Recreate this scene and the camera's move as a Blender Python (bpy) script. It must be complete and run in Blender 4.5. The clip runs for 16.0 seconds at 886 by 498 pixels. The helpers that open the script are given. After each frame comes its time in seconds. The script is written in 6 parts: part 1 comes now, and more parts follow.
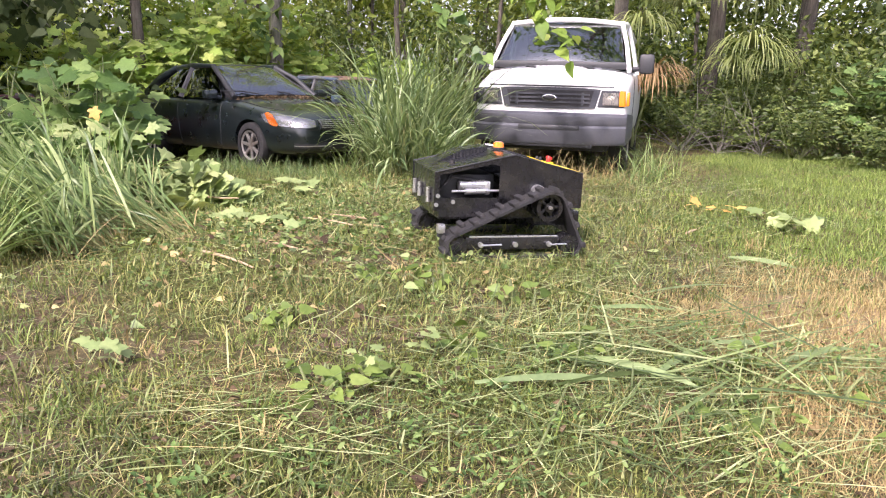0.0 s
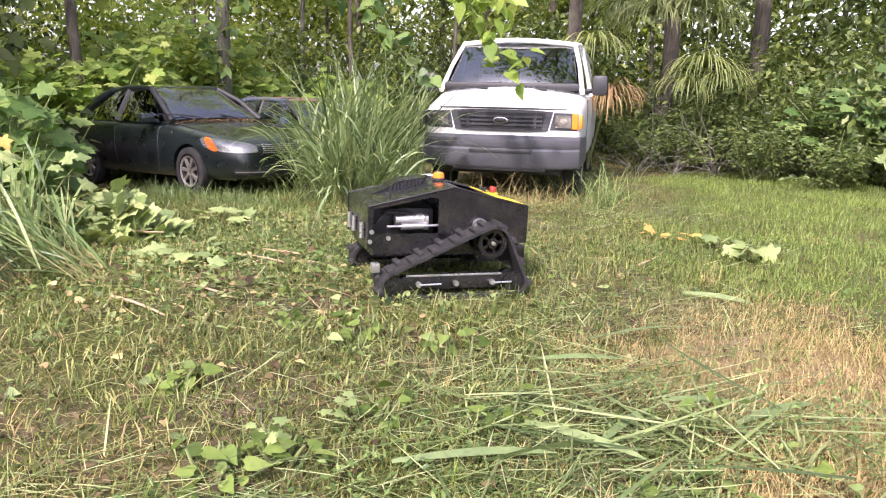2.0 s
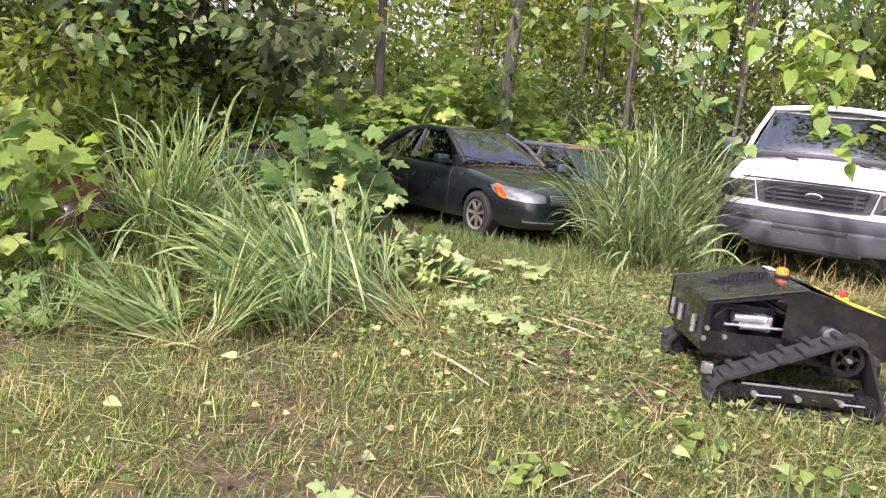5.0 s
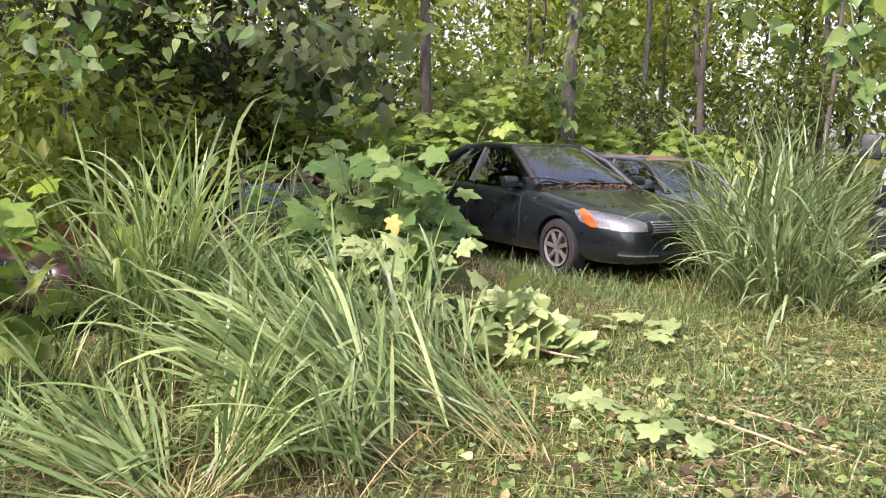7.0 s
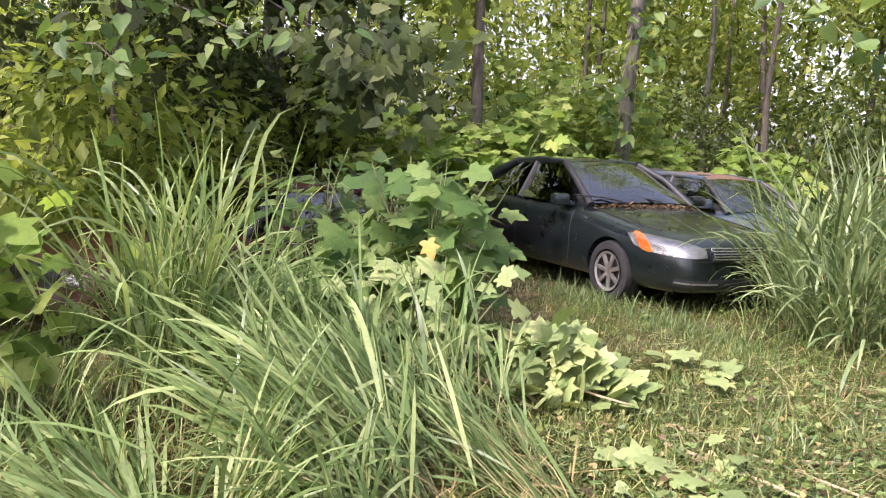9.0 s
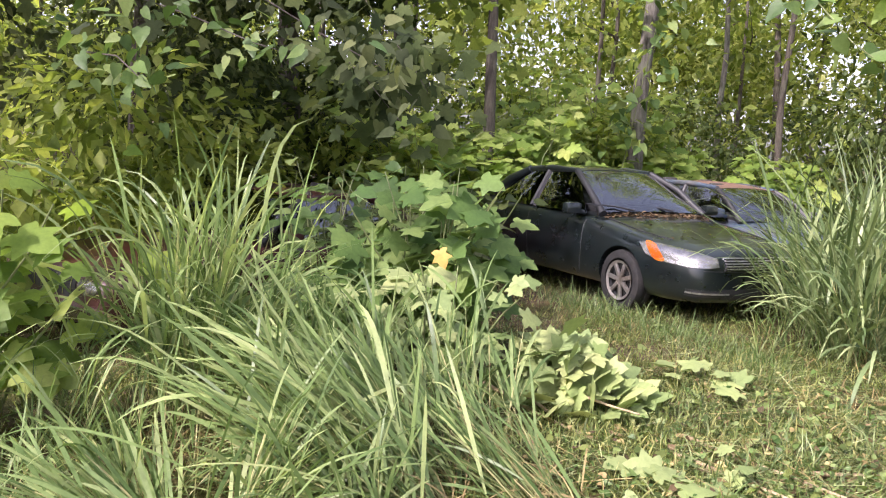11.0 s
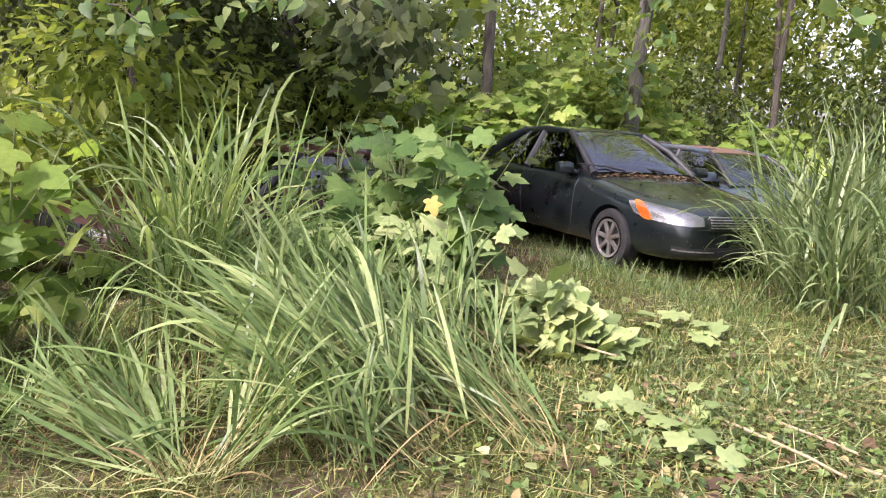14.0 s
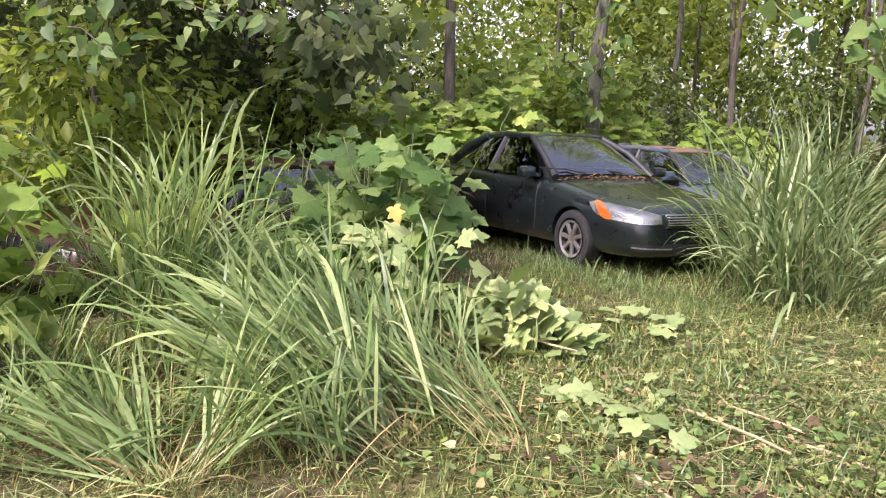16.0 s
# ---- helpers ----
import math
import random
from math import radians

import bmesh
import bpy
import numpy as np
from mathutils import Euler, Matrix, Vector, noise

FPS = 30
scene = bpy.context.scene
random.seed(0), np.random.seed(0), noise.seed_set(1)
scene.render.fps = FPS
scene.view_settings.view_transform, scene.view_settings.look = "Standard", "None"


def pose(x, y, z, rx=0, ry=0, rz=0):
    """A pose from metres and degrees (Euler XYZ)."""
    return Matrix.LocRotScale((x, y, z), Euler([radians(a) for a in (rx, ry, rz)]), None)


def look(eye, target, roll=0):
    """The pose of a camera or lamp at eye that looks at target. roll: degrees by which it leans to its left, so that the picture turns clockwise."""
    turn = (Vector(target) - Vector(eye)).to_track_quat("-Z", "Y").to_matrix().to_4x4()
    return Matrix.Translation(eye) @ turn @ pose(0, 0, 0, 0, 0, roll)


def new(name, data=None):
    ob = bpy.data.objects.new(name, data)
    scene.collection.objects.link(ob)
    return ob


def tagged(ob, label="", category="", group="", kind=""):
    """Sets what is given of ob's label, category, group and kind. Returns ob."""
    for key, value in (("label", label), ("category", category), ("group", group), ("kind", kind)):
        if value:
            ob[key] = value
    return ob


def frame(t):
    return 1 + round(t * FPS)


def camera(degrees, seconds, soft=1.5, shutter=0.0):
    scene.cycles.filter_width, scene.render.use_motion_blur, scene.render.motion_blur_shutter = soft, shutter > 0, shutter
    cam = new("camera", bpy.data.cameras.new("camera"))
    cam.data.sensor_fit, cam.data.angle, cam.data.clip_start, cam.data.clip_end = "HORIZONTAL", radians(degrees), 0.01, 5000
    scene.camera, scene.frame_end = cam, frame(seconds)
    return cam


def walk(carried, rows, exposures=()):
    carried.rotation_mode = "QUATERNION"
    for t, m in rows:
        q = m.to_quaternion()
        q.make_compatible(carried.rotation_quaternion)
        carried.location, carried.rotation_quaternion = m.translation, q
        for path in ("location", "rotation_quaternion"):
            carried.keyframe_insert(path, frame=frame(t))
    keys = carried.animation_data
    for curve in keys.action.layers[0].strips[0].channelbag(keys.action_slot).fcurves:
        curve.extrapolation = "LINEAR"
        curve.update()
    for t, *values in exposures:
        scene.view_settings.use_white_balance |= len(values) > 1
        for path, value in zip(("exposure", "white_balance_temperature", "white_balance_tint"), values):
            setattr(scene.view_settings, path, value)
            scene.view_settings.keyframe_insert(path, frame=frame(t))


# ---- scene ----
EXPO = 1.76
cam = camera(60.0, 16.0, soft=1.1)
# seconds, eye, pitch, lean, yaw
PATH = [
    (0.0, (0.071, -0.265, 1.208), -13.01, 2.61, 7.57),
    (0.5, (0.119, -0.167, 1.225), -12.78, 0.59, 6.97),
    (1.0, (0.381, -0.040, 1.263), -12.39, -1.57, 6.21),
    (1.5, (0.443, 0.015, 1.327), -11.79, 2.37, 4.79),
    (2.0, (0.196, 0.142, 1.270), -11.63, 2.48, 4.94),
    (2.5, (-0.016, 0.062, 1.280), -12.53, 3.27, 9.67),
    (3.0, (-0.116, 0.029, 1.314), -13.46, 4.70, 15.78),
    (3.5, (-0.097, 0.065, 1.371), -13.03, 5.59, 18.95),
    (4.0, (-0.116, 0.151, 1.428), -12.10, 6.02, 20.06),
    (4.5, (-0.247, 0.128, 1.453), -10.99, 7.31, 21.72),
    (7.0, (-1.440, 1.741, 1.359), -9.29, 3.34, 25.68),
    (7.5, (-1.542, 2.015, 1.353), -9.11, 3.21, 26.80),
    (8.0, (-1.538, 2.116, 1.370), -9.36, 4.22, 27.91),
    (8.5, (-1.540, 2.097, 1.383), -9.31, 5.09, 28.85),
    (9.0, (-1.554, 2.100, 1.421), -9.09, 4.76, 29.54),
    (9.5, (-1.540, 2.094, 1.427), -8.80, 4.79, 29.97),
    (10.0, (-1.530, 2.075, 1.448), -8.72, 4.97, 30.21),
    (12.5, (-1.530, 2.059, 1.411), -8.77, 4.67, 30.93),
    (13.0, (-1.597, 2.177, 1.244), -10.10, 5.53, 30.70),
    (13.5, (-1.502, 2.086, 1.293), -11.49, 5.32, 30.79),
    (14.0, (-1.374, 1.909, 1.375), -11.16, 5.91, 30.18),
    (14.5, (-1.304, 1.841, 1.413), -10.51, 5.59, 29.09),
    (15.0, (-1.340, 1.865, 1.387), -10.36, 5.57, 28.61),
    (15.5, (-1.339, 1.835, 1.387), -10.46, 5.08, 28.70),
    (16.0, (-1.254, 1.800, 1.397), -10.44, 4.11, 28.12),
]
walk(cam, [(t, pose(*eye, 90 + pitch, 0, yaw) @ pose(0, 0, 0, 0, 0, lean)) for t, eye, pitch, lean, yaw in PATH],
     exposures=[(0.0, EXPO, 6330.0, 31.0), (16.0, EXPO, 6330.0, 31.0)])

# ---- world and sun: a bright, hazy summer day ----
SUN_ELEV, SUN_AZ = 45.0, 198.0
world = bpy.data.worlds.new("sky")
scene.world = world
world.use_nodes = True
wn = world.node_tree
sky = wn.nodes.new("ShaderNodeTexSky")
sky.sky_type, sky.sun_disc = "NISHITA", False
sky.sun_elevation, sky.sun_rotation = radians(SUN_ELEV), radians(SUN_AZ)
sky.air_density, sky.dust_density = 1.0, 3.0
wn.nodes["Background"].inputs[1].default_value = 0.15
haze = wn.nodes.new("ShaderNodeRGBToBW")
veil = wn.nodes.new("ShaderNodeMix")
veil.data_type = "RGBA"
veil.inputs[0].default_value = 0.5
wn.links.new(sky.outputs[0], haze.inputs[0])
wn.links.new(sky.outputs[0], veil.inputs[6])
wn.links.new(haze.outputs[0], veil.inputs[7])
wn.links.new(veil.outputs[2], wn.nodes["Background"].inputs[0])
sun = new("sun", bpy.data.lights.new("sun", "SUN"))
sun.data.energy, sun.data.angle, sun.data.color = 2.2, radians(3.0), (1.0, 0.95, 0.86)
_az, _el = radians(SUN_AZ), radians(SUN_ELEV)
_dir = Vector((math.sin(_az) * math.cos(_el), math.cos(_az) * math.cos(_el), math.sin(_el)))
sun.matrix_world = look(_dir * 50, (0, 0, 0))

# ---- materials ----
def node_mat(name):
    m = bpy.data.materials.new(name)
    m.use_nodes = True
    nt = m.node_tree
    return m, nt, nt.nodes["Principled BSDF"], nt.nodes["Material Output"]


def mix_rgb(nt, fac, a, b, mode="MIX"):
    n = nt.nodes.new("ShaderNodeMix")
    n.data_type, n.blend_type = "RGBA", mode
    for k, v in ((0, fac), (6, a), (7, b)):
        if isinstance(v, bpy.types.NodeSocket):
            nt.links.new(v, n.inputs[k])
        else:
            n.inputs[k].default_value = v if k == 0 else (*v[:3], 1)
    return n.outputs[2]


def noise_out(nt, scale, detail=4.0, coord="Object", rough=0.6):
    tc = nt.nodes.new("ShaderNodeTexCoord")
    n = nt.nodes.new("ShaderNodeTexNoise")
    n.inputs["Scale"].default_value, n.inputs["Detail"].default_value = scale, detail
    n.inputs["Roughness"].default_value = rough
    nt.links.new(tc.outputs[coord], n.inputs["Vector"])
    return n.outputs["Fac"]


def ramp(nt, fac, stops):
    n = nt.nodes.new("ShaderNodeValToRGB")
    el = n.color_ramp.elements
    while len(el) < len(stops):
        el.new(0.5)
    for e, (p, c) in zip(el, stops):
        e.position, e.color = p, (*c[:3], 1)
    nt.links.new(fac, n.inputs[0])
    return n.outputs[0]


def add_bump(nt, bsdf, height, strength, dist=0.01):
    b = nt.nodes.new("ShaderNodeBump")
    b.inputs["Strength"].default_value, b.inputs["Distance"].default_value = strength, dist
    nt.links.new(height, b.inputs["Height"])
    nt.links.new(b.outputs[0], bsdf.inputs["Normal"])


def surface(name, col, rough=0.5, metal=0.0, var=0.15, scale=6.0, bump=0.0, coat=0.0, dirt=None, dirt_amount=0.0, spec=0.5):
    """A plain surface with grain at two scales, and dirt."""
    m, nt, b, _ = node_mat(name)
    lo, hi = [c * (1 - var) for c in col], [min(1, c * (1 + var)) for c in col]
    c = ramp(nt, noise_out(nt, scale, 6), [(0.3, lo), (0.7, hi)])
    fine = noise_out(nt, scale * 14, 3)
    c = mix_rgb(nt, 0.25, c, ramp(nt, fine, [(0.35, lo), (0.65, hi)]))
    if dirt:
        d = ramp(nt, noise_out(nt, scale * 0.7, 8, rough=0.7), [(0.5 - 0.3 * dirt_amount, (0, 0, 0)), (0.78 - 0.2 * dirt_amount, (1, 1, 1))])
        c = mix_rgb(nt, d, c, dirt)
    nt.links.new(c, b.inputs["Base Color"])
    r = nt.nodes.new("ShaderNodeMapRange")
    r.inputs["To Min"].default_value, r.inputs["To Max"].default_value = max(0.02, rough - 0.12), min(1, rough + 0.12)
    nt.links.new(noise_out(nt, scale * 3, 5), r.inputs["Value"])
    nt.links.new(r.outputs[0], b.inputs["Roughness"])
    b.inputs["Metallic"].default_value, b.inputs["Coat Weight"].default_value = metal, coat
    b.inputs["Specular IOR Level"].default_value = spec
    b.inputs["Coat Roughness"].default_value = 0.05
    if bump:
        add_bump(nt, b, noise_out(nt, scale * 10, 4), bump, 0.004)
    return m


def leafy(name, dark, mid, light, trans=0.3, rough=0.45, patch=0.6):
    """Leaves and blades: each one its own tone, patches, light through them."""
    m, nt, b, out = node_mat(name)
    g = nt.nodes.new("ShaderNodeNewGeometry")
    c = ramp(nt, g.outputs["Random Per Island"], [(0.0, dark), (0.5, mid), (1.0, light)])
    p = ramp(nt, noise_out(nt, patch, 3), [(0.35, (0.72, 0.75, 0.7)), (0.65, (1.2, 1.15, 1.05))])
    c = mix_rgb(nt, 1.0, c, p, "MULTIPLY")
    v = ramp(nt, noise_out(nt, 40, 3), [(0.3, (0.85, 0.87, 0.85)), (0.7, (1.1, 1.08, 1.1))])
    c = mix_rgb(nt, 1.0, c, v, "MULTIPLY")
    nt.links.new(c, b.inputs["Base Color"])
    b.inputs["Roughness"].default_value, b.inputs["Specular IOR Level"].default_value = rough, 0.35
    t = nt.nodes.new("ShaderNodeBsdfTranslucent")
    tint = mix_rgb(nt, 1.0, c, (1.15, 1.15, 0.7), "MULTIPLY")
    nt.links.new(tint, t.inputs["Color"])
    mx = nt.nodes.new("ShaderNodeMixShader")
    mx.inputs[0].default_value = trans
    nt.links.new(b.outputs[0], mx.inputs[1])
    nt.links.new(t.outputs[0], mx.inputs[2])
    nt.links.new(mx.outputs[0], out.inputs["Surface"])
    return m


def glass(name, tint, rough=0.03):
    m, nt, b, _ = node_mat(name)
    c = ramp(nt, noise_out(nt, 5, 6), [(0.35, [x * 0.8 for x in tint]), (0.7, tint)])
    nt.links.new(c, b.inputs["Base Color"])
    b.inputs["Transmission Weight"].default_value, b.inputs["Roughness"].default_value = 1.0, rough
    b.inputs["IOR"].default_value = 1.45
    b.inputs["Coat Weight"].default_value, b.inputs["Coat IOR"].default_value, b.inputs["Coat Roughness"].default_value = 1.0, 2.1, 0.03
    return m


def bark_mat(name, dark, pale, lichen):
    """Furrowed bark: streaks along the trunk, patches of lichen."""
    m, nt, b, _ = node_mat(name)
    tc = nt.nodes.new("ShaderNodeTexCoord")
    mp = nt.nodes.new("ShaderNodeMapping")
    mp.inputs["Scale"].default_value = (16, 16, 2.2)
    nt.links.new(tc.outputs["Object"], mp.inputs["Vector"])
    n = nt.nodes.new("ShaderNodeTexNoise")
    n.inputs["Scale"].default_value, n.inputs["Detail"].default_value, n.inputs["Roughness"].default_value = 1.6, 8, 0.7
    nt.links.new(mp.outputs[0], n.inputs["Vector"])
    c = ramp(nt, n.outputs["Fac"], [(0.36, dark), (0.62, pale)])
    f = ramp(nt, noise_out(nt, 2.6, 7), [(0.5, (0, 0, 0)), (0.62, (1, 1, 1))])
    c = mix_rgb(nt, f, c, mix_rgb(nt, 0.5, c, lichen))
    nt.links.new(c, b.inputs["Base Color"])
    b.inputs["Roughness"].default_value = 0.92
    add_bump(nt, b, n.outputs["Fac"], 1.0, 0.03)
    return m


M = {
    "green_sedan": surface("dark_green_paint", (0.009, 0.0145, 0.016), 0.3, 0.25, 0.3, 2.0, 0, 1.0, (0.016, 0.018, 0.017), 0.0),
    "van": surface("white_paint", (0.80, 0.80, 0.78), 0.35, 0, 0.05, 1.5, 0, 0.4, (0.55, 0.54, 0.48), 0.1),
    "maroon": surface("maroon_paint", (0.055, 0.009, 0.011), 0.4, 0.1, 0.3, 2.0, 0, 0.5, (0.05, 0.03, 0.022), 0.1),
    "blue": surface("faded_blue_paint", (0.045, 0.07, 0.11), 0.45, 0.1, 0.3, 2.0, 0, 0.3, (0.12, 0.11, 0.09), 0.2),
    "vinyl": surface("rusty_brown_roof", (0.17, 0.10, 0.065), 0.75, 0, 0.35, 4.0, 0.3, 0, (0.10, 0.06, 0.04), 0.4),
    "trim": surface("dark_plastic", (0.02, 0.021, 0.023), 0.5, 0, 0.25, 8.0, 0.1),
    "grille": surface("dark_grey_plastic", (0.036, 0.038, 0.046), 0.4, 0, 0.25, 3.0, 0.08),
    "bumper": surface("grey_plastic_bumper", (0.060, 0.062, 0.072), 0.42, 0, 0.25, 3.0, 0.08, 0, (0.07, 0.07, 0.07), 0.05),
    "rubber": surface("rubber", (0.014, 0.014, 0.015), 0.7, 0, 0.4, 12.0, 0.4, 0, (0.036, 0.032, 0.027), 0.0),
    "alloy": surface("dusty_alloy", (0.45, 0.44, 0.42), 0.4, 0.8, 0.2, 8.0, 0.1, 0, (0.16, 0.11, 0.07), 0.3),
    "chrome": surface("chrome", (0.75, 0.75, 0.75), 0.15, 1.0, 0.05, 10),
    "steel": surface("bright_steel", (0.6, 0.6, 0.6), 0.3, 0.9, 0.15, 20),
    "black": surface("black_powder_coat", (0.008, 0.008, 0.0095), 0.27, 0, 0.3, 6.0, 0.06, 0.35, (0.03, 0.028, 0.024), 0.0),
    "yellow": surface("yellow_label", (0.85, 0.62, 0.02), 0.5, 0, 0.08, 6),
    "white": surface("white_label", (0.8, 0.8, 0.78), 0.5, 0, 0.05, 6),
    "red": surface("red_button", (0.7, 0.03, 0.02), 0.35, 0, 0.1, 6),
    "orange": surface("orange_lens", (0.85, 0.20, 0.01), 0.2, 0, 0.1, 30, 0.1, 0.6),
    "lamp_dim": surface("dull_lamp_reflector", (0.16, 0.16, 0.155), 0.3, 0.5, 0.35, 18, 0.5),
    "lens": glass("clear_lens", (0.95, 0.95, 0.93), 0.05),
    "lamp": surface("lamp_reflector", (0.36, 0.36, 0.35), 0.22, 0.7, 0.5, 14, 0.8),
    "glass": glass("car_glass", (0.42, 0.5, 0.46)),
    "glass_dark": glass("tinted_glass", (0.06, 0.075, 0.07)),
    "cloth": surface("grey_seat_cloth", (0.05, 0.048, 0.045), 0.9, 0, 0.2, 30, 0.3),
    "bark": bark_mat("bark", (0.04, 0.034, 0.027), (0.12, 0.10, 0.08), (0.13, 0.13, 0.09)),
    "bark_pale": bark_mat("lichened_bark", (0.065, 0.06, 0.05), (0.19, 0.175, 0.15), (0.17, 0.19, 0.12)),
    "culm": leafy("grass_culms", (0.22, 0.25, 0.10), (0.33, 0.34, 0.15), (0.46, 0.42, 0.22), 0.2, 0.5, 2.0),
    "stem": surface("green_stem", (0.14, 0.17, 0.06), 0.6, 0, 0.25, 12),
    "stick": surface("dry_stick", (0.36, 0.27, 0.16), 0.8, 0, 0.3, 20, 0.3),
    "lawn": leafy("lawn_blades", (0.036, 0.056, 0.012), (0.12, 0.16, 0.034), (0.34, 0.35, 0.12), 0.3, 0.5, 0.9),
    "lush": leafy("lush_blades", (0.08, 0.13, 0.025), (0.16, 0.24, 0.052), (0.30, 0.38, 0.115), 0.35, 0.5, 0.7),
    "dry": leafy("dry_blades", (0.20, 0.145, 0.07), (0.35, 0.27, 0.13), (0.54, 0.45, 0.22), 0.2, 0.7, 1.2),
    "cut": leafy("cut_grass", (0.055, 0.09, 0.03), (0.17, 0.235, 0.085), (0.47, 0.52, 0.28), 0.25, 0.45, 1.5),
    "tall": leafy("tall_grass", (0.09, 0.155, 0.052), (0.195, 0.29, 0.105), (0.38, 0.46, 0.215), 0.4, 0.4, 2.0),
    "reed": leafy("blue_green_grass", (0.085, 0.14, 0.055), (0.17, 0.245, 0.10), (0.33, 0.40, 0.20), 0.3, 0.4, 2.0),
    "rough": leafy("rough_grass_blades", (0.045, 0.07, 0.018), (0.14, 0.195, 0.05), (0.37, 0.37, 0.15), 0.3, 0.5, 2.5),
    "lobed": leafy("lobed_leaves", (0.065, 0.13, 0.038), (0.125, 0.215, 0.06), (0.26, 0.34, 0.125), 0.35, 0.45, 1.5),
    "mallow": leafy("fresh_lobed_leaves", (0.070, 0.145, 0.038), (0.140, 0.24, 0.064), (0.26, 0.355, 0.12), 0.42, 0.55, 1.5),
    # lobed leaves lightened: sunlight on the shrubs is mixed into this colour
    "sunny": leafy("sun_brightened_leaves", (0.14, 0.24, 0.05), (0.26, 0.38, 0.08), (0.42, 0.50, 0.16), 0.55, 0.5, 0.8),
    "pale": leafy("pale_leaf_undersides", (0.16, 0.235, 0.085), (0.26, 0.335, 0.135), (0.38, 0.43, 0.19), 0.25, 0.6, 2.0),
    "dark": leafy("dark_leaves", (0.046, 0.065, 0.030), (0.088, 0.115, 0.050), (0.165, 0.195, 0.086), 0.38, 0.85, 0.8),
    # darker copy of the dark leaves: shade under the trees is in the colour
    "deep": leafy("shade_darkened_leaves", (0.030, 0.05, 0.017), (0.060, 0.092, 0.030), (0.12, 0.155, 0.052), 0.35, 0.9, 0.8),
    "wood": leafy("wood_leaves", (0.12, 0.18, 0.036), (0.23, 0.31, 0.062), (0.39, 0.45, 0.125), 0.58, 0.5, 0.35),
    # wood leaves made paler; haze and hazy light are put into their colour
    "far": leafy("haze_paled_leaves", (0.16, 0.215, 0.055), (0.29, 0.36, 0.095), (0.46, 0.50, 0.18), 0.6, 0.5, 0.35),
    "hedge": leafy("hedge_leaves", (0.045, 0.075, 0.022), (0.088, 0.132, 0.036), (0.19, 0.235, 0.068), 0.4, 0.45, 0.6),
    "palm": leafy("palm_blades", (0.14, 0.18, 0.075), (0.24, 0.29, 0.125), (0.38, 0.42, 0.2), 0.4, 0.5, 0.8),
    "palm_yellow": leafy("yellowing_palm_blades", (0.19, 0.24, 0.08), (0.29, 0.34, 0.13), (0.41, 0.44, 0.20), 0.4, 0.5, 0.8),
    "palm_dry": leafy("dry_palm_blades", (0.24, 0.14, 0.07), (0.38, 0.25, 0.13), (0.50, 0.38, 0.2), 0.2, 0.7, 0.8),
    "litter": leafy("leaf_litter", (0.05, 0.032, 0.018), (0.105, 0.07, 0.038), (0.21, 0.15, 0.085), 0.1, 0.8, 2.0),
    "yleaf": leafy("yellow_leaf", (0.58, 0.35, 0.10), (0.62, 0.38, 0.11), (0.66, 0.42, 0.13), 0.3, 0.5, 2.0),
}


def ground_mat():
    m, nt, b, _ = node_mat("grassy_soil")
    soil = ramp(nt, noise_out(nt, 9, 8), [(0.3, (0.03, 0.022, 0.016)), (0.7, (0.15, 0.105, 0.076))])
    thatch = ramp(nt, noise_out(nt, 60, 5), [(0.35, (0.07, 0.055, 0.025)), (0.65, (0.21, 0.16, 0.075))])
    green = ramp(nt, noise_out(nt, 35, 5), [(0.3, (0.035, 0.042, 0.013)), (0.7, (0.11, 0.11, 0.036))])
    f1 = ramp(nt, noise_out(nt, 1.6, 6), [(0.45, (0, 0, 0)), (0.62, (1, 1, 1))])
    f2 = ramp(nt, noise_out(nt, 0.7, 7), [(0.40, (0, 0, 0)), (0.58, (1, 1, 1))])
    c = mix_rgb(nt, f2, mix_rgb(nt, f1, soil, thatch), green)
    # the scorched patch of straw
    straw = ramp(nt, noise_out(nt, 30, 6), [(0.3, (0.10, 0.072, 0.048)), (0.7, (0.32, 0.24, 0.145))])
    tc = nt.nodes.new("ShaderNodeTexCoord")
    mp = nt.nodes.new("ShaderNodeMapping")
    mp.inputs["Location"].default_value = (-1.5 / 1.35, -3.65 / 1.4, 0)
    mp.inputs["Scale"].default_value = (1 / 1.35, 1 / 1.4, 0)
    nt.links.new(tc.outputs["Object"], mp.inputs["Vector"])
    ln = nt.nodes.new("ShaderNodeVectorMath")
    ln.operation = "LENGTH"
    nt.links.new(mp.outputs[0], ln.inputs[0])
    ad = nt.nodes.new("ShaderNodeMath")
    ad.operation = "MULTIPLY_ADD"
    ad.inputs[1].default_value = 0.9
    nt.links.new(noise_out(nt, 3.0, 6), ad.inputs[0])
    nt.links.new(ln.outputs["Value"], ad.inputs[2])
    near = ramp(nt, ad.outputs[0], [(0.95, (1, 1, 1)), (1.0, (0, 0, 0))])
    near.node.color_ramp.elements[0].position = 0.9
    c = mix_rgb(nt, near, c, straw)
    nt.links.new(c, b.inputs["Base Color"])
    b.inputs["Roughness"].default_value, b.inputs["Specular IOR Level"].default_value = 0.95, 0.1
    add_bump(nt, b, noise_out(nt, 45, 6), 0.8, 0.02)
    return m


M["ground"] = ground_mat()

# ---- builders ----
rng = np.random.default_rng(7)


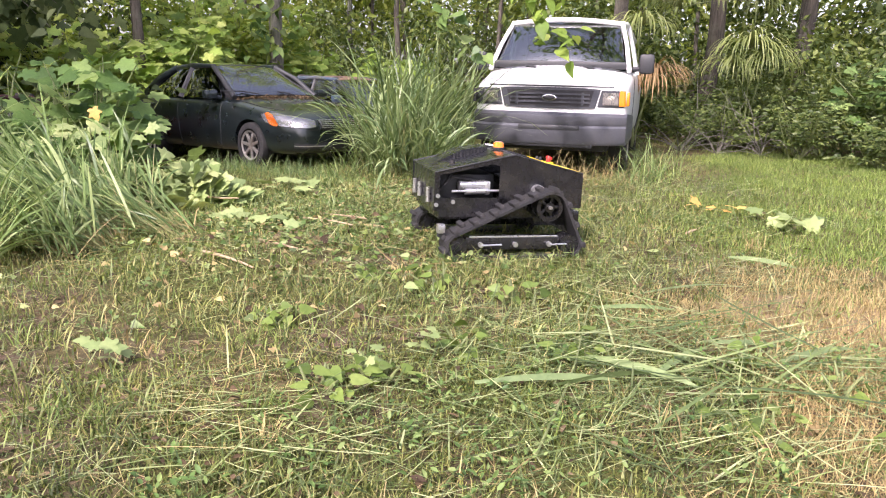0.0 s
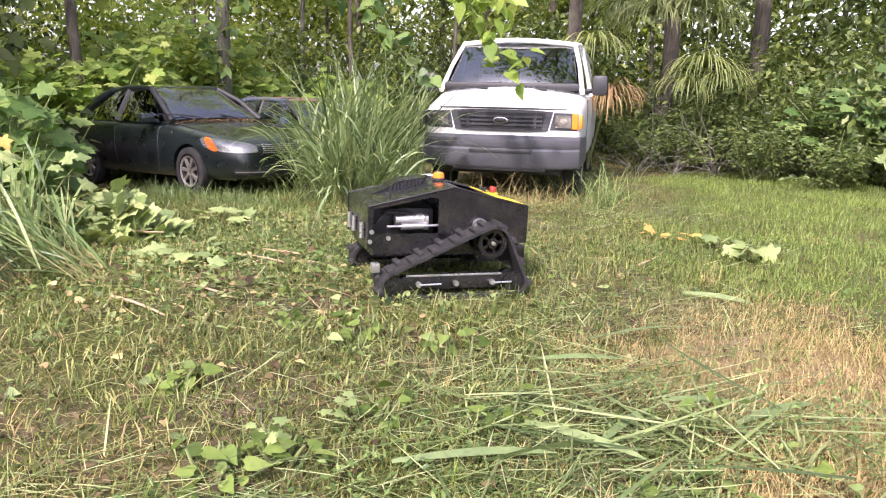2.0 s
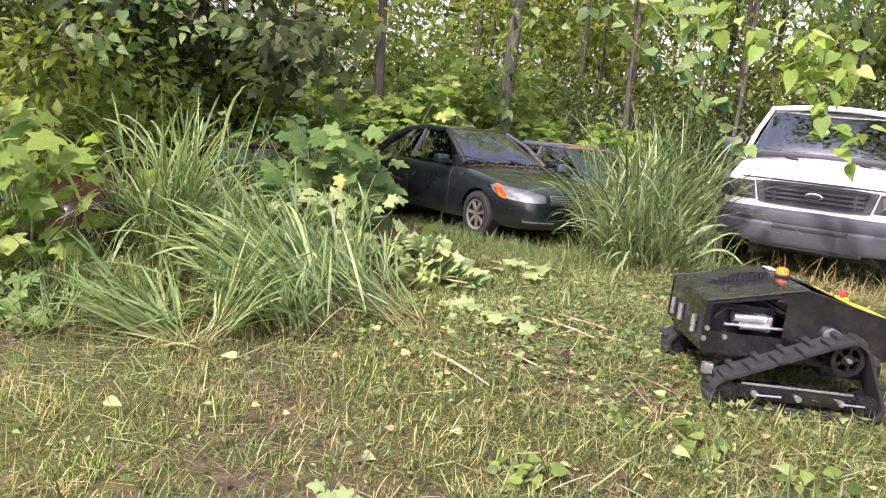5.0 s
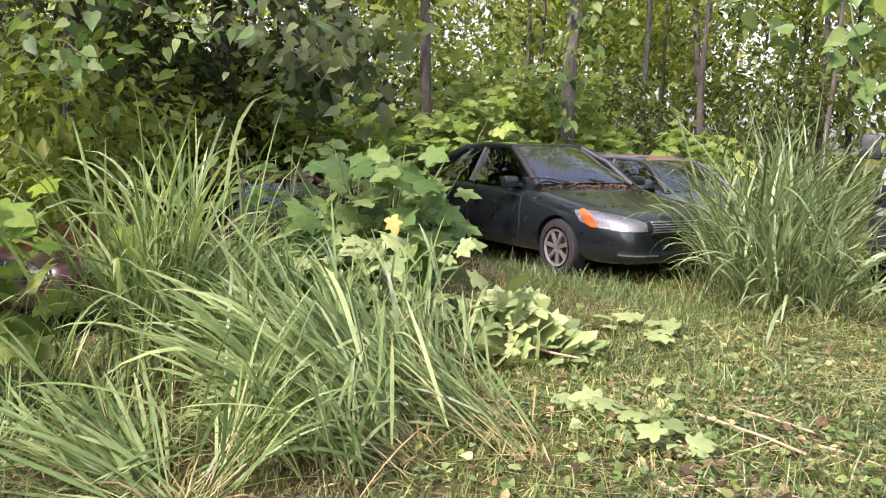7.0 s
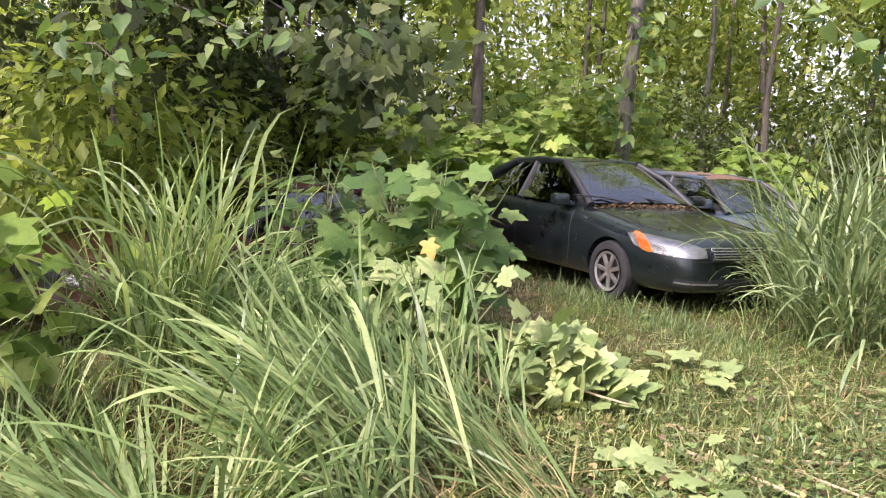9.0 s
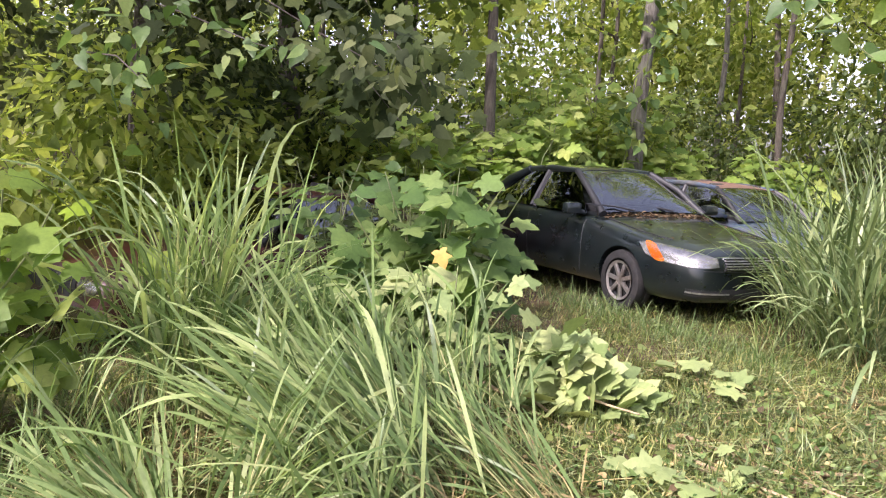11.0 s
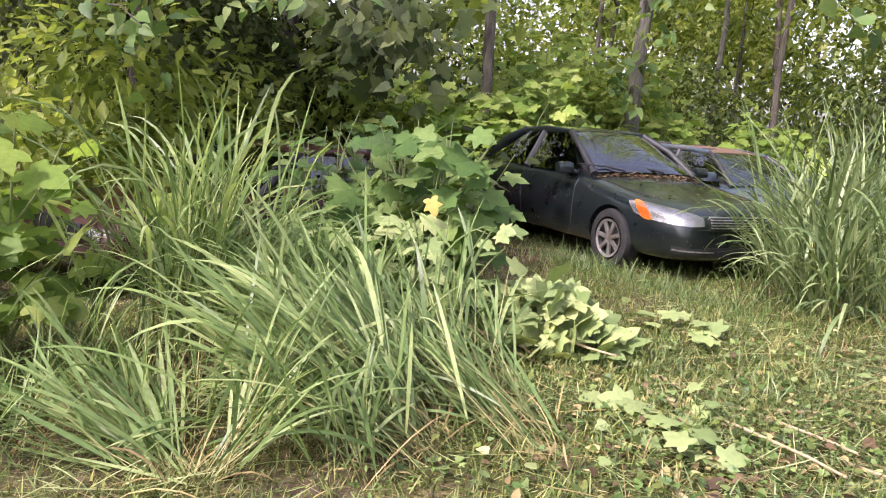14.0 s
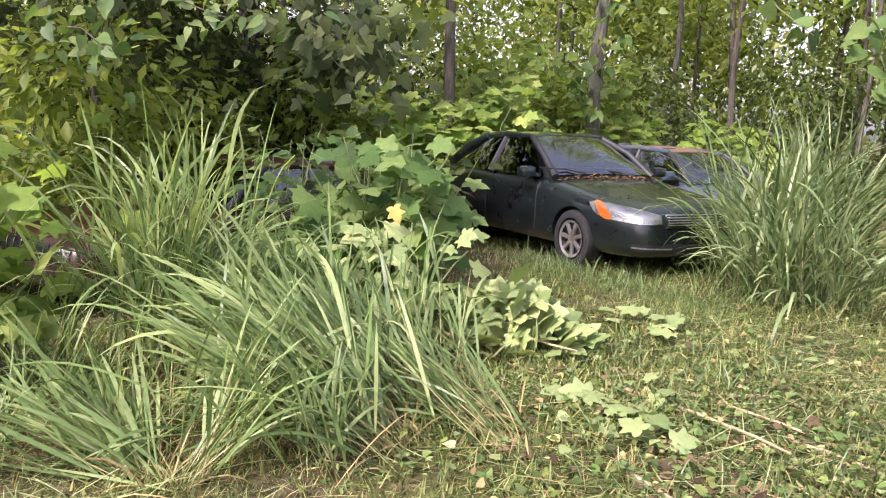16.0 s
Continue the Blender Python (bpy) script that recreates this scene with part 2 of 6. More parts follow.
def mesh_np(name, V, F, mat, smooth=False):
    """A mesh of triangles from arrays."""
    V, F = np.asarray(V, np.float32).reshape(-1, 3), np.asarray(F, np.int32).reshape(-1, 3)
    me = bpy.data.meshes.new(name)
    me.vertices.add(len(V))
    me.vertices.foreach_set("co", V.ravel())
    me.loops.add(F.size)
    me.loops.foreach_set("vertex_index", F.ravel())
    me.polygons.add(len(F))
    me.polygons.foreach_set("loop_start", np.arange(0, F.size, 3, dtype=np.int32))
    me.update(calc_edges=True)
    if smooth:
        me.polygons.foreach_set("use_smooth", np.ones(len(F), bool))
    me.materials.append(mat)
    return me


def part(name, bm, mat, parent=None, label="", smooth=True):
    """Links a bmesh as one mesh object under a thing or a part."""
    me = bpy.data.meshes.new(name)
    bmesh.ops.recalc_face_normals(bm, faces=bm.faces[:])
    bm.to_mesh(me)
    bm.free()
    if smooth:
        me.polygons.foreach_set("use_smooth", np.ones(len(me.polygons), bool))
        me.set_sharp_from_angle(angle=radians(38))
    me.materials.append(mat)
    ob = new(name, me)
    ob.parent = parent
    return tagged(ob, label)


def part_np(name, VF, mat, parent=None, label="", smooth=False):
    ob = new(name, mesh_np(name, VF[0], VF[1], mat, smooth))
    ob.parent = parent
    return tagged(ob, label)


def thing(name, m, label, category, group=""):
    ob = new(name)
    ob.matrix_world = m
    ob.empty_display_size = 0.2
    return tagged(ob, label, category, group)


def box(bm, cx, cy, cz, sx, sy, sz, bevel=0.0, rot=None):
    r = bmesh.ops.create_cube(bm, size=1.0)
    m = Matrix.Translation((cx, cy, cz)) @ (rot or Matrix.Identity(4)) @ Matrix.Diagonal((sx, sy, sz, 1))
    bmesh.ops.transform(bm, matrix=m, verts=r["verts"])
    if bevel:
        ed = list({e for v in r["verts"] for e in v.link_edges})
        bmesh.ops.bevel(bm, geom=ed, offset=bevel, segments=2, affect="EDGES", profile=0.6)
    return bm


def cyl(bm, p, q, r1, r2=None, n=16):
    p, q = Vector(p), Vector(q)
    r2 = r1 if r2 is None else r2
    m = Matrix.Translation((p + q) / 2) @ (q - p).to_track_quat("Z", "Y").to_matrix().to_4x4()
    bmesh.ops.create_cone(bm, cap_ends=True, segments=n, radius1=r1, radius2=r2, depth=(q - p).length, matrix=m)
    return bm


def tube(bm, pts, radii, n=8, cap=True):
    """A tube along points, with a radius at each."""
    pts = [Vector(p) for p in pts]
    rings, side = [], Vector((1, 0.13, 0.21))
    for i, p in enumerate(pts):
        d = (pts[min(i + 1, len(pts) - 1)] - pts[max(i - 1, 0)]).normalized()
        u = (side - d * side.dot(d)).normalized()
        w = d.cross(u)
        side = u
        rings.append([bm.verts.new(p + (u * math.cos(a) + w * math.sin(a)) * radii[i]) for a in (2 * math.pi * k / n for k in range(n))])
    for a, b in zip(rings, rings[1:]):
        for k in range(n):
            bm.faces.new((a[k], a[(k + 1) % n], b[(k + 1) % n], b[k]))
    if cap:
        bm.faces.new(rings[0][::-1])
        bm.faces.new(rings[-1])
    return bm


def panel(bm, a, b, c, d, bulge=(0, 0, 0), nu=8, nv=6, thick=None):
    """A bowed four-cornered sheet a-b-c-d; thick: a vector through it."""
    a, b, c, d, bulge = map(Vector, (a, b, c, d, bulge))

    def sheet(off):
        g = []
        for j in range(nv + 1):
            v = j / nv
            row = []
            for i in range(nu + 1):
                u = i / nu
                p = (a * (1 - u) + b * u) * (1 - v) + (d * (1 - u) + c * u) * v
                p = p + bulge * (4 * u * (1 - u)) ** 0.7 * (0.35 + 0.65 * (4 * v * (1 - v)) ** 0.7) + off
                row.append(bm.verts.new(p))
            g.append(row)
        for j in range(nv):
            for i in range(nu):
                bm.faces.new((g[j][i], g[j][i + 1], g[j + 1][i + 1], g[j + 1][i]))
        return g

    g = sheet(Vector())
    if thick is not None:
        h = sheet(Vector(thick))
        rim = lambda q: q[0][:-1] + [r[-1] for r in q[:-1]] + q[-1][:0:-1] + [r[0] for r in q[:0:-1]]
        A, B = rim(g), rim(h)
        for i in range(len(A)):
            k = (i + 1) % len(A)
            bm.faces.new((A[i], A[k], B[k], B[i]))
    return bm


def prism(bm, profile, y0, y1):
    """A side profile of (x, z) pushed from y0 to y1."""
    A = [bm.verts.new((x, y0, z)) for x, z in profile]
    B = [bm.verts.new((x, y1, z)) for x, z in profile]
    bm.faces.new(A)
    bm.faces.new(B[::-1])
    for i in range(len(A)):
        k = (i + 1) % len(A)
        bm.faces.new((A[i], B[i], B[k], A[k]))
    return bm


def smoothstep(a, b, x):
    t = np.clip((x - a) / (b - a), 0, 1)
    return t * t * (3 - 2 * t)


def gh(x, y):
    """The lie of the ground: it falls away to the left, and is uneven."""
    x, y = np.asarray(x, float), np.asarray(y, float)
    fall = -0.36 * smoothstep(-1.2, -6.5, x) * (1 - 0.25 * smoothstep(6.0, 10.0, y))
    fall = fall - 0.34 * smoothstep(-5.7, -7.4, x) * smoothstep(3.5, 5.5, y) * (1 - smoothstep(10.5, 13.0, y))
    lump = 0.018 * np.sin(2.1 * x + 0.7 * y) * np.cos(1.7 * y - 0.6 * x) + 0.012 * np.sin(4.3 * x - 1.1) * np.sin(3.7 * y + 0.4)
    return fall + lump * np.exp(-((x ** 2 + (y - 6) ** 2) / 400))


def on(x, y, dz=0.0, rz=0.0):
    return pose(x, y, float(gh(x, y)) + dz, 0, 0, rz)


# ---- foliage builders ----
def fan_leaf(outline, centre):
    V = np.array([centre] + outline, float)
    n = len(outline)
    F = np.array([(0, 1 + i, 1 + (i + 1) % n) for i in range(n)])
    return V, F


def lobed_outline(deep=1.0):
    """A broad leaf with five pointed lobes: half of it, mirrored; deep: how far the bays reach in."""
    half = [(0.02, 0.0), (-0.08, 0.10), (-0.10, 0.26), (-0.03, 0.45), (0.09, 0.40), (0.16, 0.33), (0.20, 0.36 - 0.13 * deep), (0.27, 0.36), (0.36, 0.46), (0.51, 0.58),
            (0.54, 0.44), (0.56, 0.33), (0.57, 0.32 - 0.13 * deep), (0.65, 0.26), (0.77, 0.22), (0.90, 0.11), (1.04, 0.0)]
    full = half + [(x, -y) for x, y in half[-2:0:-1]]
    return [(x, y, -0.22 * y * y - 0.10 * x * x + 0.05 * abs(y)) for x, y in full]


OVAL = fan_leaf([(0, 0, 0), (0.28, 0.2, 0.04), (0.62, 0.19, 0.02), (1, 0, -0.12), (0.62, -0.19, 0.02), (0.28, -0.2, 0.04)], (0.45, 0, -0.03))
HEART = fan_leaf([(0.05, 0, 0), (-0.04, 0.16, 0.03), (0.12, 0.34, 0.04), (0.42, 0.33, 0.02), (0.75, 0.16, -0.03), (1.05, 0, -0.14),
                  (0.75, -0.16, -0.03), (0.42, -0.33, 0.02), (0.12, -0.34, 0.04), (-0.04, -0.16, 0.03)], (0.4, 0, -0.02))
LOBED = fan_leaf(lobed_outline(1.1), (0.34, 0, 0.0))
MAPLE = fan_leaf(lobed_outline(0.75), (0.34, 0, 0.0))
BROAD = fan_leaf(lobed_outline(0.35), (0.34, 0, 0.03))
SMALL = (np.array([(0, 0, 0), (0.5, 0.26, 0.06), (1, 0, -0.05), (0.5, -0.26, 0.06)], float), np.array([(0, 1, 2), (0, 2, 3)]))


def unit(a):
    return a / np.maximum(np.linalg.norm(a, axis=-1, keepdims=True), 1e-9)


def strew(tmpl, pos, along, up, size):
    """Copies of a leaf at pos, pointing along, facing up."""
    V, F = tmpl
    pos, size = np.asarray(pos, float), np.asarray(size, float)
    x = unit(np.asarray(along, float))
    z = np.asarray(up, float)
    z = unit(z - x * (x * z).sum(1, keepdims=True))
    y = np.cross(z, x)
    R = np.stack([x, y, z], 2)
    P = pos[:, None, :] + np.einsum("nij,kj->nki", R, V) * size[:, None, None]
    FF = F[None] + (np.arange(len(pos)) * len(V))[:, None, None]
    return P.reshape(-1, 3), FF.reshape(-1, 3)


def join(parts):
    Vs, Fs, k = [], [], 0
    for V, F in parts:
        Vs.append(V)
        Fs.append(F + k)
        k += len(V)
    return np.concatenate(Vs), np.concatenate(Fs)


def blades(base, az, length, lean, curl, width, segs=4, twist=0.5):
    """Blades of grass: base (n,3), heading, length, first lean and bend (radians), width."""
    n = len(base)
    az, length, lean, curl, width = (np.broadcast_to(np.asarray(a, float), n) for a in (az, length, lean, curl, width))
    h = np.stack([np.cos(az), np.sin(az), np.zeros(n)], 1)
    tw = az + np.pi / 2 + rng.uniform(-twist, twist, n)
    side = np.stack([np.cos(tw), np.sin(tw), np.zeros(n)], 1)
    p = np.array(base, float)
    rows = []
    for s in range(segs + 1):
        f = s / segs
        w = width * (0.55 + 1.2 * f) * (1 - f) ** 0.75 if segs > 2 else width * (1 - f)
        if s < segs:
            rows += [p - side * w[:, None] / 2, p + side * w[:, None] / 2]
            th = lean + curl * (f + 0.5 / segs) ** 1.4
            p = p + (h * np.sin(th)[:, None] + np.array([0, 0, 1.0]) * np.cos(th)[:, None]) * (length / segs)[:, None]
        else:
            rows.append(p)
    V = np.stack(rows, 1)
    k = V.shape[1]
    f = []
    for s in range(segs - 1):
        a = 2 * s
        f += [(a, a + 1, a + 3), (a, a + 3, a + 2)]
    f.append((k - 3, k - 2, k - 1))
    F = np.array(f)[None] + (np.arange(n) * k)[:, None, None]
    return V.reshape(-1, 3), F.reshape(-1, 3)


def arcs(base, d, length, droop, width, segs=6, flat=0.3):
    """Long leaves that set off along d and sink towards their tips."""
    n = len(base)
    length, droop, width = (np.broadcast_to(np.asarray(a, float), n) for a in (length, droop, width))
    d, p = unit(np.asarray(d, float)), np.array(base, float)
    side = unit(np.cross(d, np.array([0, 0, 1.0]) + rng.normal(0, flat, (n, 3))))
    rows = []
    for s in range(segs):
        f = s / segs
        w = width * (0.35 + 1.7 * f) * (1 - f) ** 0.7
        rows += [p - side * w[:, None] / 2, p + side * w[:, None] / 2]
        d = unit(d - np.array([0, 0, 1.0]) * (droop * (f + 0.15) * 1.8 / segs)[:, None])
        p = p + d * (length / segs)[:, None]
    V = np.stack(rows + [p], 1)
    k = V.shape[1]
    f = []
    for s in range(segs - 1):
        a = 2 * s
        f += [(a, a + 1, a + 3), (a, a + 3, a + 2)]
    f.append((k - 3, k - 2, k - 1))
    F = np.array(f)[None] + (np.arange(n) * k)[:, None, None]
    return V.reshape(-1, 3), F.reshape(-1, 3)


# ---- ground ----
def ground():
    r = np.concatenate([np.linspace(0, 16, 81)[1:], 16 * (400 / 16) ** (np.arange(1, 25) / 24)])
    a = np.linspace(0, 2 * np.pi, 145)[:-1]
    R, A = np.meshgrid(r, a, indexing="ij")
    X, Y = R * np.cos(A), 4 + R * np.sin(A)
    V = np.concatenate([[[0, 4, float(gh(0, 4))]], np.stack([X, Y, gh(X, Y)], 2).reshape(-1, 3)])
    n = len(a)
    F = [(0, 1 + k, 1 + (k + 1) % n) for k in range(n)]
    i, k = np.meshgrid(np.arange(len(r) - 1), np.arange(n), indexing="ij")
    i, k = i.ravel(), k.ravel()
    k2 = (k + 1) % n
    q = np.stack([1 + i * n + k, 1 + (i + 1) * n + k, 1 + (i + 1) * n + k2, 1 + i * n + k2], 1)
    F = np.concatenate([F, q[:, [0, 1, 2]], q[:, [0, 2, 3]]])
    ob = new("ground", mesh_np("ground", V, F, M["ground"], True))
    tagged(ob, "uneven ground of soil, thatch and mown grass", "ground", kind="structure")


ground()

# ---- vehicles ----
def loft(stations, ring):
    """A closed body through stations along x; ring(station) gives half a section, from the bottom centre to the top centre."""
    bm = bmesh.new()
    rows = []
    for s in stations:
        half = ring(s)
        full = [(y, z) for y, z in half] + [(-y, z) for y, z in half[-2:0:-1]]
        rows.append([bm.verts.new((s[0], y, z)) for y, z in full])
    n = len(rows[0])
    for a, b in zip(rows, rows[1:]):
        for k in range(n):
            bm.faces.new((a[k], a[(k + 1) % n], b[(k + 1) % n], b[k]))
    for r in (rows[0], rows[-1]):
        h = n // 2
        for k in range(h):
            q = [r[k], r[k + 1], r[(n - k - 1) % n], r[(n - k) % n]]
            q = list(dict.fromkeys(q))
            if len(q) >= 3:
                bm.faces.new(q)
    return bm


def car_ring(s):
    x, zb, w, zs, zt = s
    return [(0, zb), (0.8 * w, zb), (0.95 * w, zb + 0.05), (w, (zb + zs) * 0.5), (0.99 * w, zs - 0.13), (0.955 * w, zs - 0.02),
            (0.80 * w, zs + 0.45 * (zt - zs)), (0.4 * w, zt - 0.008), (0, zt)]


def cut_body(bm, arches, levels=2):
    """Smooths a body and cuts the wheel arches. Returns a bmesh and a tree for laying parts onto it."""
    from mathutils.bvhtree import BVHTree
    me = bpy.data.meshes.new("tmp")
    bmesh.ops.recalc_face_normals(bm, faces=bm.faces[:])
    bm.to_mesh(me)
    bm.free()
    ob = new("tmp", me)
    sub = ob.modifiers.new("s", "SUBSURF")
    sub.levels = levels
    cb = bmesh.new()
    for x, y, z, r in arches:
        cyl(cb, (x, y - 0.16, z), (x, y + 0.16, z), r, n=40)
    cm = bpy.data.meshes.new("tmp2")
    cb.to_mesh(cm)
    cb.free()
    cutter = new("tmp2", cm)
    bo = ob.modifiers.new("b", "BOOLEAN")
    bo.object, bo.operation, bo.solver = cutter, "DIFFERENCE", "EXACT"
    dg = bpy.context.evaluated_depsgraph_get()
    res = bpy.data.meshes.new_from_object(ob.evaluated_get(dg))
    out = bmesh.new()
    out.from_mesh(res)
    tree = BVHTree.FromBMesh(out)
    for o, m in ((ob, me), (cutter, cm)):
        bpy.data.objects.remove(o)
        bpy.data.meshes.remove(m)
    bpy.data.meshes.remove(res)
    return out, tree


def lay(tree, corners, way, lift=0.006, nu=10, nv=5, sink=0.02, round_=0.0):
    """A raised patch laid on a body along a direction: corners a, b, c, d in front of it."""
    a, b, c, d = map(Vector, corners)
    way = Vector(way).normalized()
    bm = bmesh.new()
    g, h = [], []
    for j in range(nv + 1):
        v = j / nv
        ra, rb = [], []
        for i in range(nu + 1):
            u = i / nu
            vv = 0.5 + (v - 0.5) * (1 - round_ * abs(2 * u - 1) ** 3)
            p = (a * (1 - u) + b * u) * (1 - vv) + (d * (1 - u) + c * u) * vv
            hit, nor, _, _ = tree.ray_cast(p - way * 2.0, way)
            q = hit if hit is not None else p
            ra.append(bm.verts.new(q - way * lift))
            rb.append(bm.verts.new(q + way * sink))
        g.append(ra)
        h.append(rb)
    for j in range(nv):
        for i in range(nu):
            bm.faces.new((g[j][i], g[j][i + 1], g[j + 1][i + 1], g[j + 1][i]))
    rim = lambda q: q[0][:-1] + [r[-1] for r in q[:-1]] + q[-1][:0:-1] + [r[0] for r in q[:0:-1]]
    A, B = rim(g), rim(h)
    for i in range(len(A)):
        k = (i + 1) % len(A)
        bm.faces.new((A[i], A[k], B[k], B[i]))
    return bm


def wheel(parent, x, y, z, r, rim_r, width, out, spokes=7, mat="alloy"):
    """A wheel: tyre with tread grooves, and a spoked rim."""
    bm = bmesh.new()
    prof = [(-0.5, 0.72), (-0.52, 0.85), (-0.46, 0.97), (-0.3, 1.0), (-0.1, 1.0), (-0.09, 0.975), (0.09, 0.975), (0.1, 1.0), (0.3, 1.0), (0.46, 0.97), (0.52, 0.85), (0.5, 0.72)]
    n = 36
    rings = [[bm.verts.new((r * q * math.cos(t), p * width, r * q * math.sin(t))) for p, q in prof] for t in (2 * math.pi * k / n for k in range(n))]
    for k in range(n):
        a, b = rings[k], rings[(k + 1) % n]
        for i in range(len(prof)):
            j = (i + 1) % len(prof)
            bm.faces.new((a[i], a[j], b[j], b[i]))
    w = part("wheel", bm, M["rubber"], parent, "dusty tyre")
    w.location = (x, y, z)
    bm = bmesh.new()
    s = out
    cyl(bm, (0, s * width * 0.1, 0), (0, s * width * 0.2, 0), rim_r * 0.97, n=32)
    for k in range(n):
        t0, t1 = 2 * math.pi * k / n, 2 * math.pi * (k + 1) / n
        q = [bm.verts.new((rr * math.cos(t), s * yy, rr * math.sin(t))) for t, rr, yy in
             ((t0, rim_r * 1.02, width * 0.47), (t1, rim_r * 1.02, width * 0.47), (t1, rim_r * 0.9, width * 0.2), (t0, rim_r * 0.9, width * 0.2))]
        bm.faces.new(q)
    part("rim_dish", bm, M["trim"], w)
    bm = bmesh.new()
    cyl(bm, (0, s * width * 0.2, 0), (0, s * width * 0.42, 0), rim_r * 0.26, n=20)
    bmesh.ops.create_circle(bm, segments=36, radius=rim_r)
    for k in range(n):
        t0, t1 = 2 * math.pi * k / n, 2 * math.pi * (k + 1) / n
        q = [bm.verts.new((rr * math.cos(t), s * width * yy, rr * math.sin(t))) for t, rr, yy in
             ((t0, rim_r * 1.0, 0.5), (t1, rim_r * 1.0, 0.5), (t1, rim_r * 0.86, 0.44), (t0, rim_r * 0.86, 0.44))]
        bm.faces.new(q)
    bmesh.ops.delete(bm, geom=[v for v in bm.verts if not v.link_faces], context="VERTS")
    for k in range(spokes):
        t = 2 * math.pi * k / spokes + 0.3
        rot = Matrix.Rotation(-t, 4, "Y")
        box(bm, *(rot @ Vector((rim_r * 0.55, s * width * 0.38, 0))), rim_r * 0.68, width * 0.14, rim_r * 0.22, 0.008, rot)
    part("rim", bm, M[mat], w, "dusty silver alloy rim")
    return w


def seats(parent, xs, ys, z, h=0.62):
    for x in xs:
        for y in ys:
            bm = bmesh.new()
            box(bm, x + 0.12, y, z, 0.5, 0.5, 0.16, 0.05)
            box(bm, x - 0.16, y, z + h * 0.45, 0.16, 0.48, h, 0.06, Matrix.Rotation(-0.25, 4, "Y"))
            box(bm, x - 0.27, y, z + h * 0.92, 0.1, 0.26, 0.16, 0.04, Matrix.Rotation(-0.2, 4, "Y"))
            part("seat", bm, M["cloth"], parent)


def greenhouse(root, body, roof_mat, g, glass_front="glass", glass_side="glass_dark", doors=2):
    """Pillars, roof and panes over a body. g: cowl, roof front, roof rear, tail as (x, half width, z); belt half width and height."""
    c, f, r, t, (bw, bz) = g
    for s in (1, -1):
        for nm, p, q in (("front_pillar", c, f), ("rear_pillar", t, r)):
            bm = bmesh.new()
            tube(bm, [(p[0], s * (p[1] + 0.03), p[2] - 0.05), ((p[0] + q[0]) / 2, s * ((p[1] + q[1]) / 2 + 0.045), (p[2] + q[2]) / 2 + 0.02), (q[0], s * (q[1] + 0.01), q[2])],
                 [0.045, 0.035, 0.035] if nm[0] == "f" else [0.1, 0.07, 0.05], 10)
            part(nm, bm, M["trim"] if nm[0] == "f" else body, root)
        bm = bmesh.new()
        tube(bm, [(f[0], s * f[1], f[2]), ((f[0] + r[0]) / 2, s * (f[1] + 0.02), f[2] + 0.02), (r[0], s * r[1], r[2])], [0.035, 0.045, 0.04], 10)
        part("roof_rail", bm, body, root)
        xm = f[0] * 0.45 + r[0] * 0.55 if doors > 1 else r[0] + 0.1
        bm = bmesh.new()
        tube(bm, [(xm + 0.08, s * bw, bz), (xm, s * (f[1] + 0.02), f[2])], [0.04, 0.035], 8)
        part("middle_pillar", bm, M["trim"], root)
        bm = bmesh.new()
        panel(bm, (c[0] - 0.12, s * (bw + 0.005), bz), (xm + 0.08, s * bw, bz), (xm, s * (f[1] + 0.02), f[2]), (f[0] + 0.02, s * (f[1] + 0.01), f[2]), (0, s * 0.035, 0), thick=(0, -s * 0.004, 0))
        part("front_side_window", bm, M[glass_side], root)
        bm = bmesh.new()
        panel(bm, (xm + 0.08, s * bw, bz), (t[0] + 0.25, s * (bw - 0.02), bz + 0.02), (r[0] - 0.02, s * r[1], r[2]), (xm, s * (f[1] + 0.02), f[2]), (0, s * 0.035, 0), thick=(0, -s * 0.004, 0))
        part("rear_side_window", bm, M[glass_side], root)
    bm = bmesh.new()
    panel(bm, (f[0] + 0.02, f[1], f[2]), (f[0] + 0.02, -f[1], f[2]), (r[0] - 0.02, -r[1], r[2]), (r[0] - 0.02, r[1], r[2]), (0, 0, 0.075), 12, 10, (0, 0, -0.02))
    part("roof", bm, roof_mat, root)
    bm = bmesh.new()
    panel(bm, (c[0], c[1], c[2] - 0.03), (c[0], -c[1], c[2] - 0.03), (f[0], -f[1], f[2]), (f[0], f[1], f[2]), (0.09, 0, 0.05), 12, 8, (-0.005, 0, -0.004))
    part("windscreen", bm, M[glass_front], root)
    bm = bmesh.new()
    panel(bm, (t[0], t[1], t[2] - 0.03), (t[0], -t[1], t[2] - 0.03), (r[0], -r[1], r[2]), (r[0], r[1], r[2]), (-0.07, 0, 0.04), 10, 6, (0.005, 0, -0.004))
    part("rear_window", bm, M[glass_front], root)


def seam(tree, root, pts, way, w=0.006, name="door_seam"):
    """A dark shut line along points on a body."""
    way = Vector(way).normalized()
    path = []
    for p, q in zip(pts, pts[1:]):
        for k in range(8):
            s = Vector(p).lerp(Vector(q), k / 8)
            hit, nor, _, _ = tree.ray_cast(s - way * 2, way)
            if hit is not None:
                path.append(hit - way * 0.0005)
    if len(path) > 2:
        part(name, tube(bmesh.new(), path, [w] * len(path), 5), M["trim"], root)


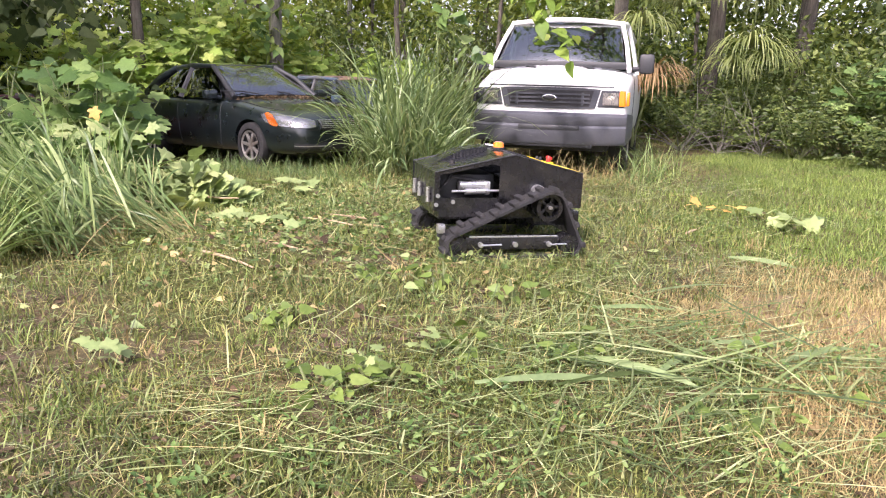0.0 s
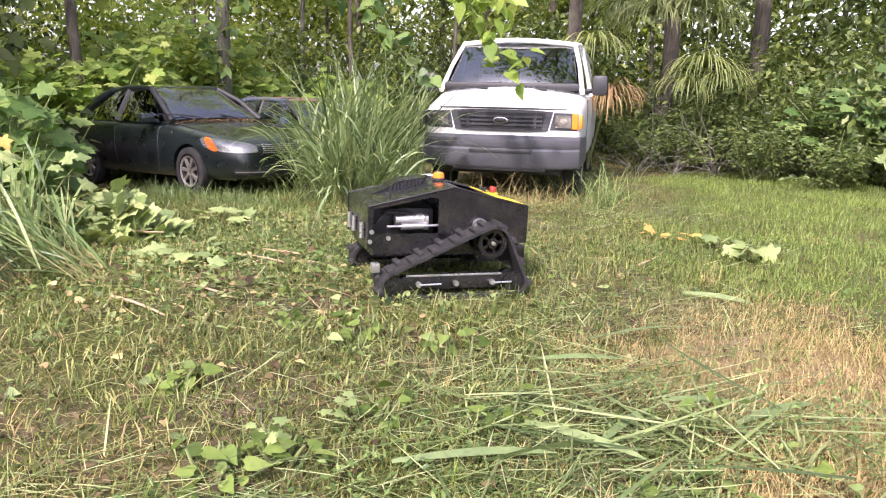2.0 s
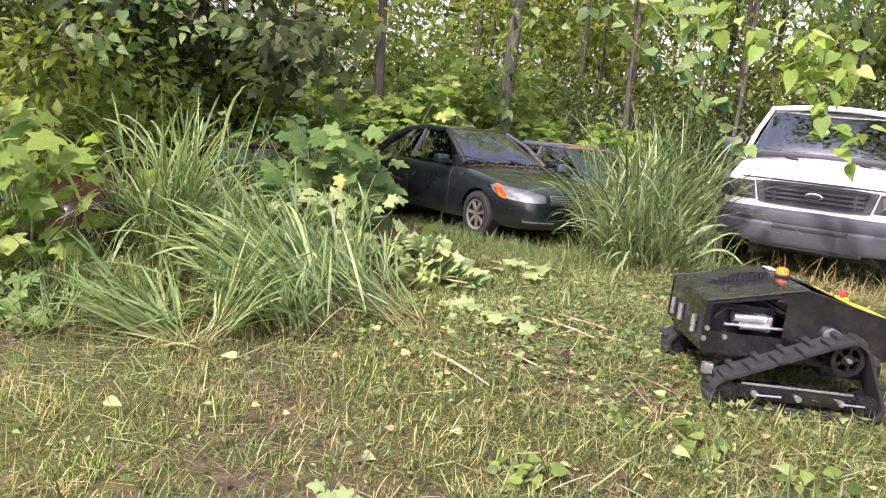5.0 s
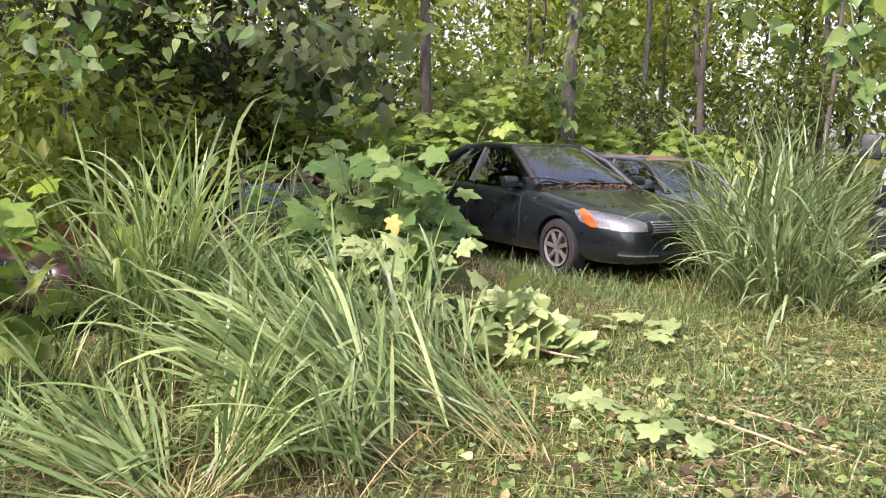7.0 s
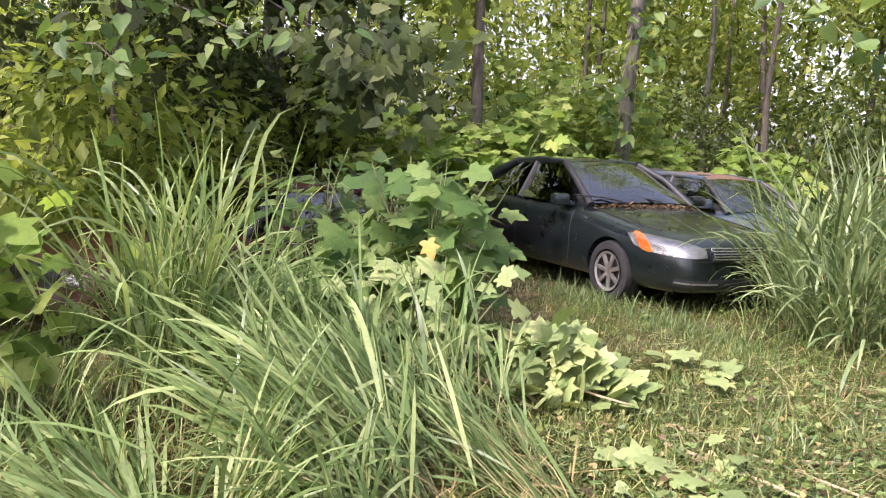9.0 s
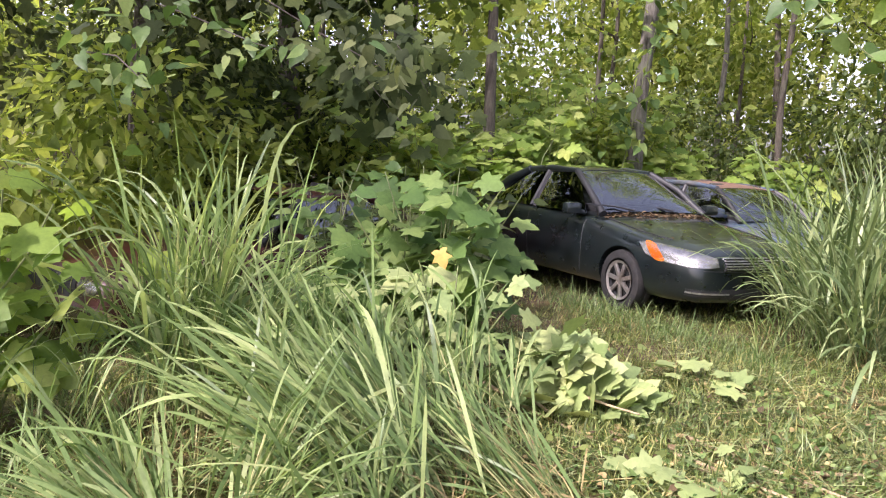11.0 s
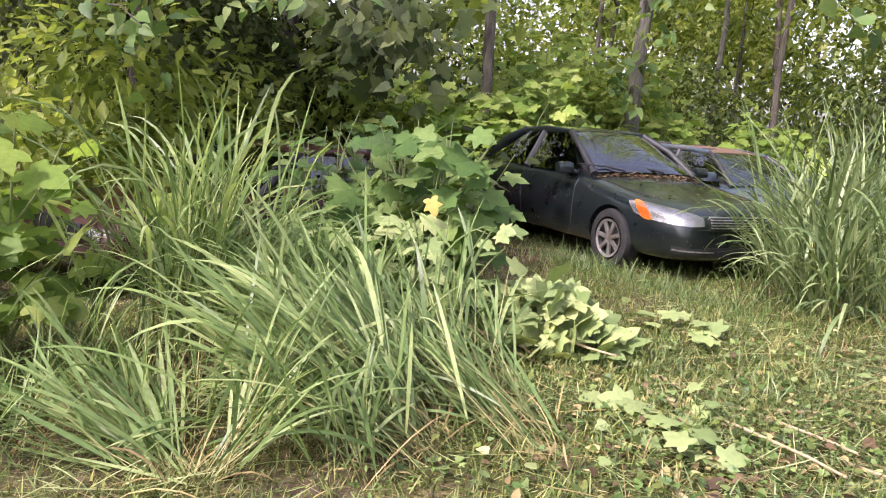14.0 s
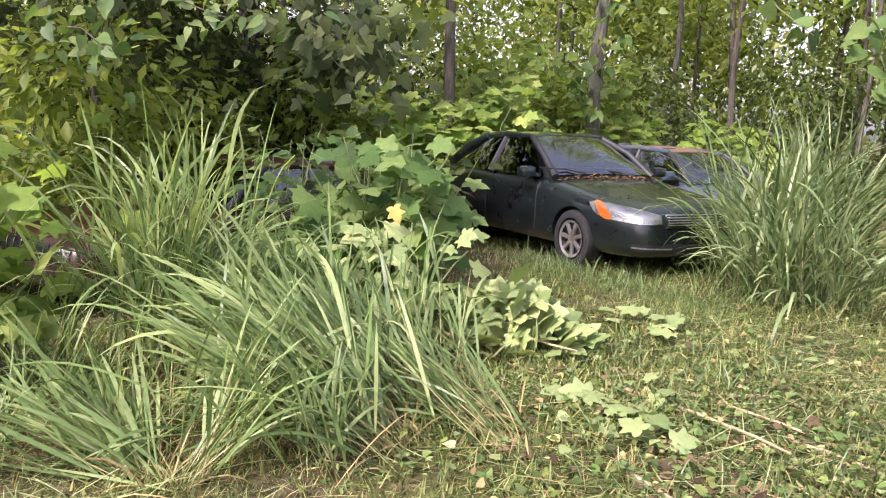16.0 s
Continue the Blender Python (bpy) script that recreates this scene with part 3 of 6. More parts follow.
def sedan(name, m, label, stations, g, paint, roof, wheels, front, glass_front="glass"):
    root = thing(name, m, label, "car")
    wx, wy, wr, rr, ww = wheels
    body, tree = cut_body(loft(stations, car_ring), [(x, s * (wy + 0.05), wr, wr * 1.13) for x in wx for s in (1, -1)])
    part("body", body, paint, root)
    for x in wx:
        for s in (1, -1):
            wheel(root, x, s * wy, wr, wr, rr, ww, s)
    greenhouse(root, paint, roof, g, glass_front)
    seats(root, (0.15, -0.85), (0.38, -0.38), 0.72)
    bm = bmesh.new()
    box(bm, g[0][0] - 0.32, 0, g[0][2] - 0.02, 0.5, 1.25, 0.12, 0.04)
    part("dashboard", bm, M["trim"], root)
    bm = bmesh.new()
    tube(bm, [(0.36 + 0.06 * math.sin(t), 0.38 + 0.18 * math.cos(t), 1.0 + 0.17 * math.sin(t)) for t in np.linspace(0, 6.2832, 21)], [0.014] * 21, 6)
    part("steering_wheel", bm, M["trim"], root)
    front(root, tree)
    for s in (1, -1):
        x0 = g[0][0] - 0.1
        xm = g[1][0] * 0.45 + g[2][0] * 0.55
        seam(tree, root, [(x0, s, 0.93), (x0 - 0.02, s, 0.5), (x0 - 0.08, s, 0.28)], (0, -s, 0))
        seam(tree, root, [(xm + 0.08, s, 0.93), (xm + 0.08, s, 0.4), (xm + 0.08, s, 0.28)], (0, -s, 0))
        for xh in (xm + 0.28, xm - 0.75):
            bm = lay(tree, [(xh - 0.09, s, 0.83), (xh + 0.09, s, 0.83), (xh + 0.09, s, 0.865), (xh - 0.09, s, 0.865)], (0, -s, 0), 0.025, 6, 2, 0.0, 0.5)
            part("door_handle", bm, paint, root)
        bm = bmesh.new()
        box(bm, g[0][0] - 0.20, s * 0.99, 1.0, 0.13, 0.2, 0.13, 0.045)
        tube(bm, [(g[0][0] - 0.2, s * 0.82, 0.95), (g[0][0] - 0.2, s * 0.93, 0.98)], [0.03, 0.025], 8)
        mir = part("wing_mirror", bm, paint, root)
        bm = bmesh.new()
        box(bm, g[0][0] - 0.268, s * 0.99, 1.0, 0.004, 0.16, 0.1, 0.001)
        part("mirror_glass", bm, M["chrome"], mir)
        seam(tree, root, [(0.95, s * 0.70, 2), (1.5, s * 0.70, 2), (1.95, s * 0.62, 2)], (0, 0, -1), 0.009, "bonnet_seam")
    return root, tree


def green_sedan_front(root, tree):
    for s in (1, -1):
        way = (-0.72, -s * 0.69, -0.05)
        a, b, c, d = (1.90, s * 0.93, 0.60), (2.37, s * 0.46, 0.545), (2.29, s * 0.43, 0.68), (1.70, s * 0.93, 0.785)
        lamp = part("headlight", lay(tree, [a, b, c, d], way, 0.012, 14, 6, 0.03, 0.45), M["lamp"], root, "clear headlight with an amber corner")
        mixp = lambda p, q, t: tuple(Vector(p).lerp(Vector(q), t))
        part("indicator", lay(tree, [mixp(a, b, 0.07), mixp(a, b, 0.27), mixp(d, c, 0.24), mixp(d, c, 0.10)], way, 0.017, 6, 5, 0.0, 0.3), M["orange"], lamp, "amber indicator lens")
        part("lens", lay(tree, [a, b, c, d], way, 0.024, 14, 6, 0.0, 0.45), M["lens"], lamp)
        part("bumper_slot", lay(tree, [(2.3, s * 0.78, 0.30), (2.6, s * 0.45, 0.29), (2.6, s * 0.45, 0.35), (2.3, s * 0.78, 0.37)], (-0.9, -s * 0.43, 0), 0.004, 8, 3, 0.01), M["trim"], root)
        part("slot_trim", lay(tree, [(2.3, s * 0.78, 0.325), (2.6, s * 0.45, 0.315), (2.6, s * 0.45, 0.33), (2.3, s * 0.78, 0.34)], (-0.9, -s * 0.43, 0), 0.010, 8, 2, 0.0), M["steel"], root)
    part("grille", lay(tree, [(2.6, 0.44, 0.54), (2.6, -0.44, 0.54), (2.6, -0.40, 0.66), (2.6, 0.40, 0.66)], (-1, 0, 0), 0.012, 14, 4, 0.02, 0.1), M["trim"], root)
    for z in (0.56, 0.585, 0.61, 0.635, 0.66):
        part("grille_bar", lay(tree, [(2.6, 0.42, z), (2.6, -0.42, z), (2.6, -0.42, z + 0.008), (2.6, 0.42, z + 0.008)], (-1, 0, 0), 0.022, 14, 1, 0.0), M["steel"], root)
    part("air_intake", lay(tree, [(2.6, 0.45, 0.27), (2.6, -0.45, 0.27), (2.6, -0.45, 0.37), (2.6, 0.45, 0.37)], (-1, 0, 0), 0.004, 10, 3, 0.01), M["trim"], root)
    seam(tree, root, [(2.6, 0.75, 0.545), (2.6, 0.0, 0.525), (2.6, -0.75, 0.545)], (-1, 0, 0), 0.005, "bumper_seam")
    for s in (0.1, -0.45):
        part("wiper", tube(bmesh.new(), [(0.93, s + 0.1, 1.0), (0.83, s - 0.1, 1.035), (0.76, s - 0.42, 1.05)], [0.012, 0.01, 0.007], 6), M["trim"], root)


GREEN = [(2.41, 0.30, 0.54, 0.53, 0.58), (2.38, 0.23, 0.70, 0.63, 0.69), (2.22, 0.20, 0.81, 0.69, 0.755), (1.95, 0.19, 0.875, 0.745, 0.81), (1.5, 0.19, 0.90, 0.80, 0.87),
         (1.0, 0.19, 0.905, 0.88, 0.95), (0.7, 0.19, 0.91, 0.93, 0.985), (0.0, 0.19, 0.91, 0.955, 0.99), (-1.0, 0.19, 0.91, 0.975, 1.01), (-1.6, 0.20, 0.905, 0.985, 1.04),
         (-2.1, 0.24, 0.86, 0.97, 1.03), (-2.36, 0.30, 0.74, 0.90, 0.96), (-2.40, 0.36, 0.58, 0.76, 0.82)]
GREEN_G = ((0.86, 0.69, 1.0), (0.08, 0.535, 1.40), (-0.95, 0.545, 1.395), (-1.68, 0.64, 1.05), (0.845, 0.95))
green_sedan, green_sedan_tree = sedan("sedan", pose(-4.40, 10.70, -0.18, 1.0, -2.8, -34.2) @ Matrix.Scale(0.945, 4), "dark green four-door sedan with a littered bonnet, parked in grass",
                          GREEN, GREEN_G, M["green_sedan"], M["green_sedan"], ((1.42, -1.30), 0.785, 0.315, 0.205, 0.2), green_sedan_front)


def old_front(root, tree):
    for s in (1, -1):
        lamp = part("headlight", lay(tree, [(2.6, s * 0.72, 0.56), (2.6, s * 0.46, 0.56), (2.6, s * 0.46, 0.68), (2.6, s * 0.72, 0.68)], (-1, 0, 0), 0.01, 8, 4, 0.02, 0.2), M["lamp"], root, "pale rectangular headlight")
        part("lens", lay(tree, [(2.6, s * 0.72, 0.56), (2.6, s * 0.46, 0.56), (2.6, s * 0.46, 0.68), (2.6, s * 0.72, 0.68)], (-1, 0, 0), 0.02, 8, 4, 0.0, 0.2), M["lens"], lamp)
    part("grille", lay(tree, [(2.6, 0.42, 0.5), (2.6, -0.42, 0.5), (2.6, -0.42, 0.68), (2.6, 0.42, 0.68)], (-1, 0, 0), 0.01, 10, 3, 0.02), M["trim"], root)
    for k in range(7):
        y = -0.36 + 0.12 * k
        part("grille_bar", lay(tree, [(2.6, y, 0.51), (2.6, y + 0.015, 0.51), (2.6, y + 0.015, 0.67), (2.6, y, 0.67)], (-1, 0, 0), 0.02, 1, 4, 0.0), M["chrome"], root)
    part("bumper", lay(tree, [(2.6, 0.8, 0.34), (2.6, -0.8, 0.34), (2.6, -0.8, 0.45), (2.6, 0.8, 0.45)], (-1, 0, 0), 0.07, 14, 3, 0.02, 0.2), M["chrome"], root, "dull chrome bumper")


OLD = [(2.45, 0.34, 0.72, 0.56, 0.60), (2.42, 0.26, 0.80, 0.70, 0.74), (2.25, 0.24, 0.86, 0.74, 0.79), (1.5, 0.24, 0.90, 0.80, 0.86), (0.8, 0.24, 0.91, 0.86, 0.92),
       (0.0, 0.24, 0.91, 0.88, 0.93), (-1.0, 0.24, 0.91, 0.88, 0.93), (-1.6, 0.24, 0.91, 0.88, 0.94), (-2.3, 0.28, 0.86, 0.85, 0.91), (-2.55, 0.32, 0.80, 0.78, 0.84), (-2.58, 0.4, 0.7, 0.66, 0.72)]
OLD_G = ((0.75, 0.70, 0.94), (0.10, 0.58, 1.31), (-1.0, 0.58, 1.30), (-1.75, 0.66, 0.95), (0.84, 0.88))
sedan("coupe", pose(-3.62, 14.2, -0.34, 0, 0, -33), "faded blue old coupe with a rusty brown roof",
      OLD, OLD_G, M["blue"], M["vinyl"], ((1.5, -1.4), 0.78, 0.32, 0.19, 0.19), old_front)
sedan("maroon_sedan", pose(-7.55, 8.40, float(gh(-7.55, 8.0)) - 0.06, 0, 0, -95), "maroon sedan with a chrome grille, overgrown by tall grass",
      OLD, OLD_G, M["maroon"], M["maroon"], ((1.5, -1.4), 0.78, 0.32, 0.19, 0.19), old_front, "glass_dark")


def van():
    root = thing("van", pose(0.03, 9.69, -0.02, 1.2, -1.0, -97.5), "white passenger van with grey bumper and grille, parked in grass", "van")
    st = [(-0.03, 0.62, 0.88, 1.10, 1.14), (-0.06, 0.58, 0.96, 1.14, 1.19), (-0.25, 0.5, 0.985, 1.17, 1.255), (-0.55, 0.46, 0.995, 1.22, 1.33), (-0.85, 0.42, 1.0, 1.30, 1.39),
          (-1.2, 0.4, 1.005, 1.34, 1.40), (-3.0, 0.4, 1.005, 1.36, 1.40), (-5.2, 0.4, 1.0, 1.36, 1.40), (-5.4, 0.45, 0.95, 1.34, 1.38)]

    def ring(s):
        x, zb, w, zs, zt = s
        return [(0, zb), (0.85 * w, zb), (0.97 * w, zb + 0.04), (w, (zb + zs) * 0.5), (0.995 * w, zs - 0.10), (0.97 * w, zs - 0.01), (0.85 * w, zs + 0.5 * (zt - zs)), (0.45 * w, zt - 0.01), (0, zt)]

    body, tree = cut_body(loft(st, ring), [(x, s * 0.97, 0.37, 0.43) for x in (-0.86, -4.36) for s in (1, -1)])
    part("body", body, M["van"], root, "white painted body")
    for x in (-0.86, -4.36):
        for s in (1, -1):
            wheel(root, x, s * 0.86, 0.365, 0.365, 0.21, 0.235, s, 8)
    # cab and roof
    for s in (1, -1):
        tube_pts = [(-0.74, s * 0.93, 1.33), (-1.08, s * 0.86, 1.68), (-1.44, s * 0.765, 2.0)]
        part("front_pillar", tube(bmesh.new(), tube_pts, [0.034, 0.028, 0.03], 10), M["van"], root)
        bm = panel(bmesh.new(), (-2.15, s * 0.985, 1.33), (-5.36, s * 0.96, 1.33), (-5.3, s * 0.78, 2.0), (-2.05, s * 0.80, 2.0), (0, s * 0.03, 0), thick=(0, -s * 0.03, 0))
        part("side_panel", bm, M["van"], root)
        bm = panel(bmesh.new(), (-0.92, s * 0.955, 1.36), (-2.12, s * 0.96, 1.36), (-2.05, s * 0.805, 1.98), (-1.5, s * 0.80, 1.98), (0, s * 0.02, 0), thick=(0, -s * 0.005, 0))
        part("door_window", bm, M["glass_dark"], root)
        part("roof_rail", tube(bmesh.new(), [(-1.44, s * 0.765, 1.99), (-1.9, s * 0.80, 2.01), (-5.3, s * 0.80, 2.0)], [0.032, 0.045, 0.045], 10), M["van"], root)
        part("middle_pillar", tube(bmesh.new(), [(-2.13, s * 0.975, 1.32), (-2.06, s * 0.81, 2.0)], [0.045, 0.045], 8), M["van"], root)
    bm = panel(bmesh.new(), (-1.42, 0.77, 2.0), (-1.42, -0.77, 2.0), (-5.32, -0.80, 2.0), (-5.32, 0.80, 2.0), (0, 0, 0.085), 14, 12, (0, 0, -0.025))
    part("roof", bm, M["van"], root)
    bm = panel(bmesh.new(), (-0.76, 0.88, 1.335), (-0.76, -0.88, 1.335), (-1.43, -0.74, 1.985), (-1.43, 0.74, 1.985), (0.10, 0, 0.05), 14, 8, (-0.004, 0, -0.005))
    part("windscreen", bm, M["glass"], root)
    header = [(-1.43 + 0.085 * math.cos(1.5708 * y / 0.775), y, 1.985 + 0.05 * math.cos(1.5708 * y / 0.775)) for y in np.linspace(-0.77, 0.77, 15)]
    part("roof_header", tube(bmesh.new(), header, [0.034] * 15, 10), M["van"], root)
    part("rear_panel", panel(bmesh.new(), (-5.36, 0.95, 1.33), (-5.36, -0.95, 1.33), (-5.3, -0.8, 2.02), (-5.3, 0.8, 2.02), thick=(0.03, 0, 0)), M["van"], root)
    part("dashboard", box(bmesh.new(), -1.02, 0, 1.40, 0.55, 1.78, 0.1, 0.03), M["trim"], root)
    part("cabin_lining", box(bmesh.new(), -3.0, 0, 1.42, 3.2, 1.8, 0.03, 0.005), M["trim"], root)
    part("bulkhead", box(bmesh.new(), -2.9, 0, 1.68, 0.03, 1.6, 0.5, 0.005), M["cloth"], root)
    seats(root, (-1.9,), (0.42, -0.42), 1.18, 0.7)
    bm = tube(bmesh.new(), [(-1.32 + 0.1 * math.sin(t), 0.42 + 0.2 * math.cos(t), 1.5 + 0.15 * math.sin(t)) for t in np.linspace(0, 6.2832, 21)], [0.016] * 21, 6)
    part("steering_wheel", bm, M["trim"], root)
    # face
    F = (-1, 0, 0)
    q = lambda y0, y1, z0, z1: [(1, y0, z0), (1, y1, z0), (1, y1, z1), (1, y0, z1)]
    part("hood_gap", lay(tree, q(0.90, -0.90, 1.105, 1.125), F, 0.004, 14, 1, 0.01), M["trim"], root)
    grille = part("grille", lay(tree, [(1, 0.57, 0.835), (1, -0.57, 0.835), (1, -0.64, 1.10), (1, 0.64, 1.10)], F, 0.02, 16, 5, 0.02, 0.12), M["grille"], root, "dark grey plastic grille surround")
    part("opening", lay(tree, [(1, 0.50, 0.865), (1, -0.50, 0.865), (1, -0.55, 1.065), (1, 0.55, 1.065)], F, 0.024, 12, 4, 0.0), M["rubber"], grille)
    for z in (0.905, 0.955, 1.005):
        part("bar", lay(tree, q(0.50, -0.50, z, z + 0.022), F, 0.045, 12, 2, 0.0), M["grille"], grille)
    for y in (0.40, -0.43):
        part("upright", lay(tree, q(y, y + 0.03, 0.88, 1.04), F, 0.04, 2, 5, 0.0), M["grille"], grille)
    bm = bmesh.new()
    bmesh.ops.create_uvsphere(bm, u_segments=24, v_segments=10, radius=1)
    bmesh.ops.transform(bm, matrix=Matrix.Translation((0.03, 0, 0.97)) @ Matrix.Diagonal((0.018, 0.095, 0.042, 1)), verts=bm.verts[:])
    badge = part("badge", bm, M["chrome"], grille, "oval badge with a chrome rim")
    bm = bmesh.new()
    bmesh.ops.create_uvsphere(bm, u_segments=24, v_segments=10, radius=1)
    bmesh.ops.transform(bm, matrix=Matrix.Translation((0.036, 0, 0.97)) @ Matrix.Diagonal((0.0165, 0.082, 0.033, 1)), verts=bm.verts[:])
    part("badge_face", bm, M["trim"], badge)
    for s in (1, -1):
        f = part("lamp_frame", lay(tree, [(1, s * 0.93, 0.865), (1, s * 0.60, 0.865), (1, s * 0.645, 1.075), (1, s * 0.93, 1.075)], F, 0.012, 8, 5, 0.02), M["grille"], root)
        lamp = part("headlight", lay(tree, q(s * 0.665, s * 0.855, 0.895, 1.045), F, 0.018, 8, 5, 0.0), M["lamp_dim"], root, "rectangular headlight")
        part("bulb_cover", lay(tree, q(s * 0.72, s * 0.80, 0.955, 1.01), F, 0.03, 4, 4, 0.0, 0.3), M["chrome"], lamp)
        part("lens", lay(tree, q(s * 0.665, s * 0.855, 0.895, 1.045), F, 0.036, 8, 5, 0.0), M["lens"], lamp)
        ind = lay(tree, [(1, s * 0.865, 0.885), (1, s * 0.945, 0.885), (1, s * 0.935, 1.07), (1, s * 0.865, 1.07)], F, 0.03, 4, 5, 0.03)
        box(ind, -0.085, s * 0.972, 0.975, 0.15, 0.035, 0.17, 0.012)
        part("side_indicator", ind, M["orange"] if s > 0 else M["trim"], root, "amber wrap-round indicator" if s > 0 else "empty dark indicator recess")
        bm = box(bmesh.new(), -1.02, s * 1.14, 1.44, 0.14, 0.20, 0.26, 0.05)
        tube(bm, [(-1.02, s * 0.96, 1.36), (-1.0, s * 1.10, 1.38)], [0.035, 0.03], 8)
        mir = part("wing_mirror", bm, M["trim"], root)
        part("mirror_glass", box(bmesh.new(), -1.092, s * 1.14, 1.44, 0.004, 0.17, 0.21, 0.001), M["chrome"], mir)
        seam(tree, root, [(-1.05, s * 2, 1.30), (-1.07, s * 2, 0.8), (-1.2, s * 2, 0.5)], (0, -s, 0))
    # bumper with its slot
    st2 = [(-1.03, -0.42, 0.50, 0.76), (-1.02, -0.22, 0.47, 0.78), (-0.97, -0.03, 0.40, 0.79), (-0.80, 0.06, 0.39, 0.79), (-0.4, 0.10, 0.38, 0.79), (0.4, 0.10, 0.38, 0.79), (0.80, 0.06, 0.39, 0.79), (0.97, -0.03, 0.40, 0.79), (1.02, -0.22, 0.47, 0.78), (1.03, -0.42, 0.50, 0.76)]
    bm = bmesh.new()
    rows = []
    for y, x, z0, z1 in st2:
        h = z1 - z0
        rows.append([bm.verts.new(p) for p in ((x - 0.12, y, z0), (x - 0.03, y, z0 + 0.01), (x, y, z0 + 0.12 * h), (x + 0.004, y, z0 + 0.55 * h), (x - 0.02, y, z0 + 0.62 * h), (x - 0.005, y, z0 + 0.70 * h), (x - 0.01, y, z1 - 0.04), (x - 0.06, y, z1), (x - 0.14, y, z1))])
    for a, b in zip(rows, rows[1:]):
        for k in range(8):
            bm.faces.new((a[k], a[k + 1], b[k + 1], b[k]))
        bm.faces.new((a[8], a[0], b[0], b[8]))
    bm.faces.new(rows[0])
    bm.faces.new(rows[-1][::-1])
    bmp = part("bumper", bm, M["bumper"], root, "scuffed grey plastic bumper")
    part("bumper_slot", box(bmesh.new(), 0.092, 0.02, 0.60, 0.035, 0.78, 0.07, 0.02), M["trim"], bmp)
    part("number_plate_recess", box(bmesh.new(), 0.03, 0, 0.39, 0.06, 1.15, 0.07, 0.02), M["trim"], bmp)
    # chassis below
    part("chassis", box(bmesh.new(), -2.6, 0, 0.40, 5.0, 1.5, 0.18, 0.03), M["rubber"], root)
    part("crossmember", box(bmesh.new(), -0.55, 0, 0.33, 0.14, 1.45, 0.10, 0.02), M["bark"], root, "rusty steel crossmember")
    for s in (0.28, -0.5):
        bm = tube(bmesh.new(), [(-0.70, s + 0.2, 1.36), (-0.80, s - 0.1, 1.42), (-0.84, s - 0.42, 1.45)], [0.014, 0.012, 0.008], 6)
        part("wiper", bm, M["trim"], root)


van()

# ---- remote-controlled mower ----
def belt_path(circles, n=96):
    """Points round the hull of circles (x, z, r) in the plane."""
    ang = np.linspace(0, 2 * math.pi, 720, endpoint=False)
    best = [max(circles, key=lambda c: c[0] * math.cos(a) + c[1] * math.sin(a) + c[2]) for a in ang]
    pts = np.array([(c[0] + c[2] * math.cos(a), c[1] + c[2] * math.sin(a)) for c, a in zip(best, ang)])
    pts = np.concatenate([pts, pts[:1]])
    s = np.concatenate([[0], np.cumsum(np.linalg.norm(np.diff(pts, axis=0), axis=1))])
    t = np.linspace(0, s[-1], n, endpoint=False)
    return np.stack([np.interp(t, s, pts[:, 0]), np.interp(t, s, pts[:, 1])], 1)


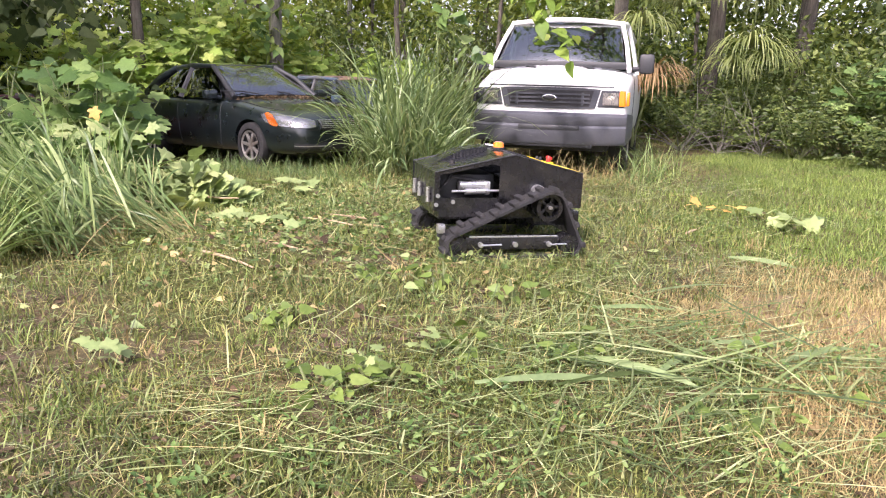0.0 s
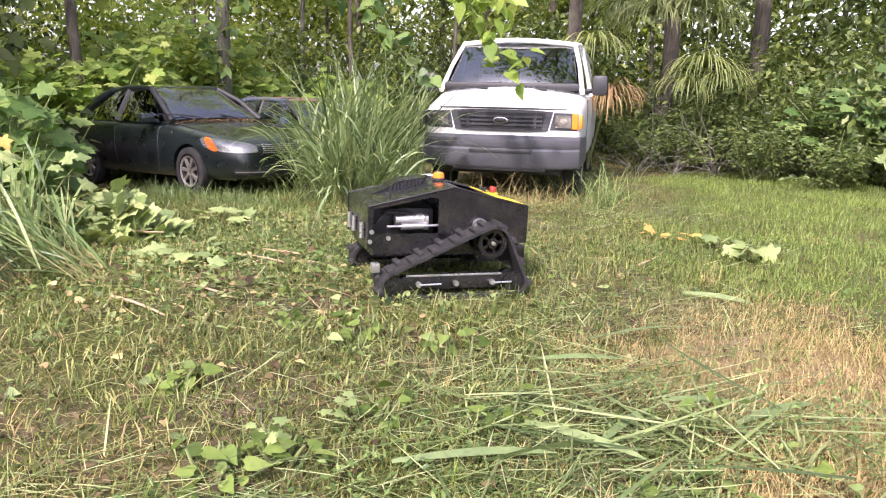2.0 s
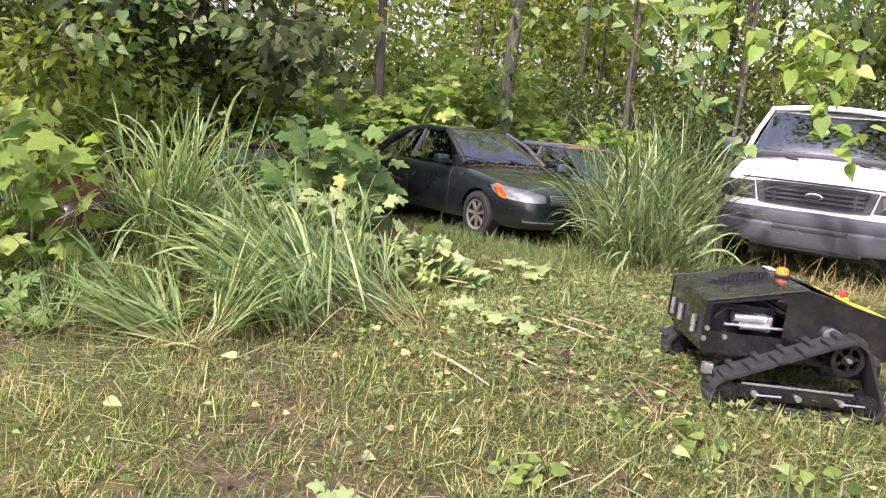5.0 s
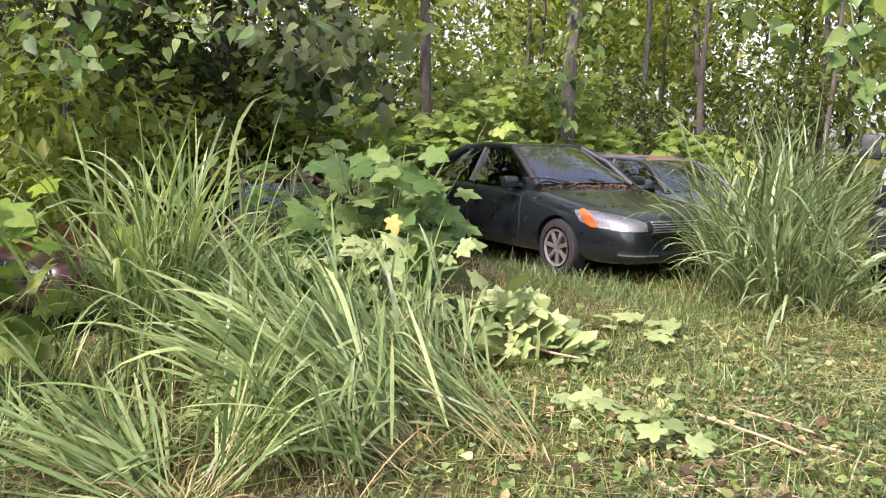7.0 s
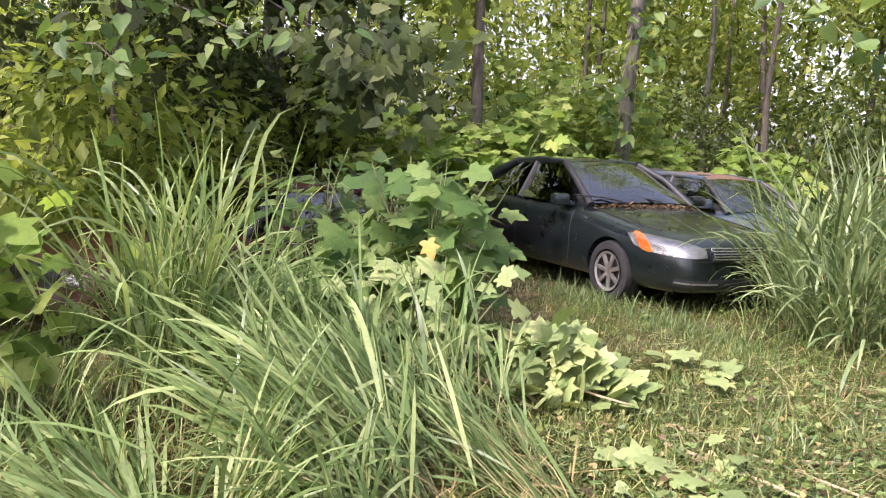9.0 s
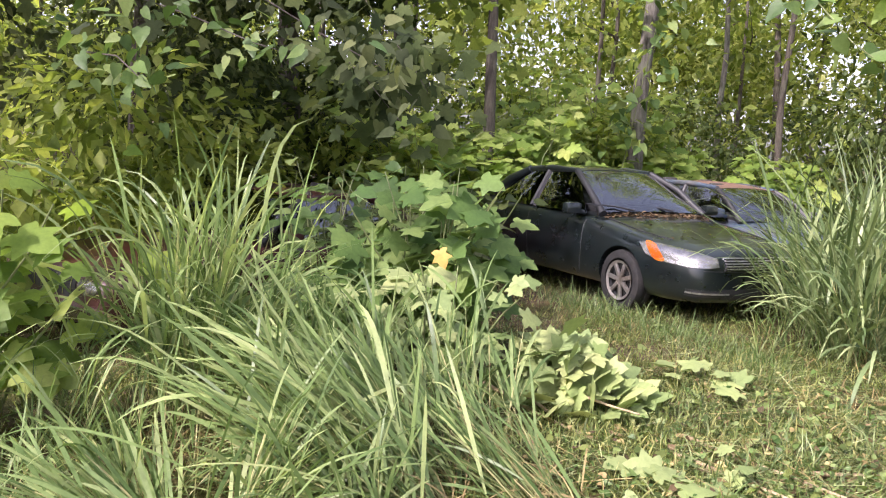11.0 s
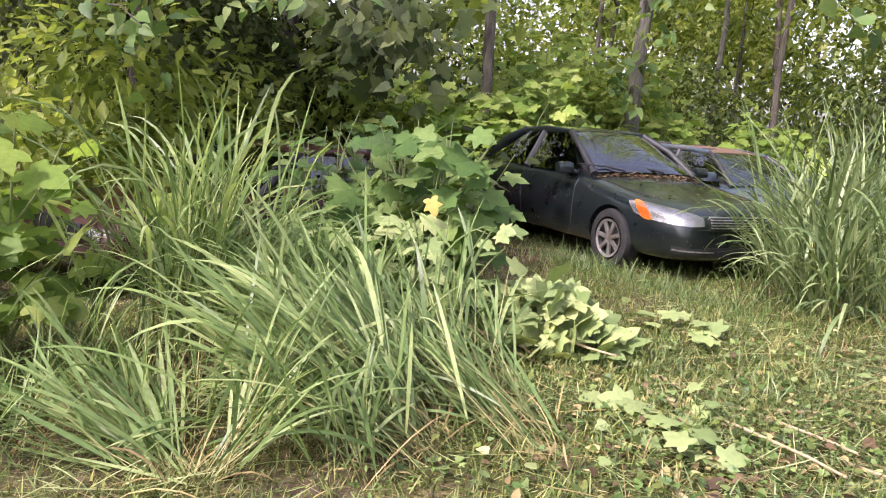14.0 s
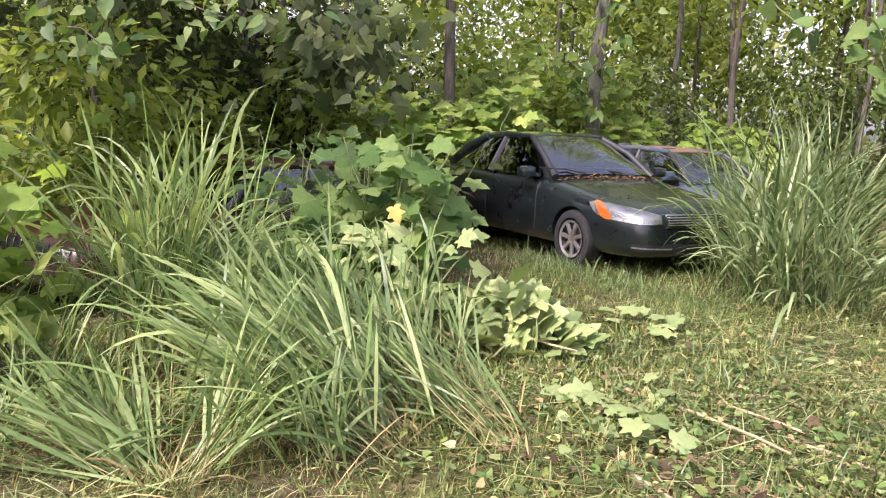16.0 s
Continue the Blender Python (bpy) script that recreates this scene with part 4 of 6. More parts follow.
def track(root, s):
    y0, y1 = s * 0.33, s * 0.51
    P = belt_path([(-0.40, 0.095, 0.085), (0.385, 0.095, 0.085), (0.235, 0.345, 0.115)])
    n = len(P)
    C = P.mean(0)
    bm = bmesh.new()
    rows = []
    for k in range(n):
        t = P[(k + 1) % n] - P[k - 1]
        nrm = np.array([t[1], -t[0]]) / np.linalg.norm(t)
        if np.dot(nrm, P[k] - C) < 0:
            nrm = -nrm
        i, o = P[k] - nrm * 0.018, P[k]
        rows.append(([bm.verts.new((q[0], yy, q[1])) for q, yy in ((i, y0), (o, y0), (o, y1), (i, y1))], nrm, o))
    for k in range(n):
        a, b = rows[k][0], rows[(k + 1) % n][0]
        for j in range(4):
            bm.faces.new((a[j], a[(j + 1) % 4], b[(j + 1) % 4], b[j]))
    spots = [(rows[k][2], rows[k][1], k) for k in range(0, n, 3)]
    belt = part("track", bm, M["rubber"], root, "muddy rubber track with cleats")
    first = part("cleat", box(bmesh.new(), 0, 0, 0, 0.034, 0.12, 0.034, 0.006), M["rubber"], belt)
    for o, nrm, k in spots:
        c = first if k == 0 else new("cleat", first.data)
        c.parent = belt
        half = 0.5 if (k // 3) % 2 else -0.5
        c.matrix_local = Matrix.Translation((o[0] + nrm[0] * 0.009, (y0 + y1) / 2 + half * 0.075, o[1] + nrm[1] * 0.009)) @ Matrix.Rotation(math.atan2(nrm[0], nrm[1]), 4, "Y")
    ym = (y0 + y1) / 2
    yo = s * 0.505
    f = part("track_frame", box(bmesh.new(), -0.01, ym, 0.105, 0.66, 0.10, 0.085, 0.008), M["black"], root)
    bm = box(bmesh.new(), -0.01, yo - s * 0.03, 0.153, 0.62, 0.012, 0.012, 0.003)
    part("frame_lip", bm, M["steel"], f)
    for x in (-0.24, 0.0, 0.24):
        part("bolt", cyl(bmesh.new(), (x, ym, 0.10), (x, yo - s * 0.02 + s * 0.012, 0.10), 0.017, n=12), M["steel"], f)
    for x in (-0.17, 0.31):
        bm = tube(bmesh.new(), [(x - 0.07, yo - s * 0.005, 0.10), (x + 0.07, yo - s * 0.005, 0.103)], [0.006, 0.006], 6)
        part("tension_rod", bm, M["steel"], f)
    for x, z, r in ((-0.40, 0.095, 0.066), (0.385, 0.095, 0.066)):
        bm = cyl(bmesh.new(), (x, y0 + s * 0.02, z), (x, y1 - s * 0.02, z), r, n=24)
        cyl(bm, (x, y1 - s * 0.03, z), (x, y1 + s * 0.002, z), r * 0.4, n=12)
        part("roller", bm, M["black"], root)
    bm = bmesh.new()
    for k in range(24):
        t0, t1 = 2 * math.pi * k / 24, 2 * math.pi * (k + 1) / 24
        for ra, rb in ((0.094, 0.068), (0.034, 0.0)):
            q = [(ra, t0), (ra, t1), (rb, t1), (rb, t0)]
            v = [[bm.verts.new((0.235 + r * math.cos(t), ym + s * e, 0.345 + r * math.sin(t))) for r, t in q] for e in (0.05, -0.05)]
            for g in v:
                if rb:
                    bm.faces.new(g)
                else:
                    bm.faces.new(g[:3])
            bm.faces.new((v[0][0], v[0][1], v[1][1], v[1][0]))
            if rb:
                bm.faces.new((v[0][3], v[0][2], v[1][2], v[1][3]))
    for k in range(5):
        rot = Matrix.Rotation(2 * math.pi * k / 5, 4, "Y")
        p = rot @ Vector((0.055, 0, 0))
        box(bm, 0.235 + p.x, ym, 0.345 + p.z, 0.06, 0.07, 0.018, 0.003, rot)
    sp = part("sprocket", bm, M["black"], root)
    part("sprocket_bolt", cyl(bmesh.new(), (0.235, ym, 0.345), (0.235, ym + s * 0.07, 0.345), 0.012, n=10), M["steel"], sp)
    part("gearbox_cap", cyl(bmesh.new(), (0.19, s * 0.30, 0.435), (0.19, s * 0.36, 0.435), 0.045, n=20), M["steel"], root, "bright steel gearbox cap")


def mower():
    root = thing("robot_mower", pose(-0.30, 5.18, float(gh(-0.3, 5.18)) + 0.018, 0, 0, 23), "black tracked mower robot with yellow labels and an orange beacon", "mower")
    for s in (1, -1):
        track(root, s)
        yo, yi = s * 0.325, s * 0.318
        # side plate with the open engine bay at one end
        bm = prism(bmesh.new(), [(-0.08, 0.35), (-0.08, 0.655), (0.02, 0.675), (0.52, 0.555), (0.52, 0.315), (0.30, 0.31)], yi, yo)
        prism(bm, [(-0.53, 0.555), (-0.53, 0.53), (-0.13, 0.612), (-0.08, 0.60), (-0.08, 0.655)], yi, yo)
        prism(bm, [(-0.53, 0.53), (-0.53, 0.30), (-0.495, 0.30), (-0.495, 0.537)], yi, yo)
        prism(bm, [(-0.495, 0.385), (-0.495, 0.26), (0.28, 0.26), (0.28, 0.35), (-0.08, 0.385)], yi, yo)
        sp = part("side_plate", bm, M["black"], root, "black powder-coated steel side", False)
        bm = tube(bmesh.new(), [(-0.53, yo + s * 0.002, 0.556), (-0.08, yo + s * 0.002, 0.656), (0.02, yo + s * 0.002, 0.676), (0.52, yo + s * 0.002, 0.556)], [0.005] * 4, 6)
        part("edge", bm, M["trim"], sp, "worn bright edge")
        for x, z in ((-0.40, 0.36), (-0.505, 0.40), (-0.515, 0.34)):
            part("bolt", cyl(bmesh.new(), (x, yo, z), (x, yo + s * 0.012, z), 0.014, n=12), M["steel"], sp)
        bm = bmesh.new()
        cyl(bm, (-0.34, s * 0.24, 0.46), (-0.16, s * 0.24, 0.465), 0.034, n=16)
        cyl(bm, (-0.31, s * 0.29, 0.425), (-0.15, s * 0.29, 0.43), 0.022, n=14)
        cyl(bm, (-0.40, s * 0.29, 0.425), (-0.06, s * 0.29, 0.43), 0.009, n=10)
        box(bm, -0.15, s * 0.265, 0.447, 0.035, 0.06, 0.09, 0.008)
        part("actuator", bm, M["steel"], root, "silver linear actuator")
    # bay interior, engine and cables
    bm = box(bmesh.new(), -0.27, 0, 0.42, 0.40, 0.40, 0.22, 0.03)
    cyl(bm, (-0.27, -0.2, 0.43), (-0.27, 0.2, 0.43), 0.10, n=20)
    part("engine", bm, M["trim"], root)
    part("chassis", box(bmesh.new(), 0.0, 0, 0.27, 0.98, 0.62, 0.06, 0.01), M["black"], root)
    for k in range(4):
        y = -0.26 + 0.05 * k
        bm = tube(bmesh.new(), [(-0.50 + 0.03 * k, y, 0.40), (-0.40, y - 0.02, 0.52 + 0.01 * k), (-0.25, y, 0.50), (-0.10, y + 0.03, 0.42)], [0.007] * 4, 6)
        part("cable", bm, M["rubber"], root)
    part("end_plate", panel(bmesh.new(), (-0.525, 0.318, 0.30), (-0.525, -0.318, 0.30), (-0.525, -0.318, 0.55), (-0.525, 0.318, 0.55), thick=(0.006, 0, 0)), M["black"], root)
    for y in (-0.2, 0.05, 0.2):
        part("spring", cyl(bmesh.new(), (-0.54, y, 0.34), (-0.54, y, 0.44), 0.016, n=12), M["steel"], root)
    # hood with raised vent
    part("hood", panel(bmesh.new(), (-0.53, 0.32, 0.556), (-0.53, -0.32, 0.556), (-0.08, -0.32, 0.656), (-0.08, 0.32, 0.656), thick=(0, 0, -0.006)), M["black"], root)
    bm = prism(bmesh.new(), [(-0.42, 0.582), (-0.06, 0.66), (-0.06, 0.695), (-0.24, 0.668)], 0.05, 0.24)
    v = part("vent_cover", bm, M["black"], root)
    for k in range(9):
        bm = box(bmesh.new(), -0.30 + 0.025 * k, 0.047, 0.622 + 0.0055 * k, 0.010, 0.006, 0.03)
        part("vent_slot", bm, M["rubber"], v)
    part("knob", cyl(bmesh.new(), (-0.36, -0.12, 0.592), (-0.36, -0.12, 0.615), 0.018, n=14), M["rubber"], root)
    # ridge, opening and console
    sl = lambda x: 0.675 - (x - 0.02) * 0.24
    part("ridge", panel(bmesh.new(), (-0.08, 0.32, 0.656), (-0.08, -0.32, 0.656), (0.07, -0.32, sl(0.07)), (0.07, 0.32, sl(0.07)), (0, 0, 0.012), thick=(0, 0, -0.006)), M["black"], root)
    for s in (1, -1):
        part("console_edge", panel(bmesh.new(), (0.07, s * 0.32, sl(0.07)), (0.07, s * 0.25, sl(0.07)), (0.30, s * 0.25, sl(0.30)), (0.30, s * 0.32, sl(0.30)), thick=(0, 0, -0.006)), M["black"], root)
    part("well", box(bmesh.new(), 0.185, 0, 0.47, 0.22, 0.5, 0.012), M["trim"], root)
    bm = cyl(bmesh.new(), (0.12, 0.10, 0.50), (0.22, -0.05, 0.50), 0.03, n=14)
    cyl(bm, (0.14, -0.14, 0.48), (0.14, -0.14, 0.58), 0.035, n=14)
    part("motor", bm, M["steel"], root)
    console = part("console", panel(bmesh.new(), (0.30, 0.32, sl(0.30)), (0.30, -0.32, sl(0.30)), (0.52, -0.32, sl(0.52)), (0.52, 0.32, sl(0.52)), thick=(0, 0, -0.006)), M["black"], root)
    tilt = Matrix.Rotation(math.atan(0.24), 4, "Y")
    lab = lambda x, y, sx, sy, h=0.0045: box(bmesh.new(), x, y, sl(x) + h, sx, sy, 0.003, 0, tilt)
    part("warning_label", lab(0.41, -0.17, 0.20, 0.24), M["yellow"], console, "plain yellow warning label")
    for x, y, sx, sy in ((0.34, 0.08, 0.03, 0.05), (0.34, 0.17, 0.03, 0.04), (0.34, 0.24, 0.03, 0.04), (0.46, 0.28, 0.03, 0.03)):
        part("switch_label", lab(x, y, sx, sy), M["yellow"], console)
    part("button_ring", cyl(bmesh.new(), (0.43, 0.09, sl(0.43)), (0.43, 0.09, sl(0.43) + 0.008), 0.042, n=20), M["yellow"], console)
    bm = cyl(bmesh.new(), (0.43, 0.09, sl(0.43)), (0.435, 0.09, sl(0.43) + 0.04), 0.014, n=14)
    cyl(bm, (0.435, 0.09, sl(0.43) + 0.03), (0.44, 0.09, sl(0.43) + 0.05), 0.025, 0.022, n=16)
    part("stop_button", bm, M["red"], console, "red emergency stop button")
    for x, y in ((0.38, 0.19), (0.40, 0.24), (0.44, 0.27)):
        part("switch", cyl(bmesh.new(), (x, y, sl(x)), (x + 0.005, y, sl(x) + 0.028), 0.012, 0.009, n=10), M["rubber"], console)
    bm = cyl(bmesh.new(), (0.03, 0.06, 0.675), (0.03, 0.06, 0.69), 0.045, n=20)
    b = part("beacon_base", bm, M["rubber"], root)
    bm = cyl(bmesh.new(), (0.03, 0.06, 0.688), (0.03, 0.06, 0.728), 0.040, 0.036, n=20)
    bmesh.ops.bevel(bm, geom=[e for e in bm.edges if all(v.co.z > 0.72 for v in e.verts)], offset=0.008, segments=3, affect="EDGES")
    part("beacon", bm, M["orange"], b, "orange beacon lens")
    part("ridge_label", box(bmesh.new(), 0.02, 0.22, 0.690, 0.05, 0.11, 0.003), M["white"], root, "small white label")
    # the panel with latches
    pn = part("control_panel", box(bmesh.new(), 0.523, 0, 0.435, 0.012, 0.64, 0.24, 0.004), M["black"], root)
    for y in (-0.15, 0.20):
        bm = box(bmesh.new(), 0.535, y, 0.51, 0.012, 0.025, 0.035, 0.004)
        box(bm, 0.537, y, 0.465, 0.010, 0.02, 0.06, 0.004)
        part("latch", bm, M["steel"], pn, "steel toggle latch")
    part("panel_label", box(bmesh.new(), 0.531, -0.25, 0.38, 0.003, 0.10, 0.085), M["white"], pn, "white label with a yellow head")
    part("label_head", box(bmesh.new(), 0.533, -0.25, 0.413, 0.003, 0.10, 0.02), M["yellow"], pn)
    part("label_bar", box(bmesh.new(), 0.533, -0.27, 0.375, 0.003, 0.025, 0.03), M["rubber"], pn)
    part("key_label", box(bmesh.new(), 0.531, 0.02, 0.455, 0.003, 0.045, 0.035), M["yellow"], pn)
    part("key_switch", cyl(bmesh.new(), (0.53, 0.02, 0.42), (0.555, 0.02, 0.42), 0.014, n=12), M["steel"], pn)
    for k in range(6):
        part("panel_louvre", box(bmesh.new(), 0.531, 0.24, 0.35 + 0.014 * k, 0.004, 0.08, 0.005), M["trim"], pn)
    # deck skirt of chains
    part("deck", box(bmesh.new(), 0.36, 0, 0.24, 0.34, 0.60, 0.10, 0.01), M["black"], root)
    for k in range(22):
        y = -0.29 + 0.0275 * k
        part("chain", tube(bmesh.new(), [(0.525, y, 0.25), (0.527, y + 0.003, 0.17), (0.522, y - 0.002, 0.10)], [0.006, 0.007, 0.006], 5), M["bark"], root)
    bm = box(bmesh.new(), -0.50, -0.42, 0.20, 0.05, 0.05, 0.06, 0.006)
    part("bracket", bm, M["steel"], root)


mower()

# ---- grass ----
def sector(n, r0, r1, a0, a1, p=1.0, centre=(-0.7, 0.2)):
    """Places in a sector of the plan, denser nearby; angles in degrees to the left of straight ahead."""
    r = r0 + (r1 - r0) * rng.random(n) ** p
    a = np.radians(90 + rng.uniform(a0, a1, n))
    return centre[0] + r * np.cos(a), centre[1] + r * np.sin(a)


def hash_noise(x, y, f, seed):
    """Soft patches over the plan, about 0 to 1."""
    r = np.random.default_rng(seed)
    v = np.zeros_like(x)
    for k in range(5):
        a, ph = r.uniform(0, 6.28), r.uniform(0, 6.28)
        g = f * (0.7 + 0.5 * k)
        v += np.sin(g * (x * np.cos(a) + y * np.sin(a)) + ph + 1.3 * np.sin(0.8 * g * (y * np.cos(a) - x * np.sin(a)))) / (1 + 0.5 * k)
    return 0.5 + v / 4.5


def dryness(x, y):
    """The scorched patch beside the path of the mower."""
    d = np.hypot((x - 1.75) / 1.35, (y - 3.85) / 1.3)
    e = np.hypot((x - 1.75) / 0.85, (y - 2.4) / 1.05)
    return np.clip(1.25 - np.minimum(d, e) + 0.5 * (hash_noise(x, y, 4.0, 3) - 0.5), 0, 1)


def lawn():
    x, y = sector(420000, 0.9, 17.0, -48, 66, 1.45)
    d, wet = dryness(x, y), hash_noise(x, y, 1.3, 11)
    bare = hash_noise(x, y, 2.3, 5)
    left = smoothstep(0.9, -0.6, x) * smoothstep(5.0, 3.5, y)
    lush = smoothstep(1.2, 2.6, x - 0.25 * (y - 6)) * smoothstep(4.2, 5.6, y)
    ok = rng.random(len(x)) < np.clip(0.22 + 1.4 * (bare - 0.30) - 0.15 * left + 0.5 * lush, 0.1, 1) * (1 - 0.93 * smoothstep(0.2, 0.6, d))
    x, y, wet, lush = x[ok], y[ok], wet[ok], lush[ok]
    n = len(x)
    base = np.stack([x, y, gh(x, y) - 0.004], 1)
    L = rng.uniform(0.025, 0.075, n) * (0.7 + 0.7 * wet + 0.8 * lush)
    vf = blades(base, rng.uniform(0, 6.283, n), L, rng.uniform(0.1, 1.1, n), rng.uniform(0.2, 1.0, n), rng.uniform(0.003, 0.0105, n) * (1 + 0.05 * np.hypot(x, y)), 2)
    m = lush > 0.5
    F = vf[1].reshape(n, -1, 3)
    ob = new("lawn_grass", mesh_np("lawn_grass", vf[0], F[~m], M["lawn"]))
    tagged(ob, "short mown yellow-green grass over the whole clearing", "grass", kind="stuff")
    x, y = rng.uniform(1.0, 9.5, 130000), rng.uniform(4.3, 14.5, 130000)
    lush = smoothstep(0.5, 1.7, x - 0.25 * (y - 6) + 0.8 * (hash_noise(x, y, 1.4, 9) - 0.5)) * smoothstep(4.2, 5.6, y)
    ok = (rng.random(len(x)) < lush) & (dryness(x, y) < 0.4) & (x < 0.62 * y + 0.8)
    x, y = x[ok], y[ok]
    n = len(x)
    vf = blades(np.stack([x, y, gh(x, y) - 0.004], 1), rng.uniform(0, 6.283, n), rng.uniform(0.05, 0.12, n), rng.uniform(0.05, 0.9, n), rng.uniform(0.2, 1.0, n), rng.uniform(0.004, 0.010, n), 2)
    tagged(new("lush_grass", mesh_np("lush_grass", *vf, M["lush"])), "brighter, denser grass towards the hedge", "grass", kind="stuff")
    # scorched blades
    x, y = sector(150000, 0.9, 12.0, -48, 60, 1.0)
    d, bare = dryness(x, y), hash_noise(x, y, 3.1, 21)
    ok = rng.random(len(x)) < np.clip(1.0 * smoothstep(0.15, 0.55, d) + 0.16 * smoothstep(0.45, 0.8, bare), 0, 1)
    px, py = rng.normal(1.55, 0.75, 42000), rng.normal(3.3, 1.0, 42000)
    more = rng.random(42000) < smoothstep(0.1, 0.5, dryness(px, py)) * (0.25 + hash_noise(px, py, 5.0, 41))
    x, y = np.concatenate([x[ok], px[more]]), np.concatenate([y[ok], py[more]])
    n = len(x)
    base = np.stack([x, y, gh(x, y) - 0.004], 1)
    vf = blades(base, rng.uniform(0, 6.283, n), rng.uniform(0.03, 0.13, n), rng.uniform(0.2, 1.45, n), rng.uniform(0.1, 0.9, n), rng.uniform(0.002, 0.006, n), 2)
    ob = new("dry_grass", mesh_np("dry_grass", *vf, M["dry"]))
    tagged(ob, "scorched straw-coloured grass in patches", "grass", kind="stuff")


def lawn_tufts():
    """Tufts that the mower bent and missed: bright green, olive and straw."""
    for name, mat, centres, per, size, label in (("green_tufts", "lush", 420, 34, (0.05, 0.15), "bright green tufts standing in the mown grass"),
                                                 ("olive_tufts", "rough", 380, 30, (0.05, 0.17), "olive tufts of coarser grass in the lawn"),
                                                 ("straw_tufts", "dry", 260, 34, (0.05, 0.15), "bleached tufts of dead grass in the lawn")):
        cx, cy = sector(centres, 1.0, 9.0, -46, 60, 0.8)
        ok = rng.random(centres) < np.clip(1.6 * hash_noise(cx, cy, 1.7, len(name)) - 0.2, 0.05, 1)
        cx, cy = cx[ok], cy[ok]
        r = rng.uniform(0.03, 0.10, len(cx))
        x = (cx[:, None] + rng.normal(0, 1, (len(cx), per)) * r[:, None]).ravel()
        y = (cy[:, None] + rng.normal(0, 1, (len(cx), per)) * r[:, None]).ravel()
        n = len(x)
        vf = blades(np.stack([x, y, gh(x, y) - 0.004], 1), rng.uniform(0, 6.283, n), rng.uniform(*size, n), rng.uniform(0.1, 1.3, n), rng.uniform(0.2, 1.3, n), rng.uniform(0.003, 0.009, n), 3)
        tagged(new(name, mesh_np(name, *vf, M[mat])), label, "grass", kind="stuff")


def lying(n, x, y, L, W, az, name, mat, label, lift=0.02):
    base = np.stack([x, y, gh(x, y) + rng.uniform(0.004, lift, n)], 1)
    vf = blades(base, az, L, rng.uniform(1.35, 1.62, n), rng.uniform(-0.15, 0.2, n), W, 3, 1.2)
    ob = new(name, mesh_np(name, *vf, mat))
    tagged(ob, label, "grass", kind="stuff")


def clippings():
    # swaths of cut tall grass
    sw = [(0.45, 3.1, 0.55, 0.45, 1300), (0.5, 2.3, 0.5, 0.3, 500), (0.9, 4.6, 0.5, 0.25, 500), (-0.7, 2.0, 0.5, 0.3, 300), (-0.2, 6.4, 1.3, 0.7, 1100), (-1.0, 7.6, 1.4, 0.7, 1500),
          (1.2, 8.9, 0.8, 0.4, 900), (-1.5, 5.2, 0.9, 0.5, 700), (-2.0, 6.6, 0.8, 0.6, 600), (-4.4, 3.1, 0.9, 0.5, 800), (1.5, 3.0, 0.6, 0.25, 200)]
    x = np.concatenate([rng.normal(a, c, n) for a, b, c, d, n in sw])
    y = np.concatenate([rng.normal(b, d, n) for a, b, c, d, n in sw])
    n = len(x)
    az = np.where(rng.random(n) < 0.6, rng.normal(0.35, 0.6, n), rng.uniform(0, 6.283, n))
    lying(n, x, y, rng.uniform(0.06, 0.40, n), rng.uniform(0.004, 0.013, n), az, "cut_grass", M["cut"], "cut blades of tall grass strewn on the lawn", 0.05)
    # long broad blades in the nearest swath
    n = 75
    x, y = rng.normal(0.75, 0.40, n), rng.normal(3.0, 0.38, n)
    az = np.where(rng.random(n) < 0.7, rng.normal(0.25, 0.45, n), rng.normal(2.6, 0.6, n))
    lying(n, x, y, rng.uniform(0.35, 0.85, n), rng.uniform(0.014, 0.032, n), az, "cut_broad_grass", M["cut"], "long broad blades of cut grass lying across the lawn", 0.09)
    x, y = sector(12000, 0.9, 13.0, -48, 64, 1.0)
    lying(len(x), x, y, rng.uniform(0.03, 0.16, len(x)), rng.uniform(0.002, 0.005, len(x)), rng.uniform(0, 6.283, len(x)), "straw", M["dry"], "thin dry straw lying in the grass", 0.03)
    n = 7000
    x, y = rng.normal(-1.2, 1.2, n), rng.normal(5.8, 1.4, n)
    lying(n, x, y, rng.uniform(0.03, 0.16, n), rng.uniform(0.004, 0.012, n), rng.uniform(0, 6.283, n), "chopped_grass", M["cut"], "chopped pale grass strewn by the mower", 0.06)
    x, y = sector(15000, 0.9, 13.0, -48, 64, 1.0)
    lying(len(x), x, y, rng.uniform(0.03, 0.14, len(x)), rng.uniform(0.003, 0.007, len(x)), rng.uniform(0, 6.283, len(x)), "green_clippings", M["cut"], "short green clippings lying in the grass", 0.035)


